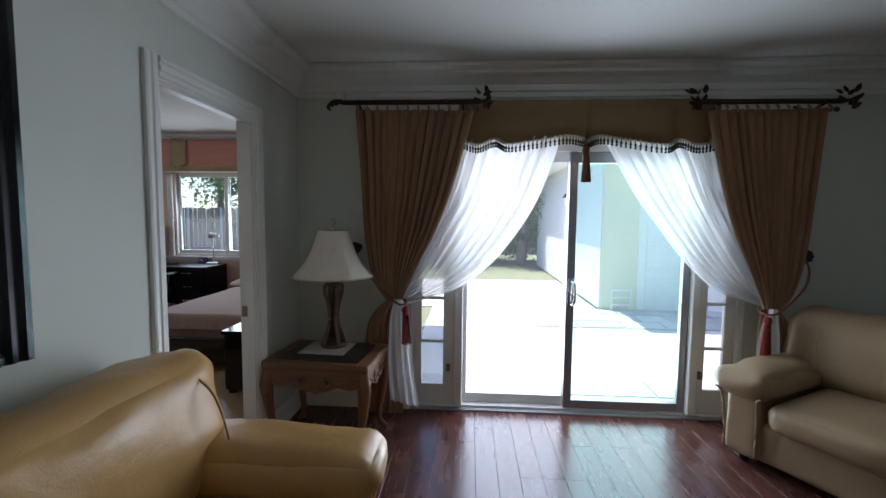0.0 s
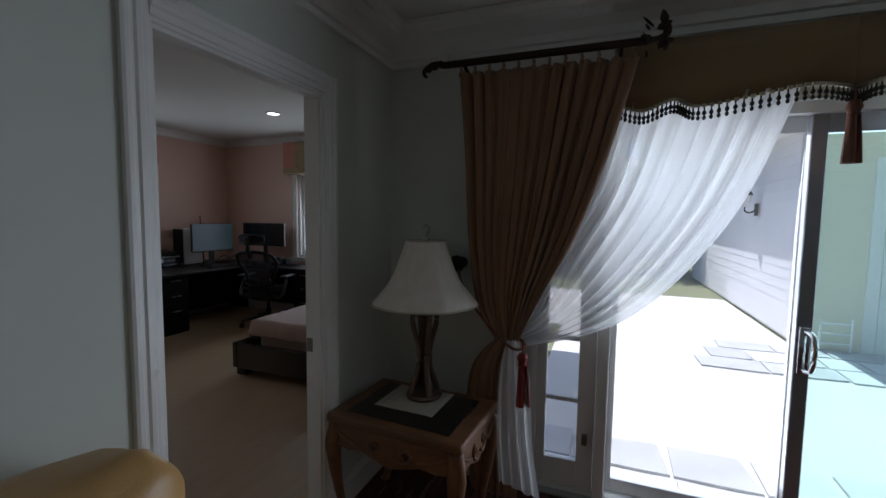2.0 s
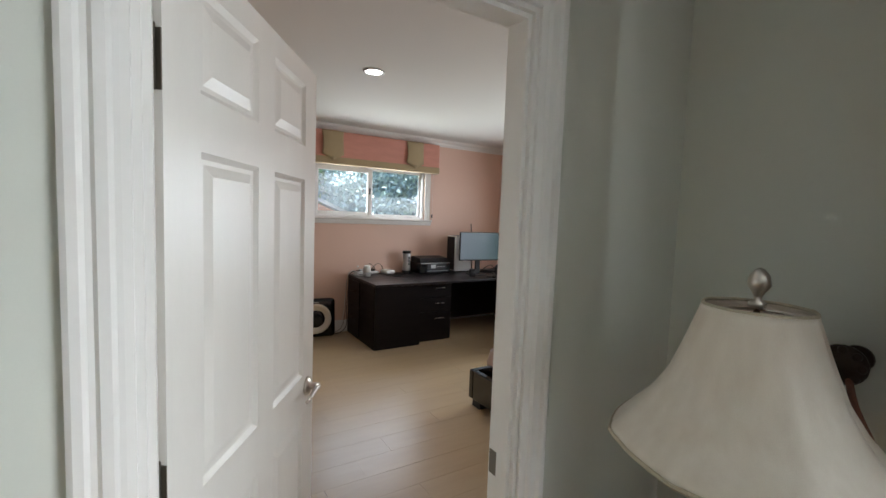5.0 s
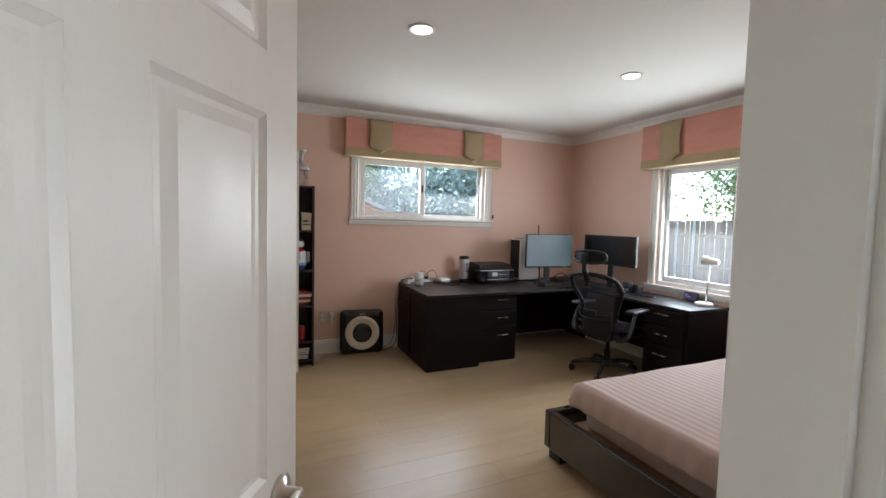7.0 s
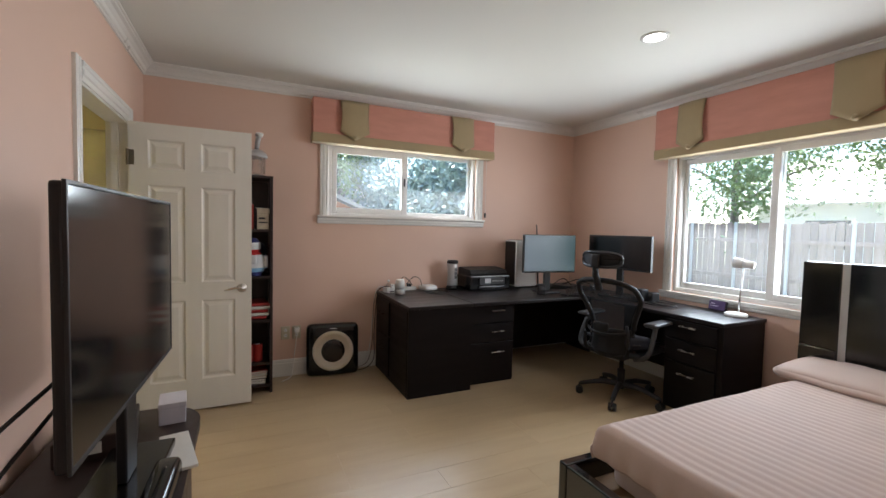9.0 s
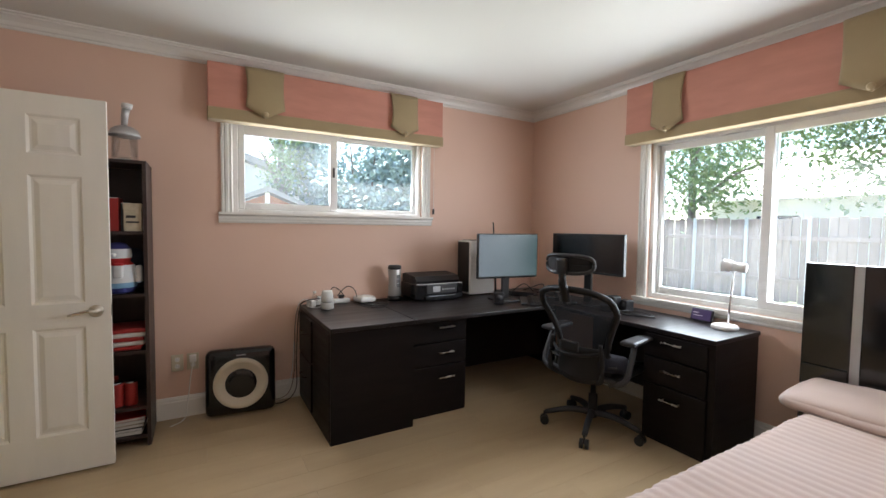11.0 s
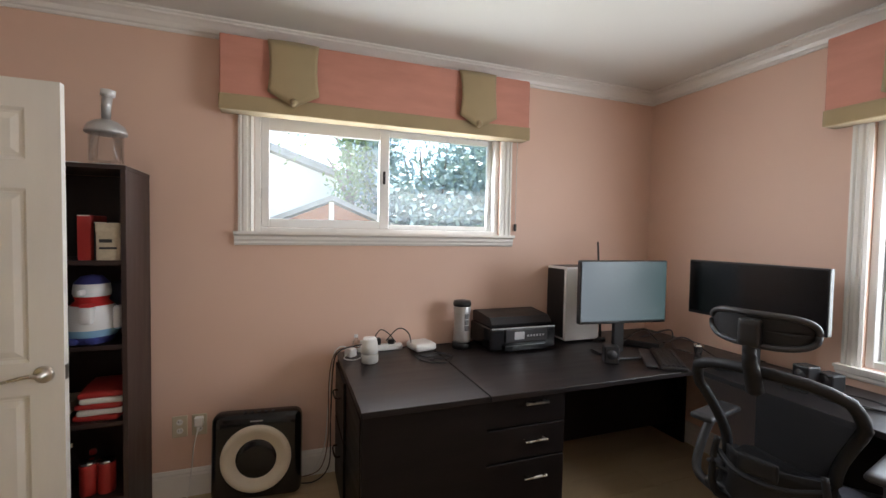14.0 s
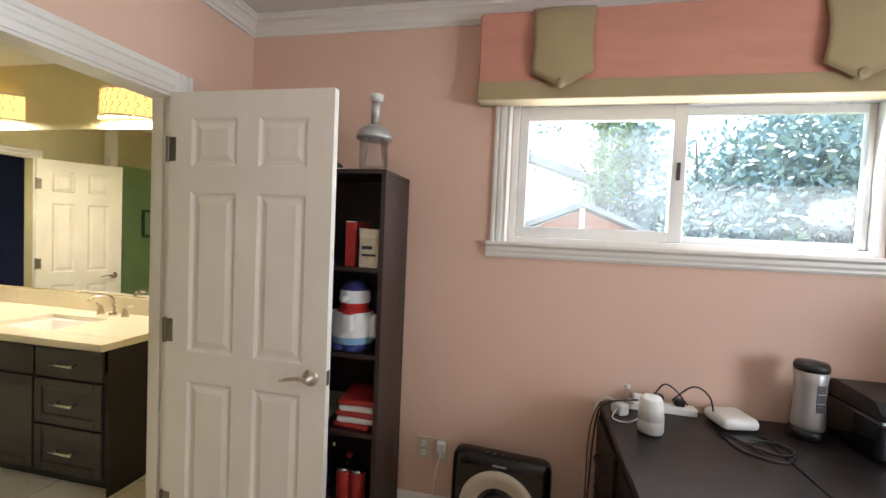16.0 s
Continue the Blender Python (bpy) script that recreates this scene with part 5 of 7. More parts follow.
# sofas: built facing +x, the back along y
def sofa(m, length, leather, label, seats, arm_up=0.0):
    s = thing("sofa", m, label, "sofa")
    part("base", puff(bmesh.new(), 0.04, 0.90, 0.04, length - 0.04, 0.05, 0.30, 0.04, 10, 0.004, 2), leather, s, "", True)
    part("back_frame", puff(bmesh.new(), 0.0, 0.26, 0.02, length - 0.02, 0.05, 0.885, 0.09, 14, 0.009, 3), leather, s, "", True)
    n = seats
    w = (length - 0.50) / n
    for k in range(n):
        ya = 0.25 + k * w
        part("seat_cushion", puff(bmesh.new(), 0.22, 0.98, ya + 0.005, ya + w - 0.005, 0.28, 0.46, 0.07, 14, 0.008, 4 + k, 0.03), leather, s, "", True)
        part("back_cushion", puff(bmesh.new(), 0.10, 0.43, (ya - 0.02) if k else 0.03, (ya + w + 0.02) if k < n - 1 else length - 0.03, 0.42, 0.92, 0.12, 20, 0.020, 8 + k, 0.02, Matrix.Translation((0.02, 0, 0)) @ Matrix.Rotation(radians(-6), 4, "Y")), leather, s, "", True)
        bm = bmesh.new()
        tube(bm, spline([(0.44, ya + 0.02, 0.50), (0.43, ya + 0.01, 0.70), (0.36, ya + 0.0, 0.86), (0.22, ya, 0.91)], 5), 0.004, 6)
        part("seam", bm, leather, s)
        bm = bmesh.new()
        ye = length - 0.17 if k == n - 1 else ya + w - 0.05
        tube(bm, spline([(0.455, ye, 0.50), (0.45, ye - 0.01, 0.66), (0.40, ye - 0.03, 0.84), (0.26, ye - 0.03, 0.925), (0.15, ye - 0.02, 0.92)], 6), 0.0045, 6)
        part("seam", bm, leather, s, "", True)
    for ya, yb, sg in ((-0.02, 0.25, -1), (length - 0.25, length + 0.02, 1)):
        arm = part("arm", puff(bmesh.new(), 0.08, 0.94, ya + 0.03, yb - 0.03, 0.05, 0.50 + arm_up, 0.05, 12, 0.005, 13), leather, s, "", True)
        part("arm_pad", puff(bmesh.new(), 0.16, 1.02, ya - 0.02, yb + 0.02, 0.44 + arm_up, 0.60 + arm_up, 0.075, 20, 0.016, 15, 0.03), leather, arm, "soft rolled arm pad", True)
        bm = bmesh.new()
        tube(bm, spline([(1.0, ya + 0.0, 0.47), (0.985, ya + 0.03, 0.44), (0.955, ya + 0.04, 0.30), (0.945, ya + 0.045, 0.08)], 6), 0.008, 7)
        tube(bm, spline([(1.0, yb - 0.0, 0.47), (0.985, yb - 0.03, 0.44), (0.955, yb - 0.04, 0.30), (0.945, yb - 0.045, 0.08)], 6), 0.008, 7)
        part("piping", bm, leather, arm, "", True)
    for x, y in ((0.1, 0.1), (0.85, 0.1), (0.1, length - 0.1), (0.85, length - 0.1)):
        part("foot", cyl(bmesh.new(), 0.025, 0.03, 0, 0.055, 14, pose(x, y, 0)), ESPRESSO, s, "dark wooden foot")
    return s


sofa(pose(-1.225, -0.585, 0) @ Matrix.Diagonal((0.925, 1, 1, 1)), 2.06, LEATHER, "tan leather sofa with soft rolled arms", 2, 0.035)
sofa(pose(2.33, 2.95, 0, 0, 0, 209) @ Matrix.Diagonal((0.9, 0.95, 0.95, 1)), 1.70, LEATHER2, "cream leather loveseat with rolled arms", 2)

# dark framed picture on the west wall
pic = thing("framed_picture", pose(LX0, 0.135, 1.03), "dark picture in a heavy black frame", "picture")
bm = bmesh.new()
FR = [(0, 0), (0.022, 0), (0.034, 0.012), (0.034, 0.028), (0.022, 0.04), (0.026, 0.062), (0.014, 0.08), (0.010, 0.09), (0, 0.09)]
extrude_profile(bm, FR, 0, 1.25, lambda u, v, s: (u, v, s))
extrude_profile(bm, FR, 0, 1.25, lambda u, v, s: (u, 0.90 - v, s))
extrude_profile(bm, FR, 0.09, 0.81, lambda u, v, s: (u, s, v))
extrude_profile(bm, FR, 0.09, 0.81, lambda u, v, s: (u, s, 1.25 - v))
part("frame", bm, BLACKSHINE, pic, "black moulded frame")
part("canvas", bx(0.002, 0.010, 0.088, 0.812, 0.088, 1.162), mat("dark_painting", (0.05, 0.03, 0.03), (0.015, 0.015, 0.02), rough=0.4, scale=4), pic, "dark painted canvas")
# small sensor near the ceiling
sn = thing("wall_sensor", pose(-0.92, LY1, 2.26), "small white wall sensor under the ceiling", "sensor")
part("housing", bx(-0.03, 0.03, -0.05, -0.001, 0, 0.085, 0.012, 3), WHITEP, sn)

# ---- bedroom ----
def bar_handle(parent, x, y, z, axis, out):
    """A flat bar pull, 0.13 m long, along the given axis, standing out by the vector out."""
    bm = bmesh.new()
    o = Vector(out)
    if axis == "y":
        box(bm, -0.006, 0.006, -0.065, 0.065, -0.005, 0.005, 0.002, 1, pose(x, y, z) @ Matrix.Translation(o * 0.028))
        for s in (-0.05, 0.05):
            tube(bm, [Vector((x, y + s, z)), Vector((x, y + s, z)) + o * 0.028], 0.004, 6)
    else:
        box(bm, -0.065, 0.065, -0.006, 0.006, -0.005, 0.005, 0.002, 1, pose(x, y, z) @ Matrix.Translation(o * 0.028))
        for s in (-0.05, 0.05):
            tube(bm, [Vector((x + s, y, z)), Vector((x + s, y, z)) + o * 0.028], 0.004, 6)
    return part("handle", bm, NICKEL, parent, "brushed nickel bar pull")


# low cabinet at the desk's end
cab = thing("low_cabinet", pose(-5.70, 3.455, 0), "espresso laminate low cabinet beside the desk", "cabinet")
part("body", bx(0.0, 0.905, 0.004, 0.574, 0.0, 0.717), ESPRESSO, cab)
part("top", bx(0, 0.925, 0, 0.578, 0.718, 0.745, 0.003), ESPTOP, cab)
part("side_panel", bx(0.02, 0.88, 0.0005, 0.006, 0.02, 0.70, 0.001, 1), ESPRESSO, cab)
dr = part("drawer_front", bx(0.06, 0.45, -0.014, -0.001, 0.40, 0.70, 0.002, 1), ESPRESSO, cab)
dr2 = part("drawer_front", bx(0.06, 0.45, -0.014, -0.001, 0.04, 0.385, 0.002, 1), ESPRESSO, cab)
for zz, d in ((0.58, dr), (0.26, dr2)):
    part("handle", tube(bmesh.new(), spline([(0.19, -0.014, zz), (0.20, -0.04, zz), (0.31, -0.04, zz), (0.32, -0.014, zz)], 4), 0.005, 6), BRONZE, d, "dark curved pull")

# desk with drawer pedestal along the west wall
desk = thing("desk", pose(0, 0, 0), "espresso laminate desk with three-drawer pedestal", "desk")
part("desktop", bx(-5.70, -4.775, 4.04, 5.862, 0.718, 0.745, 0.003), ESPTOP, desk)
ped = part("pedestal", bx(-5.60, -4.885, 4.05, 4.51, 0.0, 0.717), ESPRESSO, desk)
part("modesty_panel", bx(-5.40, -5.38, 4.512, 5.84, 0.12, 0.717), ESPRESSO, desk)
part("end_panel", bx(-5.68, -5.30, 5.845, 5.865, 0.0, 0.717), ESPRESSO, desk)
for za, zb in ((0.545, 0.70), (0.375, 0.535), (0.02, 0.365)):
    f = part("drawer_front", bx(-4.884, -4.868, 4.056, 4.504, za, zb, 0.002, 1), ESPRESSO, ped)
    bar_handle(f, -4.868, 4.325, {0.545: 0.655, 0.375: 0.468, 0.02: 0.285}[za], "y", (1, 0, 0))

# return along the window
ret = thing("desk_return", pose(0, 0, 0), "espresso laminate desk return with three drawers", "desk")
part("desktop", bx(-4.770, -3.505, 5.315, 5.838, 0.7185, 0.7455, 0.003), ESPTOP, ret)
ped = part("pedestal", bx(-3.96, -3.512, 5.335, 5.83, 0.0, 0.717), ESPRESSO, ret)
for za, zb, zh in ((0.56, 0.70, 0.665), (0.385, 0.55, 0.482), (0.02, 0.375, 0.298)):
    f = part("drawer_front", bx(-3.95, -3.55, 5.319, 5.334, za, zb, 0.002, 1), ESPRESSO, ped)
    bar_handle(f, -3.757, 5.319, zh, "x", (0, -1, 0))
part("modesty_panel", bx(-4.765, -3.962, 5.78, 5.80, 0.15, 0.717), ESPRESSO, ret)


# monitors
def monitor(m, w, h, zc, screen, label, look_label):
    s = thing("monitor", m, label, "monitor")
    part("housing", bx(-w / 2, w / 2, -0.008, 0.030, zc - h / 2, zc + h / 2, 0.006), BLACK, s)
    part("screen", bx(-w / 2 + 0.008, w / 2 - 0.008, -0.010, -0.0085, zc - h / 2 + 0.018, zc + h / 2 - 0.008), screen, s, look_label)
    part("neck", bx(-0.035, 0.035, 0.03, 0.06, 0.012, zc, 0.006), BLACK, s)
    part("foot", bx(-0.13, 0.13, -0.09, 0.13, 0, 0.014, 0.006), BLACK, s)
    return s


def lcd(name, a, b, power):
    """A lit screen: a plain blue drift from one side to the other."""
    m = bpy.data.materials.new(name)
    m.use_nodes = True
    t = m.node_tree
    bs = t.nodes["Principled BSDF"]
    bs.inputs["Base Color"].default_value = (0.02, 0.02, 0.02, 1)
    bs.inputs["Roughness"].default_value = 0.25
    tc = t.nodes.new("ShaderNodeTexCoord")
    sp = t.nodes.new("ShaderNodeSeparateXYZ")
    t.links.new(tc.outputs["Generated"], sp.inputs[0])
    rp = t.nodes.new("ShaderNodeValToRGB")
    rp.color_ramp.elements[0].color, rp.color_ramp.elements[1].color = rgb(a), rgb(b)
    e = rp.color_ramp.elements.new(0.55)
    e.color = rgb([0.5 * (p + q) for p, q in zip(a, b)])
    t.links.new(sp.outputs["X"], rp.inputs["Fac"])
    t.links.new(rp.outputs["Color"], bs.inputs["Emission Color"])
    bs.inputs["Emission Strength"].default_value = power
    return m


LCD = lcd("lit_blue_screen", (0.27, 0.33, 0.37), (0.10, 0.17, 0.175), 0.10)
monitor(pose(-5.13, 5.105, 0.745, 0, 0, 83), 0.60, 0.385, 0.392, LCD, "thin monitor with a plain blue-grey lit screen", "blue-grey lit screen")
monitor(pose(-4.695, 5.58, 0.745, 0, 0, 3), 0.72, 0.33, 0.43, SCREENM, "wide dark monitor, switched off", "dark matte screen")

# white computer tower
pc = thing("computer_tower", pose(-5.70, 4.935, 0.745, 0, 0, 0), "white computer tower with a black mesh front", "computer")
part("case", bx(0.0, 0.225, 0.004, 0.285, 0.012, 0.515, 0.01), WHITEP, pc)
part("side_window", bx(0.014, 0.205, -0.002, 0.0035, 0.03, 0.50, 0.002, 1), BLACK, pc, "black perforated panel")
part("top_vent", bx(0.02, 0.205, 0.03, 0.25, 0.5155, 0.519, 0.002, 1), BLACK, pc, "black top vent")
for x, y in ((0.02, 0.03), (0.2, 0.03), (0.02, 0.25), (0.2, 0.25)):
    part("foot", cyl(bmesh.new(), 0.012, 0.014, 0, 0.012, 10, pose(x, y, 0)), BLACK, pc)
an = thing("antenna", pose(-5.48, 5.24, 0.745), "black stick antenna behind the tower", "antenna")
part("stick", tube(bmesh.new(), [(0, 0, 0.02), (-0.01, -0.015, 0.42), (-0.012, -0.035, 0.69)], 0.009, 8, 0.006), BLACK, an, "", True)
part("foot", cyl(bmesh.new(), 0.035, 0.03, 0, 0.025, 16), BLACK, an)

# printer
pr = thing("printer", pose(-5.70, 4.335, 0.745) @ Matrix.Diagonal((0.84, 1, 1.13, 1)), "black inkjet printer with a grey control panel", "printer")
part("body", bx(0.0, 0.37, 0, 0.47, 0.008, 0.135, 0.016, 3), BLACKSHINE, pr)
bm = bmesh.new()
extrude_profile(bm, [(0.0, 0.136), (0.33, 0.136), (0.34, 0.15), (0.30, 0.185), (0.05, 0.20), (0.0, 0.19)], 0.02, 0.45, lambda u, v, s: (u, s, v))
part("scanner_lid", bm, BLACK, pr)
pn = part("control_panel", bx(0.366, 0.385, 0.10, 0.40, 0.055, 0.125, 0.005), GREYP, pr, "grey control panel")
part("display", bx(0.3855, 0.388, 0.16, 0.23, 0.07, 0.112, 0.001, 1), SILVER, pn, "small grey display")
for k in range(6):
    part("button", bx(0.385, 0.389, 0.25 + k * 0.022, 0.262 + k * 0.022, 0.082, 0.094, 0.002, 1), SILVER, pn)
part("silver_trim", bx(0.364, 0.374, 0.01, 0.46, 0.128, 0.134), SILVER, pr, "thin silver strip")
part("paper_tray", bx(0.34, 0.40, 0.09, 0.38, 0.008, 0.045, 0.006), BLACKSHINE, pr)

# small heater tower
ht = thing("tower_fan", pose(-5.58, 4.225, 0.745) @ Matrix.Diagonal((1.05, 1.05, 1.1, 1)), "small silver and black tower fan on the desk", "fan")
part("base", lathe(bmesh.new(), [(0.001, 0), (0.058, 0), (0.058, 0.03), (0.05, 0.036), (0.001, 0.036)], 28), BLACK, ht, "", True)
part("body", lathe(bmesh.new(), [(0.05, 0.036), (0.054, 0.05), (0.048, 0.13), (0.050, 0.20), (0.054, 0.238), (0.05, 0.245), (0.001, 0.245)], 32), SILVER, ht, "", True)
part("cap", lathe(bmesh.new(), [(0.054, 0.245), (0.056, 0.26), (0.05, 0.275), (0.001, 0.278)], 28), BLACK, ht, "", True)
for k in range(3):
    gp = part("grille", bx(0.044, 0.0505, -0.016, 0.016, 0.105 + k * 0.034, 0.135 + k * 0.034, 0.001, 1, pose(0, 0, 0, 0, 0, 15)), mat("grey_fan_grille", (0.16, 0.16, 0.165), rough=0.5), ht, "grey fan grille")
    for j in range(4):
        part("slot", bx(0.0505, 0.0515, -0.014, 0.014, 0.108 + k * 0.034 + j * 0.007, 0.1105 + k * 0.034 + j * 0.007, 0, 0, pose(0, 0, 0, 0, 0, 15)), GREYP, gp)

# white speaker, router, power strip, adaptors
sp = thing("smart_speaker", pose(-5.43, 3.605, 0.745), "white round smart speaker with grey cloth base", "speaker")
part("grille", lathe(bmesh.new(), [(0.001, 0), (0.044, 0.002), (0.049, 0.012), (0.048, 0.055)], 28), mat("grey_speaker_cloth", (0.45, 0.44, 0.42), rough=0.9, scale=40, fine=400), sp, "grey cloth grille", True)
part("body", lathe(bmesh.new(), [(0.048, 0.0555), (0.045, 0.10), (0.040, 0.132), (0.034, 0.142), (0.001, 0.134)], 28), WHITEP, sp, "", True)
ro = thing("router", pose(-5.60, 3.96, 0.745, 0, 0, 12), "white rounded square router", "router")
part("case", puff(bmesh.new(), -0.075, 0.075, -0.075, 0.075, 0.004, 0.055, 0.024, 9), WHITEP, ro, "", True)
ps = thing("power_strip", pose(-5.665, 3.68, 0.745, 0, 0, 88), "white power strip with plugs", "power strip")
part("bar", bx(-0.11, 0.17, -0.028, 0.028, 0, 0.035, 0.008), WHITEP, ps)
for k in range(3):
    part("plug", bx(-0.09 + k * 0.085, -0.05 + k * 0.085, -0.02, 0.02, 0.036, 0.066 + 0.01 * (k % 2), 0.005), BLACK if k else WHITEP, ps)
ad = thing("power_adaptor", pose(-5.58, 3.52, 0.745, 0, 0, 30), "white plug adaptor on its side", "adaptor")
part("case", bx(-0.03, 0.03, -0.025, 0.025, 0, 0.05, 0.008), WHITEP, ad)
bottle = thing("small_bottle", pose(-5.64, 3.56, 0.745), "small clear plastic bottle", "bottle")
part("body", lathe(bmesh.new(), [(0.001, 0), (0.022, 0), (0.022, 0.07), (0.01, 0.085), (0.01, 0.095), (0.001, 0.095)], 16), GLASSC, bottle, "", True)
part("cap", cyl(bmesh.new(), 0.012, 0.012, 0.096, 0.112, 12), WHITEP, bottle)


def cable(label, pts, material, r=0.0035):
    c = thing("cable", pose(0, 0, 0), label, "cable")
    part("line", tube(bmesh.new(), spline(pts, 7), r, 6), material, c, "", True)


cable("white cable looping over the cabinet edge", [(-5.58, 3.52, 0.79), (-5.60, 3.46, 0.80), (-5.62, 3.42, 0.72), (-5.64, 3.40, 0.45), (-5.67, 3.38, 0.18), (-5.68, 3.30, 0.03), (-5.69, 3.1, 0.012)], WHITEP)
cable("black cable hanging beside the cabinet", [(-5.62, 3.60, 0.80), (-5.56, 3.46, 0.79), (-5.56, 3.42, 0.70), (-5.60, 3.41, 0.35), (-5.57, 3.40, 0.12), (-5.60, 3.32, 0.02), (-5.64, 3.2, 0.012)], BLACK, 0.004)
cable("brown cable hanging beside the cabinet", [(-5.60, 3.58, 0.79), (-5.58, 3.44, 0.78), (-5.60, 3.40, 0.6), (-5.63, 3.40, 0.25), (-5.66, 3.35, 0.05), (-5.69, 3.2, 0.012)], mat("brown_cable", (0.16, 0.08, 0.05), rough=0.5), 0.003)
cable("white cable loop on the cabinet", [(-5.55, 3.50, 0.775), (-5.46, 3.47, 0.77), (-5.47, 3.53, 0.755), (-5.55, 3.60, 0.752)], WHITEP, 0.003)
cable("black cable arching from the power strip", [(-5.63, 3.66, 0.81), (-5.62, 3.70, 0.88), (-5.62, 3.75, 0.86), (-5.62, 3.80, 0.80)], BLACK)
cable("black cable arching from the power strip", [(-5.63, 3.74, 0.81), (-5.63, 3.82, 0.88), (-5.61, 3.88, 0.85), (-5.58, 3.9, 0.752), (-5.45, 3.92, 0.75), (-5.36, 4.02, 0.75), (-5.42, 4.1, 0.75), (-5.52, 4.02, 0.75)], BLACK)
cable("black cable coiled on the cabinet", [(-5.48, 3.88, 0.749), (-5.36, 3.90, 0.749), (-5.30, 4.0, 0.749), (-5.38, 4.08, 0.749), (-5.46, 4.06, 0.752), (-5.44, 3.96, 0.755), (-5.35, 3.96, 0.752)], BLACK)

# things round the screens
kb = thing("keyboard", pose(-4.95, 5.28, 0.7455, 0, 0, -38), "black keyboard on a wrist rest", "keyboard")
part("body", bx(-0.20, 0.20, -0.07, 0.07, 0, 0.022, 0.006), BLACK, kb)
part("wrist_rest", puff(bmesh.new(), -0.19, 0.19, -0.14, -0.075, 0, 0.018, 0.009, 6), GREYP, kb, "grey padded rest", True)
for r in range(5):
    for k in range(14):
        part("key", bx(-0.185 + k * 0.0265, -0.163 + k * 0.0265, -0.058 + r * 0.024, -0.038 + r * 0.024, 0.022, 0.03, 0.002, 1), BLACK, kb)
ms = thing("mouse", pose(-4.72, 5.44, 0.7455, 0, 0, -30), "black computer mouse beside the keyboard", "mouse")
part("shell", puff(bmesh.new(), -0.03, 0.03, -0.055, 0.055, 0, 0.036, 0.018, 8, 0, 0, 0.004), BLACK, ms, "", True)
tm = thing("tumbler", pose(-4.93, 5.50, 0.7455), "small silver cup on the desk", "cup")
part("body", lathe(bmesh.new(), [(0.001, 0), (0.022, 0), (0.02, 0.03), (0.027, 0.075), (0.028, 0.09), (0.025, 0.09), (0.001, 0.02)], 20), CHROME, tm, "", True)
for x, y, h in ((-5.03, 4.93, 0.10), (-4.42, 5.60, 0.11), (-4.35, 5.66, 0.085)):
    s = thing("desk_speaker", pose(x, y, 0.7455, 0, 0, 60 if y < 5 else -10), "small black desktop speaker", "speaker", "desktop speakers")
    part("box", bx(-0.04, 0.04, -0.04, 0.04, 0, h, 0.008), BLACK, s)
    part("cone", lathe(bmesh.new(), [(0.001, 0.004), (0.028, 0), (0.03, -0.004), (0.001, -0.002)], 18, pose(0, -0.041, h * 0.55, 90)), GREYP, s, "", True)
dk = thing("charging_dock", pose(-4.40, 5.50, 0.7455, 0, 0, 15), "black charging dock with curled cables", "dock")
part("block", bx(-0.05, 0.05, -0.035, 0.035, 0, 0.05, 0.008), BLACK, dk)
cable("black cable curled on the desk return", [(-4.38, 5.52, 0.76), (-4.25, 5.48, 0.752), (-4.12, 5.55, 0.751), (-4.10, 5.64, 0.751), (-4.22, 5.66, 0.754), (-4.32, 5.58, 0.756), (-4.2, 5.52, 0.758), (-4.05, 5.58, 0.752)], BLACK, 0.0045)
cable("black cable behind the screens", [(-5.30, 5.25, 0.76), (-5.26, 5.4, 0.86), (-5.2, 5.5, 0.78), (-5.1, 5.58, 0.83), (-5.0, 5.66, 0.76), (-4.9, 5.62, 0.752)], BLACK, 0.005)
cable("black cable behind the screens", [(-5.36, 5.30, 0.75), (-5.30, 5.46, 0.80), (-5.22, 5.60, 0.85), (-5.12, 5.52, 0.77), (-5.02, 5.56, 0.752)], BLACK, 0.005)
dv = thing("black_device", pose(-5.28, 5.42, 0.7455, 0, 0, 30), "low black network device with cables", "device")
part("case", bx(-0.12, 0.12, -0.08, 0.08, 0, 0.045, 0.006), BLACK, dv)

# small display clock: words on its screen cannot be read
ck = thing("smart_display", pose(-3.845, 5.775, 0.7455, 0, 0, -4), "small black smart display with purple screen", "display")
SCP = mat("purple_lit_screen", (0.02, 0.015, 0.035))
pb = SCP.node_tree.nodes["Principled BSDF"]
pb.inputs["Emission Color"].default_value, pb.inputs["Emission Strength"].default_value = (0.10, 0.045, 0.2, 1), 0.05
tilt = pose(0, 0, 0.006, -14)
part("body", bx(-0.075, 0.075, -0.004, 0.02, 0, 0.085, 0.008, 2, tilt), BLACK, ck)
part("screen", bx(-0.067, 0.067, -0.0065, -0.0045, 0.008, 0.078, 0.001, 1, tilt), SCP, ck, "purple lit screen")
part("text_bars", box(box(bmesh.new(), -0.055, -0.02, -0.0072, -0.0066, 0.052, 0.058, 0, 1, tilt), -0.055, 0.01, -0.0072, -0.0066, 0.034, 0.038, 0, 1, tilt), WHITEP, ck, "pale text lines")
part("stand", bx(-0.05, 0.05, 0.0, 0.07, 0, 0.012, 0.005), BLACK, ck)

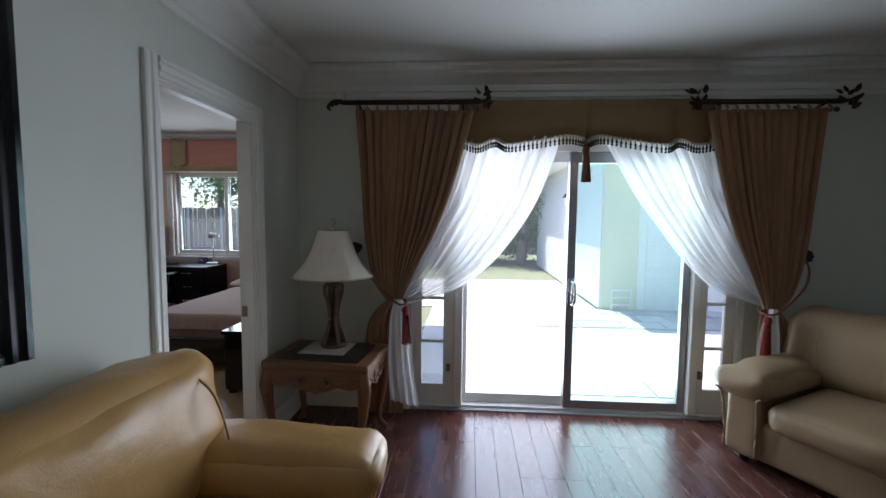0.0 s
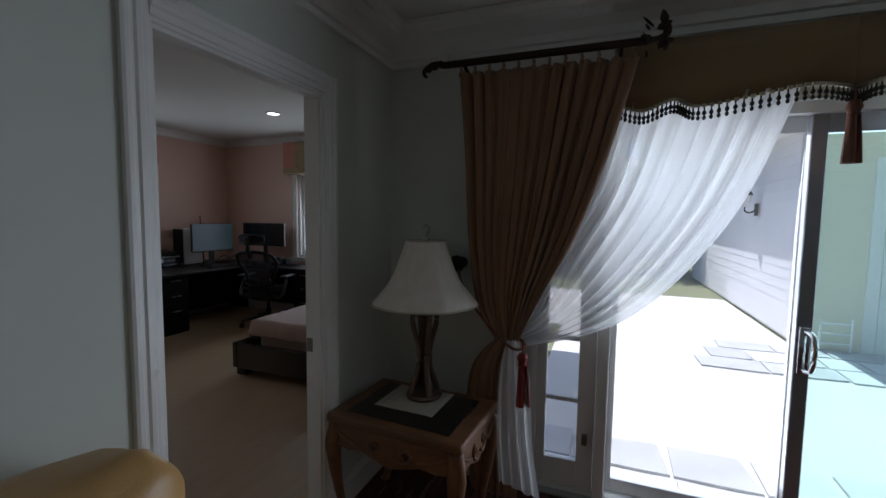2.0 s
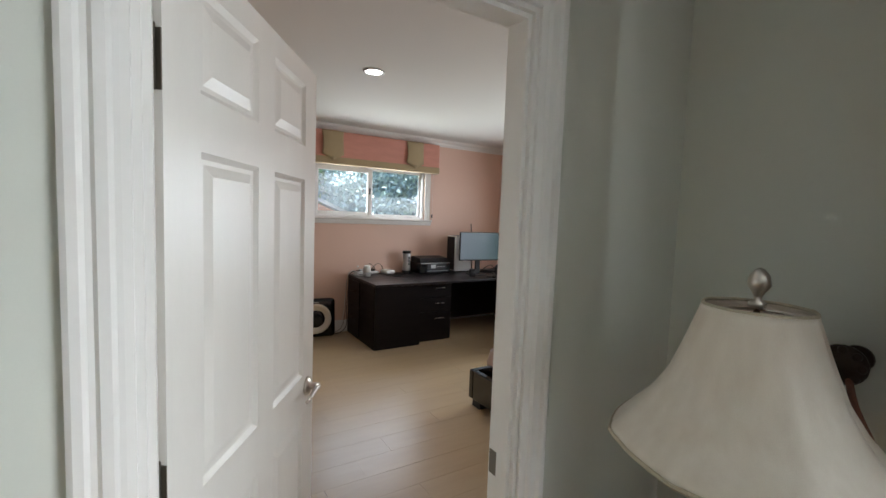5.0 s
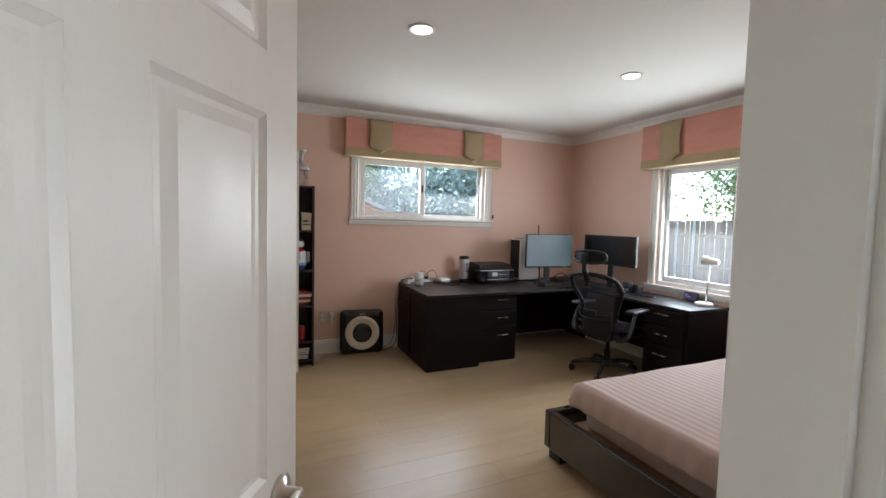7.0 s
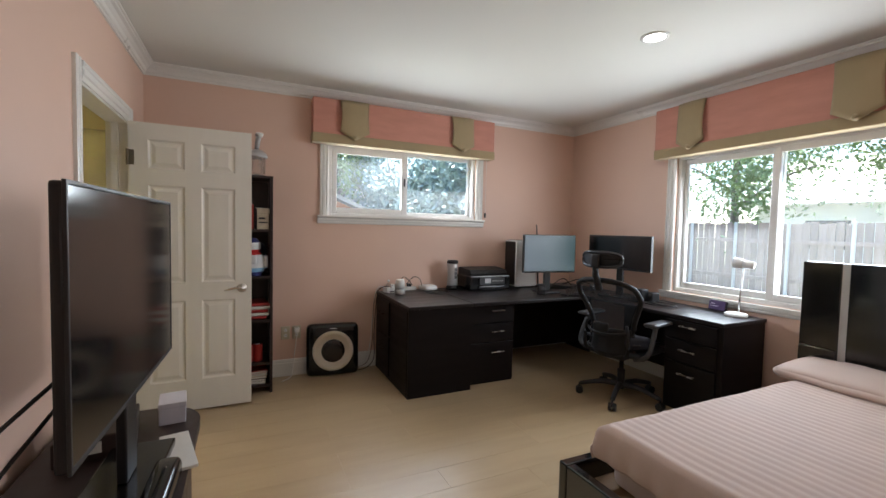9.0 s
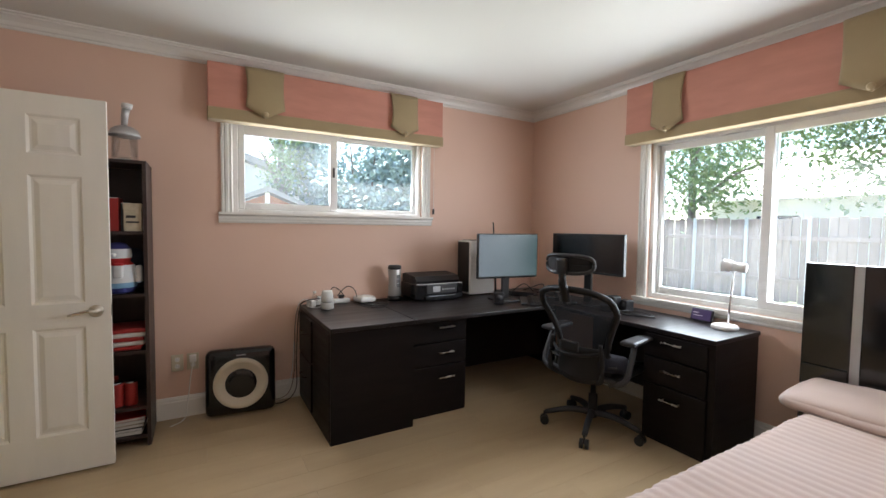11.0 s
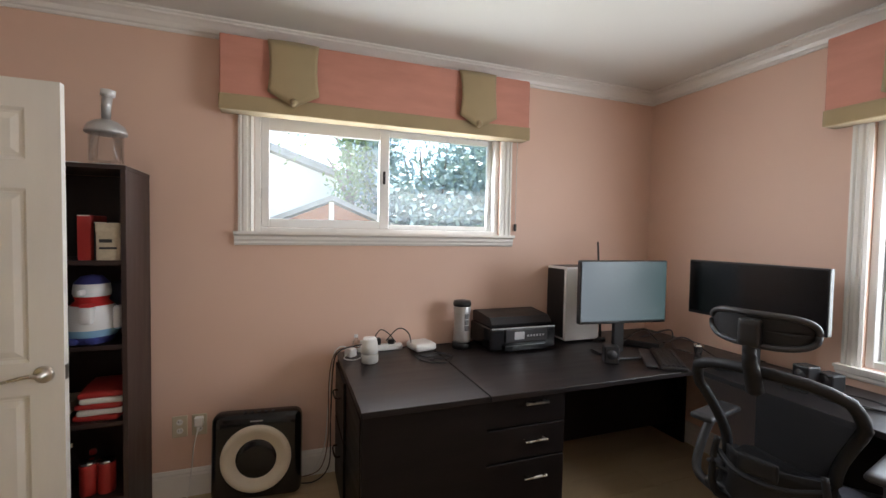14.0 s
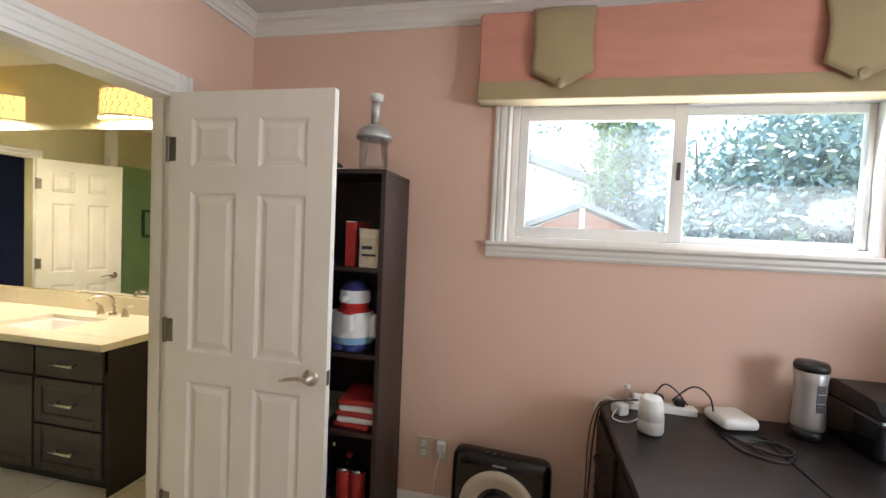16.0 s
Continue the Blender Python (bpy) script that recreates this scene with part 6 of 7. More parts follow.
# white reading lamp
dl = thing("desk_lamp", pose(-3.655, 5.71, 0.7455), "white desk lamp with a thin stem", "lamp")
part("base", lathe(bmesh.new(), [(0.001, 0), (0.075, 0), (0.078, 0.01), (0.072, 0.024), (0.06, 0.028), (0.001, 0.03)], 32), WHITEP, dl, "", True)
part("stem", tube(bmesh.new(), [(0.02, -0.005, 0.028), (0.03, -0.01, 0.19), (0.05, -0.02, 0.39)], 0.006, 10), CHROME, dl, "", True)
m = pose(0.045, -0.02, 0.408, 0, 0, 0) @ Matrix.Scale(0.86, 4) @ Matrix.Rotation(radians(-84), 4, "Y") @ Matrix.Rotation(radians(10), 4, "X")
part("head", lathe(bmesh.new(), [(0.034, 0.0), (0.034, -0.075), (0.032, -0.082), (0.001, -0.084)], 24, m), WHITEP, dl, "", True)
part("lamp_cup", lathe(bmesh.new(), [(0.032, 0.0), (0.046, 0.02), (0.048, 0.07), (0.044, 0.07), (0.040, 0.03), (0.001, 0.02)], 24, m), WHITEP, dl, "white lamp cup", True)

# office chair
ch = thing("office_chair", pose(-4.19, 5.12, 0, 0, 0, 12), "black mesh office chair with headrest", "chair")
for k in range(5):
    a = radians(-90 + 72 * k + 20)
    c, s = math.cos(a), math.sin(a)
    leg = part("base_leg", tube(bmesh.new(), spline([(0.03 * c, 0.03 * s, 0.115), (0.16 * c, 0.16 * s, 0.12), (0.32 * c, 0.32 * s, 0.085)], 5), 0.026, 8, 0.017), GREYP, ch, "", True)
    bm = bmesh.new()
    for o in (-0.017, 0.017):
        cyl(bm, 0.03, 0.03, -0.010, 0.010, 18, pose(0.325 * c - o * s, 0.325 * s + o * c, 0.03, 90, 0, math.degrees(a)))
    cyl(bm, 0.008, 0.008, 0.03, 0.09, 8, pose(0.325 * c, 0.325 * s, 0))
    part("caster", bm, BLACK, leg)
part("gas_column", lathe(bmesh.new(), [(0.03, 0.08), (0.03, 0.24), (0.018, 0.24), (0.018, 0.38)], 18), BLACK, ch, "", True)
part("mechanism", puff(bmesh.new(), -0.10, 0.10, -0.16, 0.14, 0.35, 0.41, 0.02, 6), BLACK, ch, "", True)
part("seat_frame", puff(bmesh.new(), -0.25, 0.25, -0.20, 0.26, 0.40, 0.445, 0.022, 8), BLACK, ch, "", True)
bm = bmesh.new()
sheet(bm, lambda u, v: (-0.24 + 0.48 * u, -0.19 + 0.46 * v, 0.452 + 0.03 * (2 * u - 1) ** 2 - 0.035 * max(0, v - 0.75) * 4 + 0.03 * (1 - v) ** 3), 14, 12, 0.012)
part("seat", bm, BLACK, ch, "black mesh seat", True)


def back_pt(u, v, grow=1.0):
    k = 2 * u - 1
    w = (0.185 - 0.012 * math.sin(math.pi * min(1, v * 1.6)) + 0.075 * min(1, max(0, (v - 0.38) / 0.38)) ** 1.5 * (1 - 0.30 * max(0, (v - 0.8) / 0.2) ** 2)) * grow
    y = -0.235 - 0.03 * v - 0.10 * v * v + 0.03 * math.sin(v * math.pi) + 0.075 * k * k
    drop = 0.05 * abs(k) ** 3 * max(0, (v - 0.7) / 0.3) - 0.03 * abs(k) ** 3 * max(0, 0.2 - v) / 0.2
    return Vector((k * w, y, 0.40 + 0.60 * v - drop))


bm = bmesh.new()
sheet(bm, lambda u, v: back_pt(u, v, 0.98), 18, 22)
part("back_mesh", bm, MESHC, ch, "see-through charcoal mesh", True)
rim = [back_pt(0, k / 14) for k in range(15)] + [back_pt(k / 10, 1) for k in range(1, 11)] + [back_pt(1, 1 - k / 14) for k in range(1, 15)] + [back_pt(1 - k / 10, 0) for k in range(1, 11)]
part("back_frame", tube(bmesh.new(), rim, 0.021, 10), CHARP, ch, "thick charcoal back frame", True)
lp = part("lumbar_pad", puff(bmesh.new(), -0.065, 0.065, -0.335, -0.310, 0.60, 0.67, 0.012, 8), CHARP, ch, "", True)
part("lumbar_bar", tube(bmesh.new(), spline([(-0.17, -0.235, 0.60), (-0.09, -0.305, 0.585), (0, -0.325, 0.58), (0.09, -0.305, 0.585), (0.17, -0.235, 0.60)], 5), 0.011, 8), CHARP, lp, "", True)
part("lower_panel", sheet(bmesh.new(), lambda u, v: back_pt(u, v * 0.36, 0.94) + Vector((0, -0.012, 0)), 12, 8, 0.01), CHARP, ch, "dark lower back panel", True)
for s in (-1, 1):
    part("back_arm", tube(bmesh.new(), spline([(s * 0.05, -0.12, 0.385), (s * 0.17, -0.235, 0.42), (s * 0.185, -0.25, 0.55), (s * 0.17, -0.25, 0.66)], 5), 0.018, 8, 0.012), CHARP, ch, "", True)
part("spine", tube(bmesh.new(), spline([(0, -0.372, 0.93), (0, -0.40, 1.0), (0, -0.425, 1.05), (0, -0.425, 1.15)], 6), 0.03, 8, 0.022), CHARP, ch, "", True)


def head_pt(a, r):
    c, s = math.cos(a), math.sin(a)
    x = 0.165 * math.copysign(abs(c) ** 0.55, c) * r
    return Vector((x, -0.415 + 2.6 * x * x, 1.16 + 0.056 * math.copysign(abs(s) ** 0.7, s) * r))


hd = part("headrest", tube(bmesh.new(), [head_pt(k * 2 * math.pi / 40, 1) for k in range(41)], 0.011, 8), GREYP, ch, "glossy grey headrest rim", True)
bm = bmesh.new()
sheet(bm, lambda u, v: head_pt(u * 2 * math.pi, v * 0.98), 40, 6, 0.008)
part("headrest_pad", bm, CHARP, hd, "dark headrest band", True)
part("headrest_joint", puff(bmesh.new(), -0.035, 0.035, -0.45, -0.418, 1.10, 1.20, 0.012, 6), BLACK, hd, "", True)
for s in (-1, 1):
    arm = part("arm_post", tube(bmesh.new(), spline([(s * 0.20, -0.18, 0.40), (s * 0.29, -0.16, 0.44), (s * 0.30, -0.10, 0.56), (s * 0.29, -0.04, 0.655)], 5), 0.019, 8), GREYP, ch, "", True)
    part("arm_pad", puff(bmesh.new(), s * 0.29 - 0.05, s * 0.29 + 0.05, -0.15, 0.13, 0.655, 0.685, 0.015, 8), GREYP, arm, "soft grey arm pad", True)
bag = thing("dark_cushion", pose(-4.02, 5.06, 0.465, 0, 0, 40), "dark crumpled cloth on the chair seat", "cloth")
part("cloth", puff(bmesh.new(), -0.10, 0.12, -0.10, 0.11, 0.0, 0.09, 0.045, 10, 0.02, 4), mat("navy_cloth", (0.02, 0.022, 0.035), rough=0.9, scale=15), bag, "", True)

# air purifier against the west wall
ap = thing("air_purifier", pose(-5.60, 3.02, 0, 0, 0, 90 - 6) @ pose(0, 0, 0, -4) @ Matrix.Diagonal((1.03, 1, 1.03, 1)), "black air purifier with a cream ring", "air purifier")
part("body", puff(bmesh.new(), -0.225, 0.225, -0.07, 0.05, 0.006, 0.46, 0.045, 12), BLACKSHINE, ap, "", True)
part("ring", lathe(bmesh.new(), [(0.136, 0.0), (0.140, 0.008), (0.162, 0.010), (0.174, 0.004), (0.176, -0.008), (0.136, -0.008)], 48, pose(0, -0.073, 0.225, 90)), mat("cream_ring", (0.72, 0.65, 0.53), rough=0.4), ap, "cream front ring", True)
part("fan_cover", lathe(bmesh.new(), [(0.001, 0.004), (0.06, 0.003), (0.128, -0.002), (0.128, -0.006)], 40, pose(0, -0.073, 0.225, 90)), SCREEN, ap, "glossy dark centre", True)
for k in range(5):
    part("button", bx(-0.07 + k * 0.035, -0.055 + k * 0.035, -0.05, -0.03, 0.459, 0.463, 0.002, 1), GREYP, ap)
part("badge", bx(-0.03, 0.03, -0.0735, -0.0705, 0.418, 0.424), SILVER, ap, "small silver mark")

# wall outlets
for k, y in enumerate((2.62, 2.715)):
    o = thing("wall_outlet", pose(BX0, y, 0.335), "cream double wall outlet" if not k else "cream wall outlet with a plug in it", "outlet", "outlets")
    part("cover", bx(0.001, 0.008, -0.037, 0.037, 0, 0.118, 0.003), mat("cream_plastic", (0.62, 0.56, 0.42), rough=0.4) if not k else bpy.data.materials["cream_plastic"], o)
    for zz in (0.035, 0.083):
        part("socket", lathe(bmesh.new(), [(0.001, 0), (0.016, 0), (0.016, 0.002), (0.001, 0.002)], 16, pose(0.008, 0, zz, 0, 90)), WHITEP, o)
        for s in (-0.006, 0.006):
            part("slot", bx(0.0102, 0.0108, s - 0.0012, s + 0.0012, zz - 0.002, zz + 0.008), BLACK, o)
    if k:
        part("plug", bx(0.009, 0.045, -0.022, 0.022, 0.06, 0.11, 0.006), WHITEP, o, "white plug")
cable("white cable from the outlet to the floor", [(-5.68, 2.715, 0.39), (-5.64, 2.70, 0.30), (-5.66, 2.68, 0.12), (-5.62, 2.66, 0.02), (-5.55, 2.58, 0.01)], WHITEP)

# narrow bookcase beside the bathroom door
SHY0, SHY1, SHH = 1.72, 2.492, 1.735
bc = thing("bookcase", pose(0, 0, 0), "tall dark brown bookcase filled with toys and books", "bookcase")
for y0 in (SHY0, SHY1 - 0.02):
    part("side_panel", bx(-5.70, -5.355, y0, y0 + 0.02, 0, SHH), BROWN, bc)
part("top_panel", bx(-5.70, -5.352, SHY0 - 0.002, SHY1 + 0.002, SHH + 0.0005, SHH + 0.02, 0.002, 1), BROWN, bc)
part("back_panel", bx(-5.70, -5.694, SHY0 + 0.021, SHY1 - 0.021, 0.02, SHH - 0.001), BROWN, bc)
SHELVES = (0.07, 0.25, 0.60, 0.95, 1.33)
for zz in SHELVES:
    part("shelf", bx(-5.693, -5.36, SHY0 + 0.021, SHY1 - 0.021, zz - 0.02, zz), BROWN, bc)


def book(y, z, w, h, d, col, lay=False, name="book", label=""):
    b = thing(name, pose(-5.39, y, z), label or "upright book with a plain cover", "book" if name == "book" else name.replace("_", " "))
    part("cover", bx(-d, 0, 0, w, 0, h, 0.002, 1), col, b)
    part("pages", bx(-d + 0.004, 0.0015, 0.003, w - 0.003, h - 0.004, h + 0.0005), WPAPER, b, "pale page edges")
    return b


REDM = mat("red_card", (0.42, 0.03, 0.025), rough=0.5)
CREAM = mat("cream_printed_card", (0.58, 0.50, 0.36), (0.40, 0.34, 0.25), rough=0.6, scale=25, fine=80)
DKB = mat("dark_card", (0.03, 0.028, 0.03), rough=0.6)
GRN = mat("green_plush", (0.03, 0.13, 0.05), rough=0.95, fine=300, bump=0.6)
book(2.30, 1.33, 0.05, 0.20, 0.18, REDM, label="red upright box on the shelf")
book(2.36, 1.33, 0.05, 0.17, 0.16, DKB, label="dark upright book on the shelf")
bxm = thing("storage_box", pose(-5.37, 2.375, 1.33), "cream printed cardboard box on the shelf", "box")
part("carton", bx(-0.13, 0.0, 0.0, 0.09, 0.0, 0.165, 0.003), CREAM, bxm)
part("lid", bx(-0.132, 0.002, -0.002, 0.092, 0.125, 0.168, 0.003), CREAM, bxm)
part("lettering_bars", box(box(bmesh.new(), 0.0005, 0.0015, 0.012, 0.078, 0.05, 0.06), 0.0005, 0.0015, 0.012, 0.06, 0.08, 0.095), DKB, bxm, "dark printed bars")
for k, (w, h, c) in enumerate(((0.035, 0.22, DKB), (0.03, 0.24, REDM), (0.04, 0.21, CREAM), (0.03, 0.25, DKB), (0.045, 0.2, GRN))):
    book(1.80 + k * 0.055, 1.33, w, h, 0.18, c)

# plush penguin: one plain mesh
pg = bmesh.new()
lathe(pg, [(0.001, 0), (0.075, 0.004), (0.098, 0.05), (0.10, 0.11), (0.085, 0.17), (0.06, 0.195), (0.072, 0.23), (0.066, 0.275), (0.04, 0.305), (0.001, 0.312)], 22)
PLUSH = bpy.data.materials.new("plush_cloth")
PLUSH.use_nodes = True
pt = PLUSH.node_tree
tc = pt.nodes.new("ShaderNodeTexCoord")
sx = pt.nodes.new("ShaderNodeSeparateXYZ")
pt.links.new(tc.outputs["Generated"], sx.inputs[0])
rp = pt.nodes.new("ShaderNodeValToRGB")
rp.color_ramp.interpolation = "CONSTANT"
els = rp.color_ramp.elements
els[0].position, els[0].color = 0.0, (0.04, 0.05, 0.22, 1)
els[1].position, els[1].color = 0.12, (0.22, 0.42, 0.62, 1)
for pos, c in ((0.22, (0.72, 0.73, 0.74, 1)), (0.56, (0.45, 0.02, 0.02, 1)), (0.69, (0.70, 0.72, 0.74, 1)), (0.87, (0.03, 0.03, 0.14, 1))):
    e = els.new(pos)
    e.color = c
pt.links.new(sx.outputs["Z"], rp.inputs["Fac"])
pt.links.new(rp.outputs["Color"], pt.nodes["Principled BSDF"].inputs["Base Color"])
pt.nodes["Principled BSDF"].inputs["Roughness"].default_value = 0.95
puff(pg, 0.045, 0.095, -0.06, -0.01, 0.005, 0.04, 0.018, 6)
puff(pg, 0.045, 0.095, 0.01, 0.06, 0.005, 0.04, 0.018, 6)
puff(pg, -0.02, 0.03, -0.125, -0.09, 0.06, 0.17, 0.016, 6)
puff(pg, -0.02, 0.03, 0.09, 0.125, 0.06, 0.17, 0.016, 6)
puff(pg, 0.055, 0.105, -0.012, 0.012, 0.225, 0.25, 0.01, 5)
puff(pg, 0.06, 0.11, 0.0, 0.05, 0.10, 0.19, 0.012, 5)
pgo = part("plush_penguin", pg, PLUSH, None, "", True)
pgo.matrix_world = pose(-5.44, 2.335, 0.951, 0, 0, -8)
tagged(pgo, "plush penguin toy with a red scarf", "plush toy")
pl = part("plush_ball", puff(bmesh.new(), -0.07, 0.07, -0.07, 0.07, 0, 0.16, 0.07, 9, 0.006, 2), GRN, None, "", True)
pl.matrix_world = pose(-5.46, 2.15, 0.951)
tagged(pl, "round green plush toy on the shelf", "plush toy")
fx = part("plush_figure", puff(bmesh.new(), -0.06, 0.05, -0.06, 0.05, 0, 0.27, 0.05, 9, 0.008, 5), mat("grey_blue_plush", (0.06, 0.08, 0.12), rough=0.95), None, "", True)
fx.matrix_world = pose(-5.62, 2.40, 0.951)
tagged(fx, "dark blue-grey plush toy behind the penguin", "plush toy")
for k in range(3):
    q = part("plush_figure", puff(bmesh.new(), -0.06, 0.06, -0.06, 0.06, 0, 0.18 + 0.04 * k, 0.05, 8, 0.008, k), (DKB, GRN, REDM)[k], None, "", True)
    q.matrix_world = pose(-5.48, 1.86 + 0.13 * k, 0.951)
    tagged(q, "soft plush toy on the shelf", "plush toy")
# folded red and white cloths
for k in range(5):
    f = thing("folded_cloth", pose(-5.52, 2.37 + 0.012 * (k % 2), 0.601 + k * 0.026, 0, 0, 3 * k - 6), "folded red cloth in a stack" if k % 2 == 0 else "folded white cloth in a stack", "cloth", "folded cloths")
    part("fold", puff(bmesh.new(), -0.13, 0.14, -0.09, 0.09, 0.0, 0.027, 0.012, 9, 0.004, k), REDM if k % 2 == 0 else WPAPER, f, "", True)
pb2 = thing("paper_bundle", pose(-5.52, 2.12, 0.601), "stack of pale papers", "papers")
part("sheets", bx(-0.12, 0.14, -0.10, 0.10, 0, 0.06, 0.004), CREAM, pb2)
# glass bottles and red tins
rng = random.Random(8)
for k in range(9):
    y = 2.05 + (k % 5) * 0.085 + rng.uniform(-0.01, 0.01)
    x = -5.43 - (k // 5) * 0.1
    if k in (3, 4):
        b = thing("red_tin", pose(x, y, 0.251), "shiny red tin on the shelf", "tin")
        part("can", lathe(bmesh.new(), [(0.001, 0), (0.033, 0), (0.035, 0.01), (0.035, 0.13), (0.033, 0.14), (0.001, 0.14)], 18), REDM, b, "", True)
        part("lid", lathe(bmesh.new(), [(0.001, 0.1405), (0.034, 0.1405), (0.034, 0.15), (0.001, 0.152)], 18), CHROME, b, "", True)
    else:
        b = thing("glass_bottle", pose(x, y, 0.251), "small clear glass bottle with metal cap", "bottle")
        hh = rng.uniform(0.12, 0.2)
        part("body", lathe(bmesh.new(), [(0.001, 0), (0.03, 0), (0.032, 0.01), (0.032, hh * 0.6), (0.012, hh * 0.8), (0.012, hh), (0.001, hh)], 16), GLASSC, b, "", True)
        part("cap", cyl(bmesh.new(), 0.014, 0.013, hh + 0.0005, hh + 0.02, 14), CHROME if k % 2 else REDM, b)
# flat books on the lowest shelf
for k in range(5):
    f = thing("magazine", pose(-5.53, 2.32, 0.0705 + k * 0.021, 0, 0, 2 * k - 4), "magazine lying flat in a stack" if k != 4 else "red magazine on top of a stack", "magazine", "magazines")
    part("cover", bx(-0.13, 0.14, -0.12, 0.13, 0.0, 0.019, 0.002, 1), (WPAPER, DKB, CREAM, WPAPER, REDM)[k], f)
    part("pages", bx(0.1405, 0.1412, -0.117, 0.127, 0.003, 0.016), WPAPER, f, "pale page edges")

# on top of the bookcase
jr = thing("glass_dispenser", pose(-5.50, 2.375, SHH + 0.02) @ Matrix.Diagonal((1.3, 1.3, 1.0, 1)), "clear glass jar with a domed metal lid", "jar")
part("foot", lathe(bmesh.new(), [(0.001, 0), (0.06, 0), (0.06, 0.012), (0.05, 0.016), (0.001, 0.016)], 24), CHROME, jr, "", True)
part("jar", lathe(bmesh.new(), [(0.05, 0.0165), (0.052, 0.03), (0.052, 0.155), (0.049, 0.155), (0.049, 0.03), (0.001, 0.022)], 26), GLASSC, jr, "clear glass cylinder", True)
part("lid", lathe(bmesh.new(), [(0.062, 0.156), (0.064, 0.166), (0.055, 0.195), (0.035, 0.215), (0.016, 0.224), (0.001, 0.226)], 26), SILVER, jr, "domed silver lid", True)
part("spout", tube(bmesh.new(), [(0, 0, 0.22), (0.006, 0.003, 0.28), (0.02, 0.012, 0.33)], 0.013, 10, 0.017), SILVER, jr, "", True)
part("spout_cap", lathe(bmesh.new(), [(0.001, 0), (0.022, 0), (0.022, 0.03), (0.001, 0.034)], 16, pose(0.02, 0.012, 0.325, -10, 15)), WHITEP, jr, "", True)
tray = thing("small_tray", pose(-5.50, 2.24, SHH + 0.02), "white tray with odds and ends", "tray")
part("dish", bx(-0.09, 0.09, -0.07, 0.06, 0, 0.012, 0.004), WHITEP, tray)
bgk = thing("dark_pouch", pose(-5.52, 2.12, SHH + 0.02), "dark brown pouch with a handle", "pouch")
part("body", puff(bmesh.new(), -0.08, 0.08, -0.07, 0.07, 0, 0.06, 0.028, 8, 0.006, 3), BROWN, bgk, "", True)
part("handle", tube(bmesh.new(), spline([(0, -0.05, 0.05), (0, -0.04, 0.14), (0, 0.02, 0.14), (0, 0.05, 0.05)], 5), 0.006, 6), BLACK, bgk, "", True)

# bed
bed = thing("bed", pose(0, 0, 0), "black lacquer bed with a tall headboard", "bed")
BXa, BXb, BYa, BYb = -3.20, -1.62, 3.62, 5.80
part("side_rail", bx(BXa, BXa + 0.05, BYa, BYb, 0.07, 0.30, 0.008), BLACKGLOSS, bed)
part("side_rail", bx(BXb - 0.05, BXb, BYa, BYb, 0.07, 0.30, 0.008), BLACKGLOSS, bed)
part("footboard", bx(BXa + 0.051, BXb - 0.051, BYa, BYa + 0.05, 0.07, 0.30, 0.008), BLACKGLOSS, bed)
part("slat_base", bx(BXa + 0.051, BXb - 0.051, BYa + 0.051, BYb, 0.16, 0.20), mat("slat_wood", (0.35, 0.22, 0.11), rough=0.6), bed, "wooden slat base")
for x in (BXa + 0.07, BXb - 0.07):
    for y in (BYa + 0.08, BYb - 0.1):
        part("foot", bx(x - 0.05, x + 0.05, y - 0.05, y + 0.05, 0, 0.075), BLACK, bed)
hb = part("headboard", bx(-3.29, -3.075, 5.815, 5.872, 0.0, 1.20, 0.006), BLACKGLOSS, bed, "glossy black headboard panel")
part("headboard", bx(-3.035, -1.80, 5.815, 5.872, 0.0, 1.20, 0.006), BLACKGLOSS, bed, "glossy black headboard panel")
part("headboard", bx(-1.76, -1.53, 5.815, 5.872, 0.0, 1.20, 0.006), BLACKGLOSS, bed, "glossy black headboard panel")
for x in (-3.075, -1.80):
    part("metal_strip", bx(x, x + 0.04, 5.82, 5.868, 0.0, 1.197), SILVER, bed, "brushed metal strip")
part("lower_panel", bx(-3.285, -3.08, 5.80, 5.814, 0.02, 0.62, 0.004), BLACKGLOSS, bed)
mt = thing("mattress", pose(0, 0, 0), "thick mattress in the bed frame", "mattress")
part("body", puff(bmesh.new(), BXa + 0.12, BXb - 0.06, BYa + 0.19, BYb - 0.005, 0.201, 0.455, 0.06, 10), PILLOW, mt, "", True)
sd = thing("bedspread", pose(0, 0, 0), "pink ribbed cotton bedspread over the mattress", "bedspread")
bm = bmesh.new()
NU, NV = 70, 190
X0, X1, Y0, Y1 = BXa + 0.12, BXb - 0.02, BYa + 0.15, 5.40


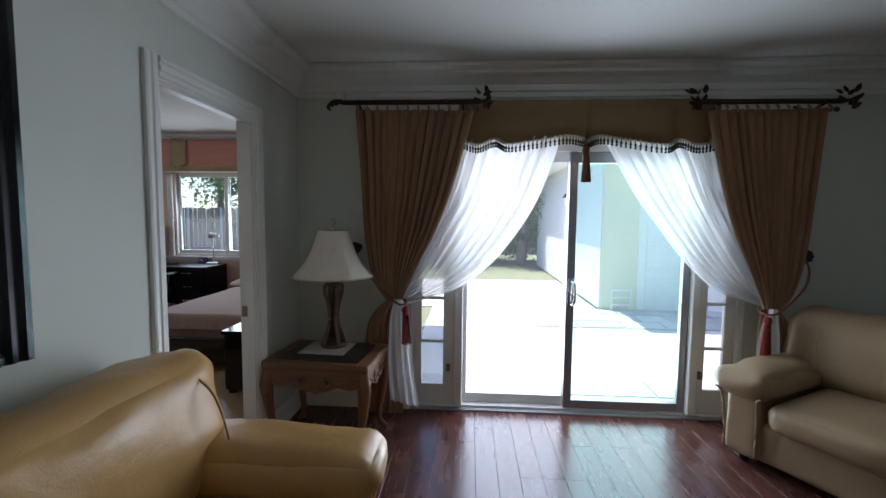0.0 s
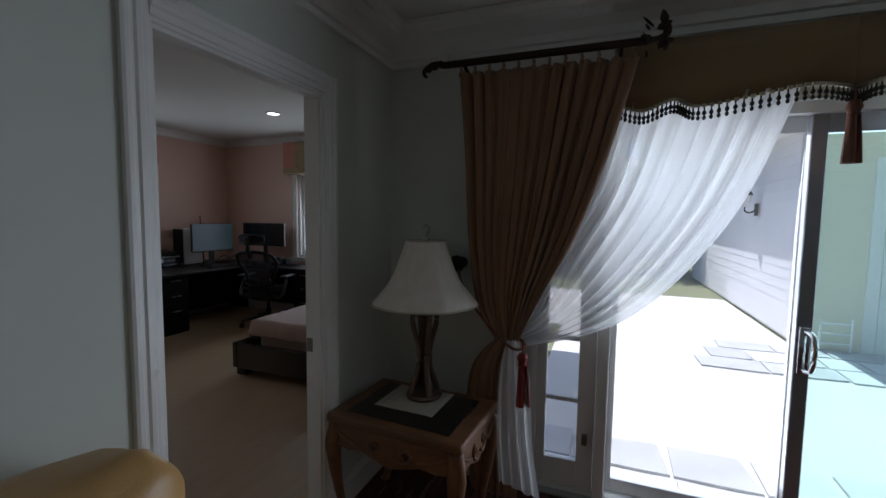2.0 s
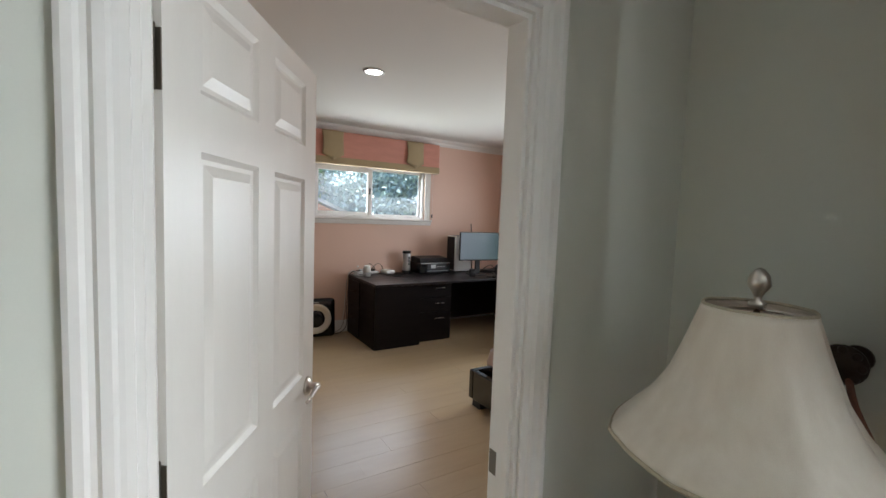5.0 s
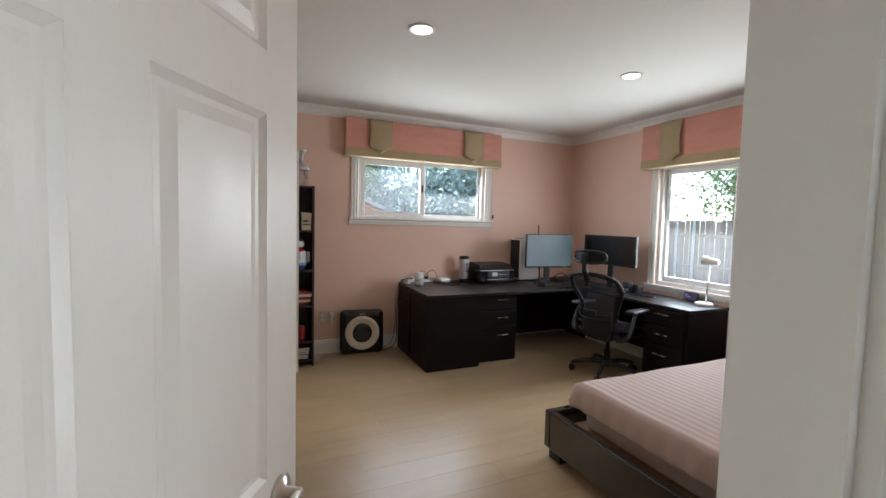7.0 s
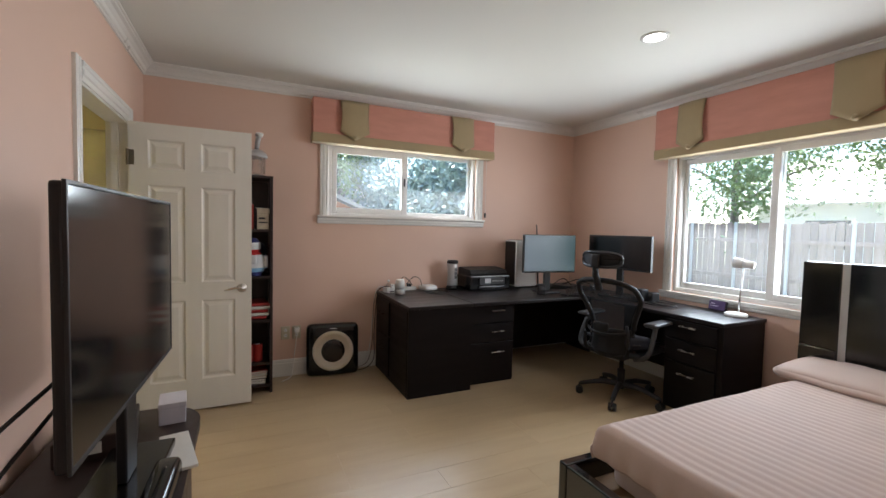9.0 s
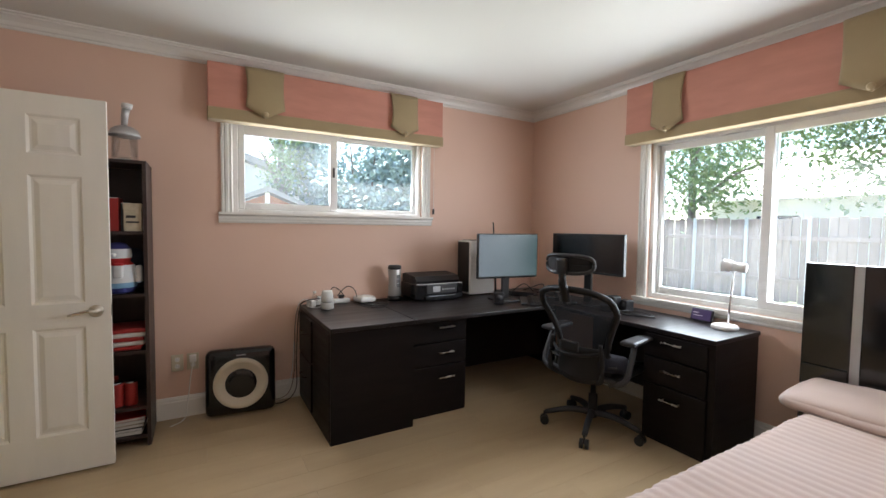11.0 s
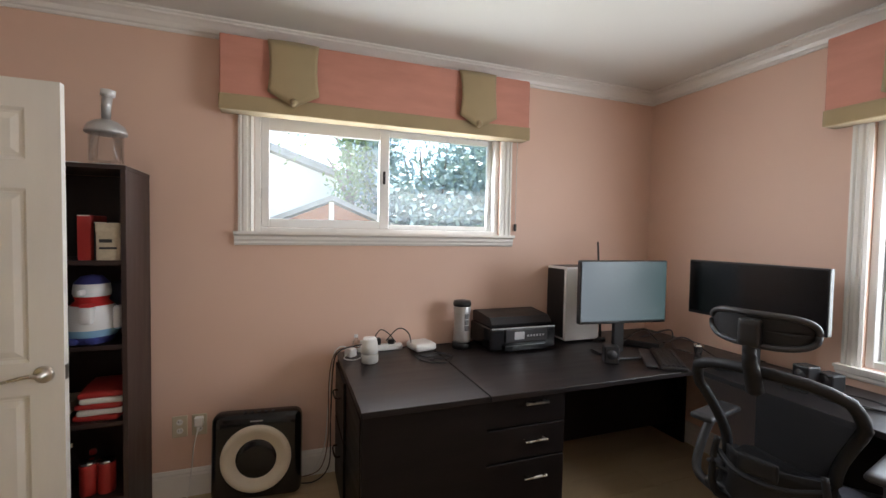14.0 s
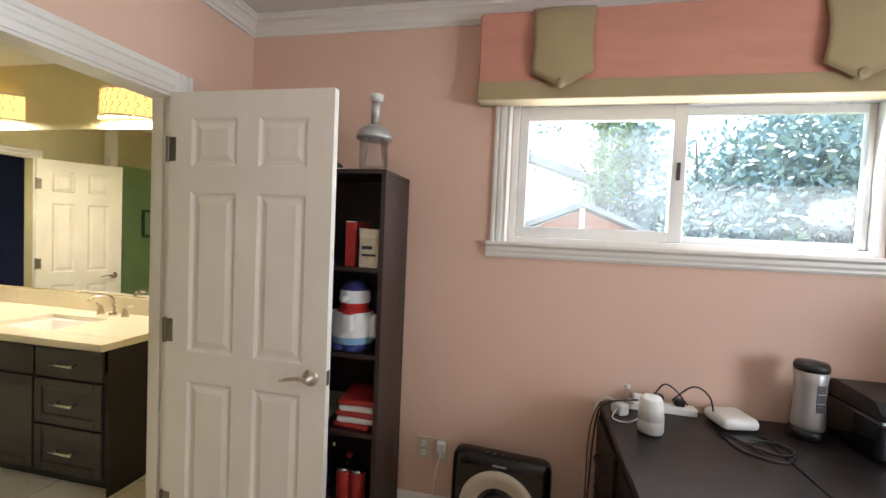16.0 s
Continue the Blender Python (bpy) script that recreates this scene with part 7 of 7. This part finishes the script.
def spread_pt(u, v):
    # u across with a hanging edge on both sides, v along with a hanging foot
    s = (u - 0.5) * 2.0
    wide = (X1 - X0) / 2
    cx = (X0 + X1) / 2
    arc = s * (wide + 0.17)
    drop = 0.0
    if abs(arc) > wide - 0.03:
        ex = abs(arc) - (wide - 0.03)
        x = cx + math.copysign(wide - 0.03 + 0.045 * (1 - math.exp(-ex / 0.04)), s)
        drop = max(0, ex - 0.03)
    else:
        x = cx + arc
    ln = (Y1 - Y0) + 0.15
    q = v * ln - 0.15
    y = Y0 + q
    if q < 0.03:
        e2 = 0.03 - q
        y = Y0 + 0.03 - 0.045 * (1 - math.exp(-e2 / 0.04))
        drop = max(drop, max(0, e2 - 0.03))
    rib = 0.0016 * math.sin(2 * math.pi * v * ln / 0.052)
    z = 0.488 - 0.93 * drop + 0.006 * noise.noise((x * 3, y * 3, 0)) + (rib if drop < 0.01 else 0)
    if drop > 0.005:
        w = 0.012 * math.sin(v * 60) * min(1, drop * 8) + 0.010 * noise.noise((x * 4, y * 9, 2))
        if abs(arc) > wide - 0.03:
            x += math.copysign(abs(w) + 0.012 + (rib * 1.4), s)
        if q < 0.03:
            y -= abs(0.012 * math.sin(u * 50) * min(1, drop * 8)) + 0.01
    return (x, y, z)


sheet(bm, spread_pt, NU, NV, 0.006)
part("cloth", bm, SPREAD, sd, "", True)
for x in (-2.84, -2.03):
    pw = thing("pillow", pose(x, 5.555, 0.492, 4, 0, 0), "pink cotton covered pillow at the headboard", "pillow", "pillows")
    part("case", puff(bmesh.new(), -0.37, 0.37, -0.22, 0.23, 0, 0.062, 0.031, 16, 0.008, int(x * 10), 0.035), SPREAD, pw, "", True)

# glossy chest near the door
ct = thing("low_chest", pose(-1.435, 3.115, 0), "glossy black low chest beside the doorway", "chest")
part("body", bx(-0.50, 0, 0.02, 0.46, 0.03, 0.49, 0.004), BLACKGLOSS, ct)
part("top", bx(-0.52, 0, 0.0, 0.48, 0.491, 0.52, 0.005), BLACKGLOSS, ct)
for za in (0.05, 0.27):
    f = part("drawer_front", bx(-0.515, -0.501, 0.035, 0.445, za, za + 0.205, 0.003, 1), BLACKGLOSS, ct)
    part("handle", bx(-0.53, -0.516, 0.2, 0.28, za + 0.1, za + 0.112, 0.003, 1), BRASS, f, "gold pull")
for x, y in ((-0.46, 0.05), (-0.04, 0.05), (-0.46, 0.43), (-0.04, 0.43)):
    part("foot", bx(x - 0.02, x + 0.02, y - 0.02, y + 0.02, 0, 0.0305), BLACK, ct)

# media console, television, sound bar
con = thing("media_console", pose(0, 0, 0), "dark brown media console with rounded ends", "console")
bm = bmesh.new()
out = [(-2.35, 1.60), (-2.35, 1.98)] + [(-2.55 + 0.2 * math.cos(a), 1.94 + 0.17 * math.sin(a)) for a in [0.25 + k * 0.13 for k in range(11)]] + [(-3.80 - 0.2 * math.sin(a), 1.94 + 0.17 * math.cos(a)) for a in [k * 0.157 for k in range(11)]] + [(-4.0, 1.60)]
extrude_profile(bm, out, 0.468, 0.50, lambda u, v, s: (u, v, s))
part("top", bm, BROWN, con)
bm = bmesh.new()
extrude_profile(bm, [(-3.175 + (u + 3.175) * 0.96, 1.60 + (v - 1.60) * 0.93 + 0.001) for u, v in out], 0.02, 0.467, lambda u, v, s: (u, v, s))
part("body", bm, BROWN, con)
for k in range(3):
    part("door_panel", bx(-3.72 + k * 0.38, -3.36 + k * 0.38, 2.068, 2.084, 0.05, 0.45, 0.003, 1), BROWN, con)
tv = thing("television", pose(-3.345, 1.975, 0.515, 0, 0, -2.6) @ Matrix.Diagonal((0.92, 1, 1, 1)), "large flat television with a thin dark frame", "television")
part("housing", bx(-0.555, 0.555, -0.034, -0.006, 0.30, 0.935, 0.008), BLACK, tv)
part("bezel", ring_xz(bmesh.new(), -0.558, 0.558, 0.297, 0.938, -0.0085, 0.0, 0.009, 0.009, 0.014, 0.009, 0.001), GREYP, tv, "dark edge")
part("screen", bx(-0.546, 0.546, -0.0055, -0.002, 0.313, 0.926), SCREEN, tv, "dark mirror-like screen")
part("neck", bx(-0.06, 0.06, -0.05, -0.02, 0.02, 0.30, 0.006), BLACK, tv)
part("foot", bx(-0.26, 0.26, -0.14, 0.06, -0.015, 0.02, 0.006), BLACKSHINE, tv)
sb = thing("sound_bar", pose(-3.02, 2.045, 0.50, 0, 0, 178), "black sound bar in front of the television", "sound bar")
part("bar", puff(bmesh.new(), -0.34, 0.34, -0.04, 0.04, 0.0, 0.075, 0.025, 8), BLACKSHINE, sb, "", True)
gm = thing("game_console", pose(-3.70, 1.78, 0.50, 0, 0, 8), "dark box with a pale front on the console", "device")
part("case", bx(-0.14, 0.14, -0.12, 0.12, 0, 0.09, 0.006), BROWN, gm)
part("label", bx(0.141, 0.1425, -0.06, 0.02, 0.03, 0.07), WPAPER, gm, "pale paper label")
cable("black cables hanging behind the television", [(-2.95, 1.90, 1.0), (-2.80, 1.72, 0.80), (-2.72, 1.66, 0.62), (-2.75, 1.64, 0.505)], BLACK, 0.005)
cable("black cables hanging behind the television", [(-3.05, 1.90, 0.95), (-2.78, 1.76, 0.72), (-2.66, 1.70, 0.56), (-2.80, 1.68, 0.506)], BLACK, 0.005)
wb = thing("storage_box", pose(-3.86, 2.00, 0.50, 0, 0, 6), "small pale lavender box on the console", "box")
part("carton", bx(-0.07, 0.07, -0.05, 0.05, 0, 0.09, 0.004), mat("lavender_card", (0.55, 0.54, 0.60), rough=0.6, scale=10), wb)
part("lid", bx(-0.072, 0.072, -0.052, 0.052, 0.07, 0.093, 0.003), bpy.data.materials["lavender_card"], wb)
pp = thing("paper_bundle", pose(-3.52, 2.06, 0.50, 0, 0, 12), "white papers lying on the console", "papers")
part("sheets", bx(-0.15, 0.15, -0.05, 0.05, 0, 0.012, 0.002, 1), WPAPER, pp)
pa = thing("power_adaptor", pose(-2.86, 1.74, 0.50, 0, 0, 20), "white power adaptor behind the television", "adaptor")
part("case", bx(-0.04, 0.04, -0.03, 0.03, 0, 0.03, 0.006), WHITEP, pa)

# ---- bathroom ----
vn = thing("vanity_cabinet", pose(0, 0, 0), "dark grey shaker vanity with bar pulls", "vanity")
VX, VY1, VY0 = -5.43, 0.945, -0.85
part("body", bx(TX0 + 0.002, VX - 0.02, VY0, VY1, 0.09, 0.675), VANITY, vn)
part("apron_rail", bx(TX0 + 0.002, TX0 + 0.06, VY0, VY1, 0.676, 0.798), VANITY, vn)
part("toe_kick", bx(TX0 + 0.01, VX - 0.08, VY0 + 0.01, VY1 - 0.01, 0, 0.09), BLACK, vn)
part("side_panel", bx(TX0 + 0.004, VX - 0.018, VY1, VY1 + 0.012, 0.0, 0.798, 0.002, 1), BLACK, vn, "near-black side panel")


def shaker(parent, y0, y1, z0, z1, name):
    bm = bmesh.new()
    box(bm, VX - 0.019, VX - 0.006, y0, y1, z0, z1)
    f = part(name, bm, VANITY, parent)
    w = 0.05 if z1 - z0 > 0.2 else 0.0
    if w:
        bm = bmesh.new()
        for a, b, c, d in ((y0, y0 + w, z0, z1), (y1 - w, y1, z0, z1), (y0 + w, y1 - w, z0, z0 + w), (y0 + w, y1 - w, z1 - w, z1)):
            box(bm, VX - 0.0058, VX, a, b, c, d, 0.0015, 1)
        part("raised_border", bm, VANITY, f)
    return f


for za, zb in ((0.625, 0.78), (0.365, 0.61), (0.10, 0.35)):
    f = shaker(vn, 0.475, 0.93, za, zb, "drawer_front")
    bm = bmesh.new()
    yc = 0.70
    tube(bm, [(VX + 0.032, yc - 0.075, (za + zb) / 2), (VX + 0.032, yc + 0.075, (za + zb) / 2)], 0.0075, 8)
    for s in (-0.055, 0.055):
        tube(bm, [(VX - 0.01, yc + s, (za + zb) / 2), (VX + 0.032, yc + s, (za + zb) / 2)], 0.005, 6)
    part("handle", bm, CHROME, f, "chrome bar pull", True)
shaker(vn, -0.02, 0.46, 0.625, 0.78, "false_front")
f = shaker(vn, -0.02, 0.46, 0.10, 0.61, "cabinet_door")
part("handle", tube(bmesh.new(), [(VX + 0.03, 0.02, 0.42), (VX + 0.03, 0.02, 0.56)], 0.0075, 8), CHROME, f, "chrome bar pull", True)
shaker(vn, -0.50, -0.035, 0.10, 0.78, "cabinet_door")

ctp = thing("vanity_counter", pose(0, 0, 0), "cream quartz counter with a white sunk basin", "countertop")
bm = bmesh.new()
SY0, SY1, SX0, SX1 = -0.02, 0.44, -5.88, -5.53
box(bm, TX0 + 0.001, SX0, VY0, VY1 + 0.018, 0.80, 0.84, 0.003, 1)
box(bm, SX1, VX + 0.03, VY0, VY1 + 0.018, 0.80, 0.84, 0.003, 1)
box(bm, SX0, SX1, SY1, VY1 + 0.018, 0.80, 0.84)
box(bm, SX0, SX1, VY0, SY0, 0.80, 0.84)
part("slab", bm, QUARTZ, ctp)
part("backsplash", bx(TX0 + 0.001, TX0 + 0.022, VY0, 1.44, 0.841, 0.955, 0.002, 1), QUARTZ, ctp)
bm = bmesh.new()
loops = []
for ins, z in ((0.0, 0.812), (0.015, 0.80), (0.03, 0.72), (0.08, 0.685)):
    loops.append([bm.verts.new(p) for p in ((SX0 + ins, SY0 + ins, z), (SX1 - ins, SY0 + ins, z), (SX1 - ins, SY1 - ins, z), (SX0 + ins, SY1 - ins, z))])
for a, b in zip(loops, loops[1:]):
    for k in range(4):
        bm.faces.new((a[k], a[(k + 1) % 4], b[(k + 1) % 4], b[k]))
bm.faces.new(loops[-1])
part("basin", bm, CERAM, ctp, "white ceramic basin")
fc = thing("basin_faucet", pose(-5.97, 0.36, 0.84), "brushed nickel faucet with two handles", "faucet")
part("spout", tube(bmesh.new(), spline([(0, 0, 0), (0, 0, 0.09), (0.02, -0.01, 0.13), (0.08, -0.03, 0.135), (0.13, -0.045, 0.115)], 6), 0.014, 10, 0.011), NICKEL, fc, "", True)
part("spout_base", lathe(bmesh.new(), [(0.001, 0), (0.027, 0), (0.024, 0.015), (0.015, 0.03)], 18), NICKEL, fc, "", True)
for s in (-0.10, 0.10):
    h = part("handle", lathe(bmesh.new(), [(0.001, 0), (0.025, 0), (0.022, 0.015), (0.012, 0.04), (0.015, 0.06), (0.001, 0.065)], 16, pose(0, s, 0)), NICKEL, fc, "", True)
    part("lever", tube(bmesh.new(), [(0, s, 0.06), (-0.01, s + math.copysign(0.05, s), 0.072)], 0.007, 8), NICKEL, h, "", True)
mr = thing("wall_mirror", pose(0, 0, 0), "large frameless bathroom mirror above the counter", "mirror")
part("glass", bx(TX0 + 0.002, TX0 + 0.008, VY0, 1.43, 0.965, 2.10), MIRROR, mr)
part("edge_strip", bx(TX0 + 0.002, TX0 + 0.012, VY0, 1.43, 2.101, 2.112), CHROME, mr, "thin chrome edge")
GLOWY = lit("warm_shade_glow", (1.0, 0.62, 0.20), 0.22)
GLOWS = lit("warm_cloth_glow", (1.0, 0.78, 0.45), 0.9)
for y0 in (0.12, -1.05):
    vl = thing("vanity_light", pose(TX0, y0, 2.17), "wide cloth shaded vanity light, switched on", "wall light", "vanity lights")
    bm = bmesh.new()
    extrude_profile(bm, [(0.0, 0.0)] + [(0.135 * math.sin(math.pi * k / 14), 0.50 * k / 14) for k in range(1, 14)] + [(0.0, 0.50)], 0.012, 0.178, lambda u, v, s: (u + 0.004, v, s))
    window_light("vanity_bulb", (TX0 + 0.07, y0 + 0.25, 2.174), (TX0 + 0.12, y0 + 0.25, 1.0), 0.38, 0.07, 3.6, (1.0, 0.84, 0.60))
    sh = part("shade", bm, GLOWY, vl, "glowing woven shade")
    for zz in (0.0, 0.18):
        bm = bmesh.new()
        tube(bm, [Vector((0.14 * math.sin(math.pi * k / 14) + 0.005, 0.50 * k / 14, zz + 0.005)) for k in range(15)], 0.008, 6)
        part("band", bm, NICKEL, vl, "metal band")
    bm = bmesh.new()
    for k in range(10):
        for j in range(4):
            u = (k + 0.5 + 0.3 * (j % 2)) / 11
            a = math.pi * u
            tube(bm, spline([(0.136 * math.sin(a) + 0.008, 0.50 * u, 0.02 + j * 0.042), (0.136 * math.sin(a + 0.1) + 0.010, 0.50 * (u + 0.035), 0.035 + j * 0.042), (0.136 * math.sin(a) + 0.008, 0.50 * (u + 0.01), 0.055 + j * 0.042)], 3), 0.0025, 4)
    part("weave", bm, BRASS, sh, "curled gold weave")

# seen in the mirror and through the doorway
panel_door("door_hall", pose(-5.275, TY0 + 0.03, 0.012, 0, 0, 32), 0.66, "open white six-panel door in the bathroom", 1)
casing("trim_hall_door", "y", TY0, 1, -5.96, -5.29, 2.04, "white door casing")
panel_door("door_far", pose(-6.1, TY0 - 1.55, 0.012, 0, 0, 0), 0.70, "closed white door in the dark blue room", 1)
sw = thing("shower_screen", pose(0, 0, 0), "clear glass shower screen beside a white post", "shower screen")
part("post", bx(-4.68, -4.60, TY0 + 0.10, TY0 + 0.18, 0, 2.57), WHITE, sw, "white painted post")
part("glass", bx(-4.60, -3.62, TY0 + 0.135, TY0 + 0.145, 0.02, 2.1), GLASSG, sw, "green-tinted glass")
part("handle", tube(bmesh.new(), [(-4.50, TY0 + 0.17, 1.0), (-4.50, TY0 + 0.17, 1.25)], 0.01, 8), CHROME, sw)
bp = thing("small_picture", pose(-4.0, TY0 + 0.022, 1.45, 0, 0, -90), "small dark framed picture on the bathroom wall", "picture")
part("frame", bx(0, 0.02, -0.13, 0.13, -0.17, 0.17, 0.004), GREYP, bp)
part("print", bx(-0.003, -0.0005, -0.10, 0.10, -0.14, 0.14), WPAPER, bp)
tr = thing("towel_rail", pose(-4.80, TY0 + 0.06, 1.2, 0, 0, -90), "short chrome towel rail", "towel rail")
part("bar", tube(bmesh.new(), [(0, -0.06, 0), (0, 0.10, 0)], 0.008, 8), CHROME, tr)
part("mount", tube(bmesh.new(), [(0, 0, 0), (0.058, 0, 0)], 0.009, 8), CHROME, tr)
fl = thing("wall_decoration", pose(-4.72, 0.4, 1.62), "silver and red glittering hanging decoration", "decoration")
bm = bmesh.new()
rng = random.Random(3)
for k in range(60):
    a, zz = rng.uniform(0, 6.28), rng.uniform(-0.25, 0.3)
    r = 0.03 + 0.05 * rng.random() * (0.3 - zz)
    q = Vector((r * math.cos(a), r * math.sin(a), zz))
    tube(bm, [q, q + Vector((rng.uniform(-0.03, 0.03), rng.uniform(-0.03, 0.03), 0.05))], 0.007, 4, 0.002)
part("tinsel", bm, CHROME, fl, "silver tinsel")
part("ribbon", puff(bmesh.new(), -0.05, 0.05, -0.05, 0.05, -0.26, -0.14, 0.04, 6, 0.012, 2), REDM, fl, "red and white ribbon", True)
part("string", tube(bmesh.new(), [(0, 0, 0.3), (0, 0, TZ - 1.62)], 0.002, 5), WHITEP, fl)
# floor tiles
bm = bx(-0.21, 0.21, -0.21, 0.21, -0.008, 0.0, 0.003, 1)
base_tile = part("tile", bm, TILE, bpy.data.objects["floor_bath_base"])
base_tile.location = (TX0 + 0.22, TY0 + 0.22, 0)
for i in range(6):
    for j in range(8):
        x, y = TX0 + 0.22 + 0.43 * i, TY0 + 0.22 + 0.43 * j
        if (i or j) and x < TX1 and y < BY0 - 0.15:
            o = new("tile", base_tile.data)
            o.parent = bpy.data.objects["floor_bath_base"]
            o.location = (x, y, 0)

# ---- floor planks ----
def planks(base, x0, x1, y0, y1, along, width, length, material, seed, gap=0.0018, bevel=0.0015):
    """Boards with small bevels, laid in staggered rows; each is a piece of its own on one of a few shared meshes."""
    rng = random.Random(seed)
    shared = {}

    def board(ln):
        key = round(ln, 2)
        if key not in shared:
            bm = bmesh.new()
            if along == "y":
                box(bm, -width / 2 + gap, width / 2 - gap, 0, key - gap, -0.012, 0.0, bevel, 1)
            else:
                box(bm, 0, key - gap, -width / 2 + gap, width / 2 - gap, -0.012, 0.0, bevel, 1)
            me = bpy.data.meshes.new("plank")
            bmesh.ops.recalc_face_normals(bm, faces=bm.faces[:])
            bm.to_mesh(me)
            bm.free()
            me.materials.append(material)
            shared[key] = me
        return shared[key]
    a0, a1, b0, b1 = (x0, x1, y0, y1) if along == "y" else (y0, y1, x0, x1)
    n = math.ceil((a1 - a0) / width)
    for i in range(n):
        c = a0 + (i + 0.5) * width
        if c + width / 2 > a1 + 0.02:
            continue
        s = b0 - rng.choice((0.0, 0.2, 0.4, 0.6)) * length
        while s < b1 - 0.02:
            e = min(s + length, b1)
            st = max(s, b0)
            if e - st > 0.03:
                o = new("plank", board(e - st))
                o.parent = base
                o.location = (c, st, rng.uniform(-bevel * 0.4, 0.0)) if along == "y" else (st, c, rng.uniform(-0.0006, 0.0))
            s += length


planks(bpy.data.objects["floor_living_base"], MIDX + 0.001, LX1, -0.5, LY1 - 0.012, "y", 0.125, 0.9, MAHOG, 4, 0.0007, 0.001)
struct("floor_living_rear", bx(MIDX, LX1, LY0, -0.502, -0.0055, -0.001), MAHOG, "reddish brown plank floor", "floor")
planks(bpy.data.objects["floor_bedroom"], BX0, MIDX - 0.001, BY0, BY1, "y", 0.19, 1.22, BLOND, 9, 0.0003, 0.0006)
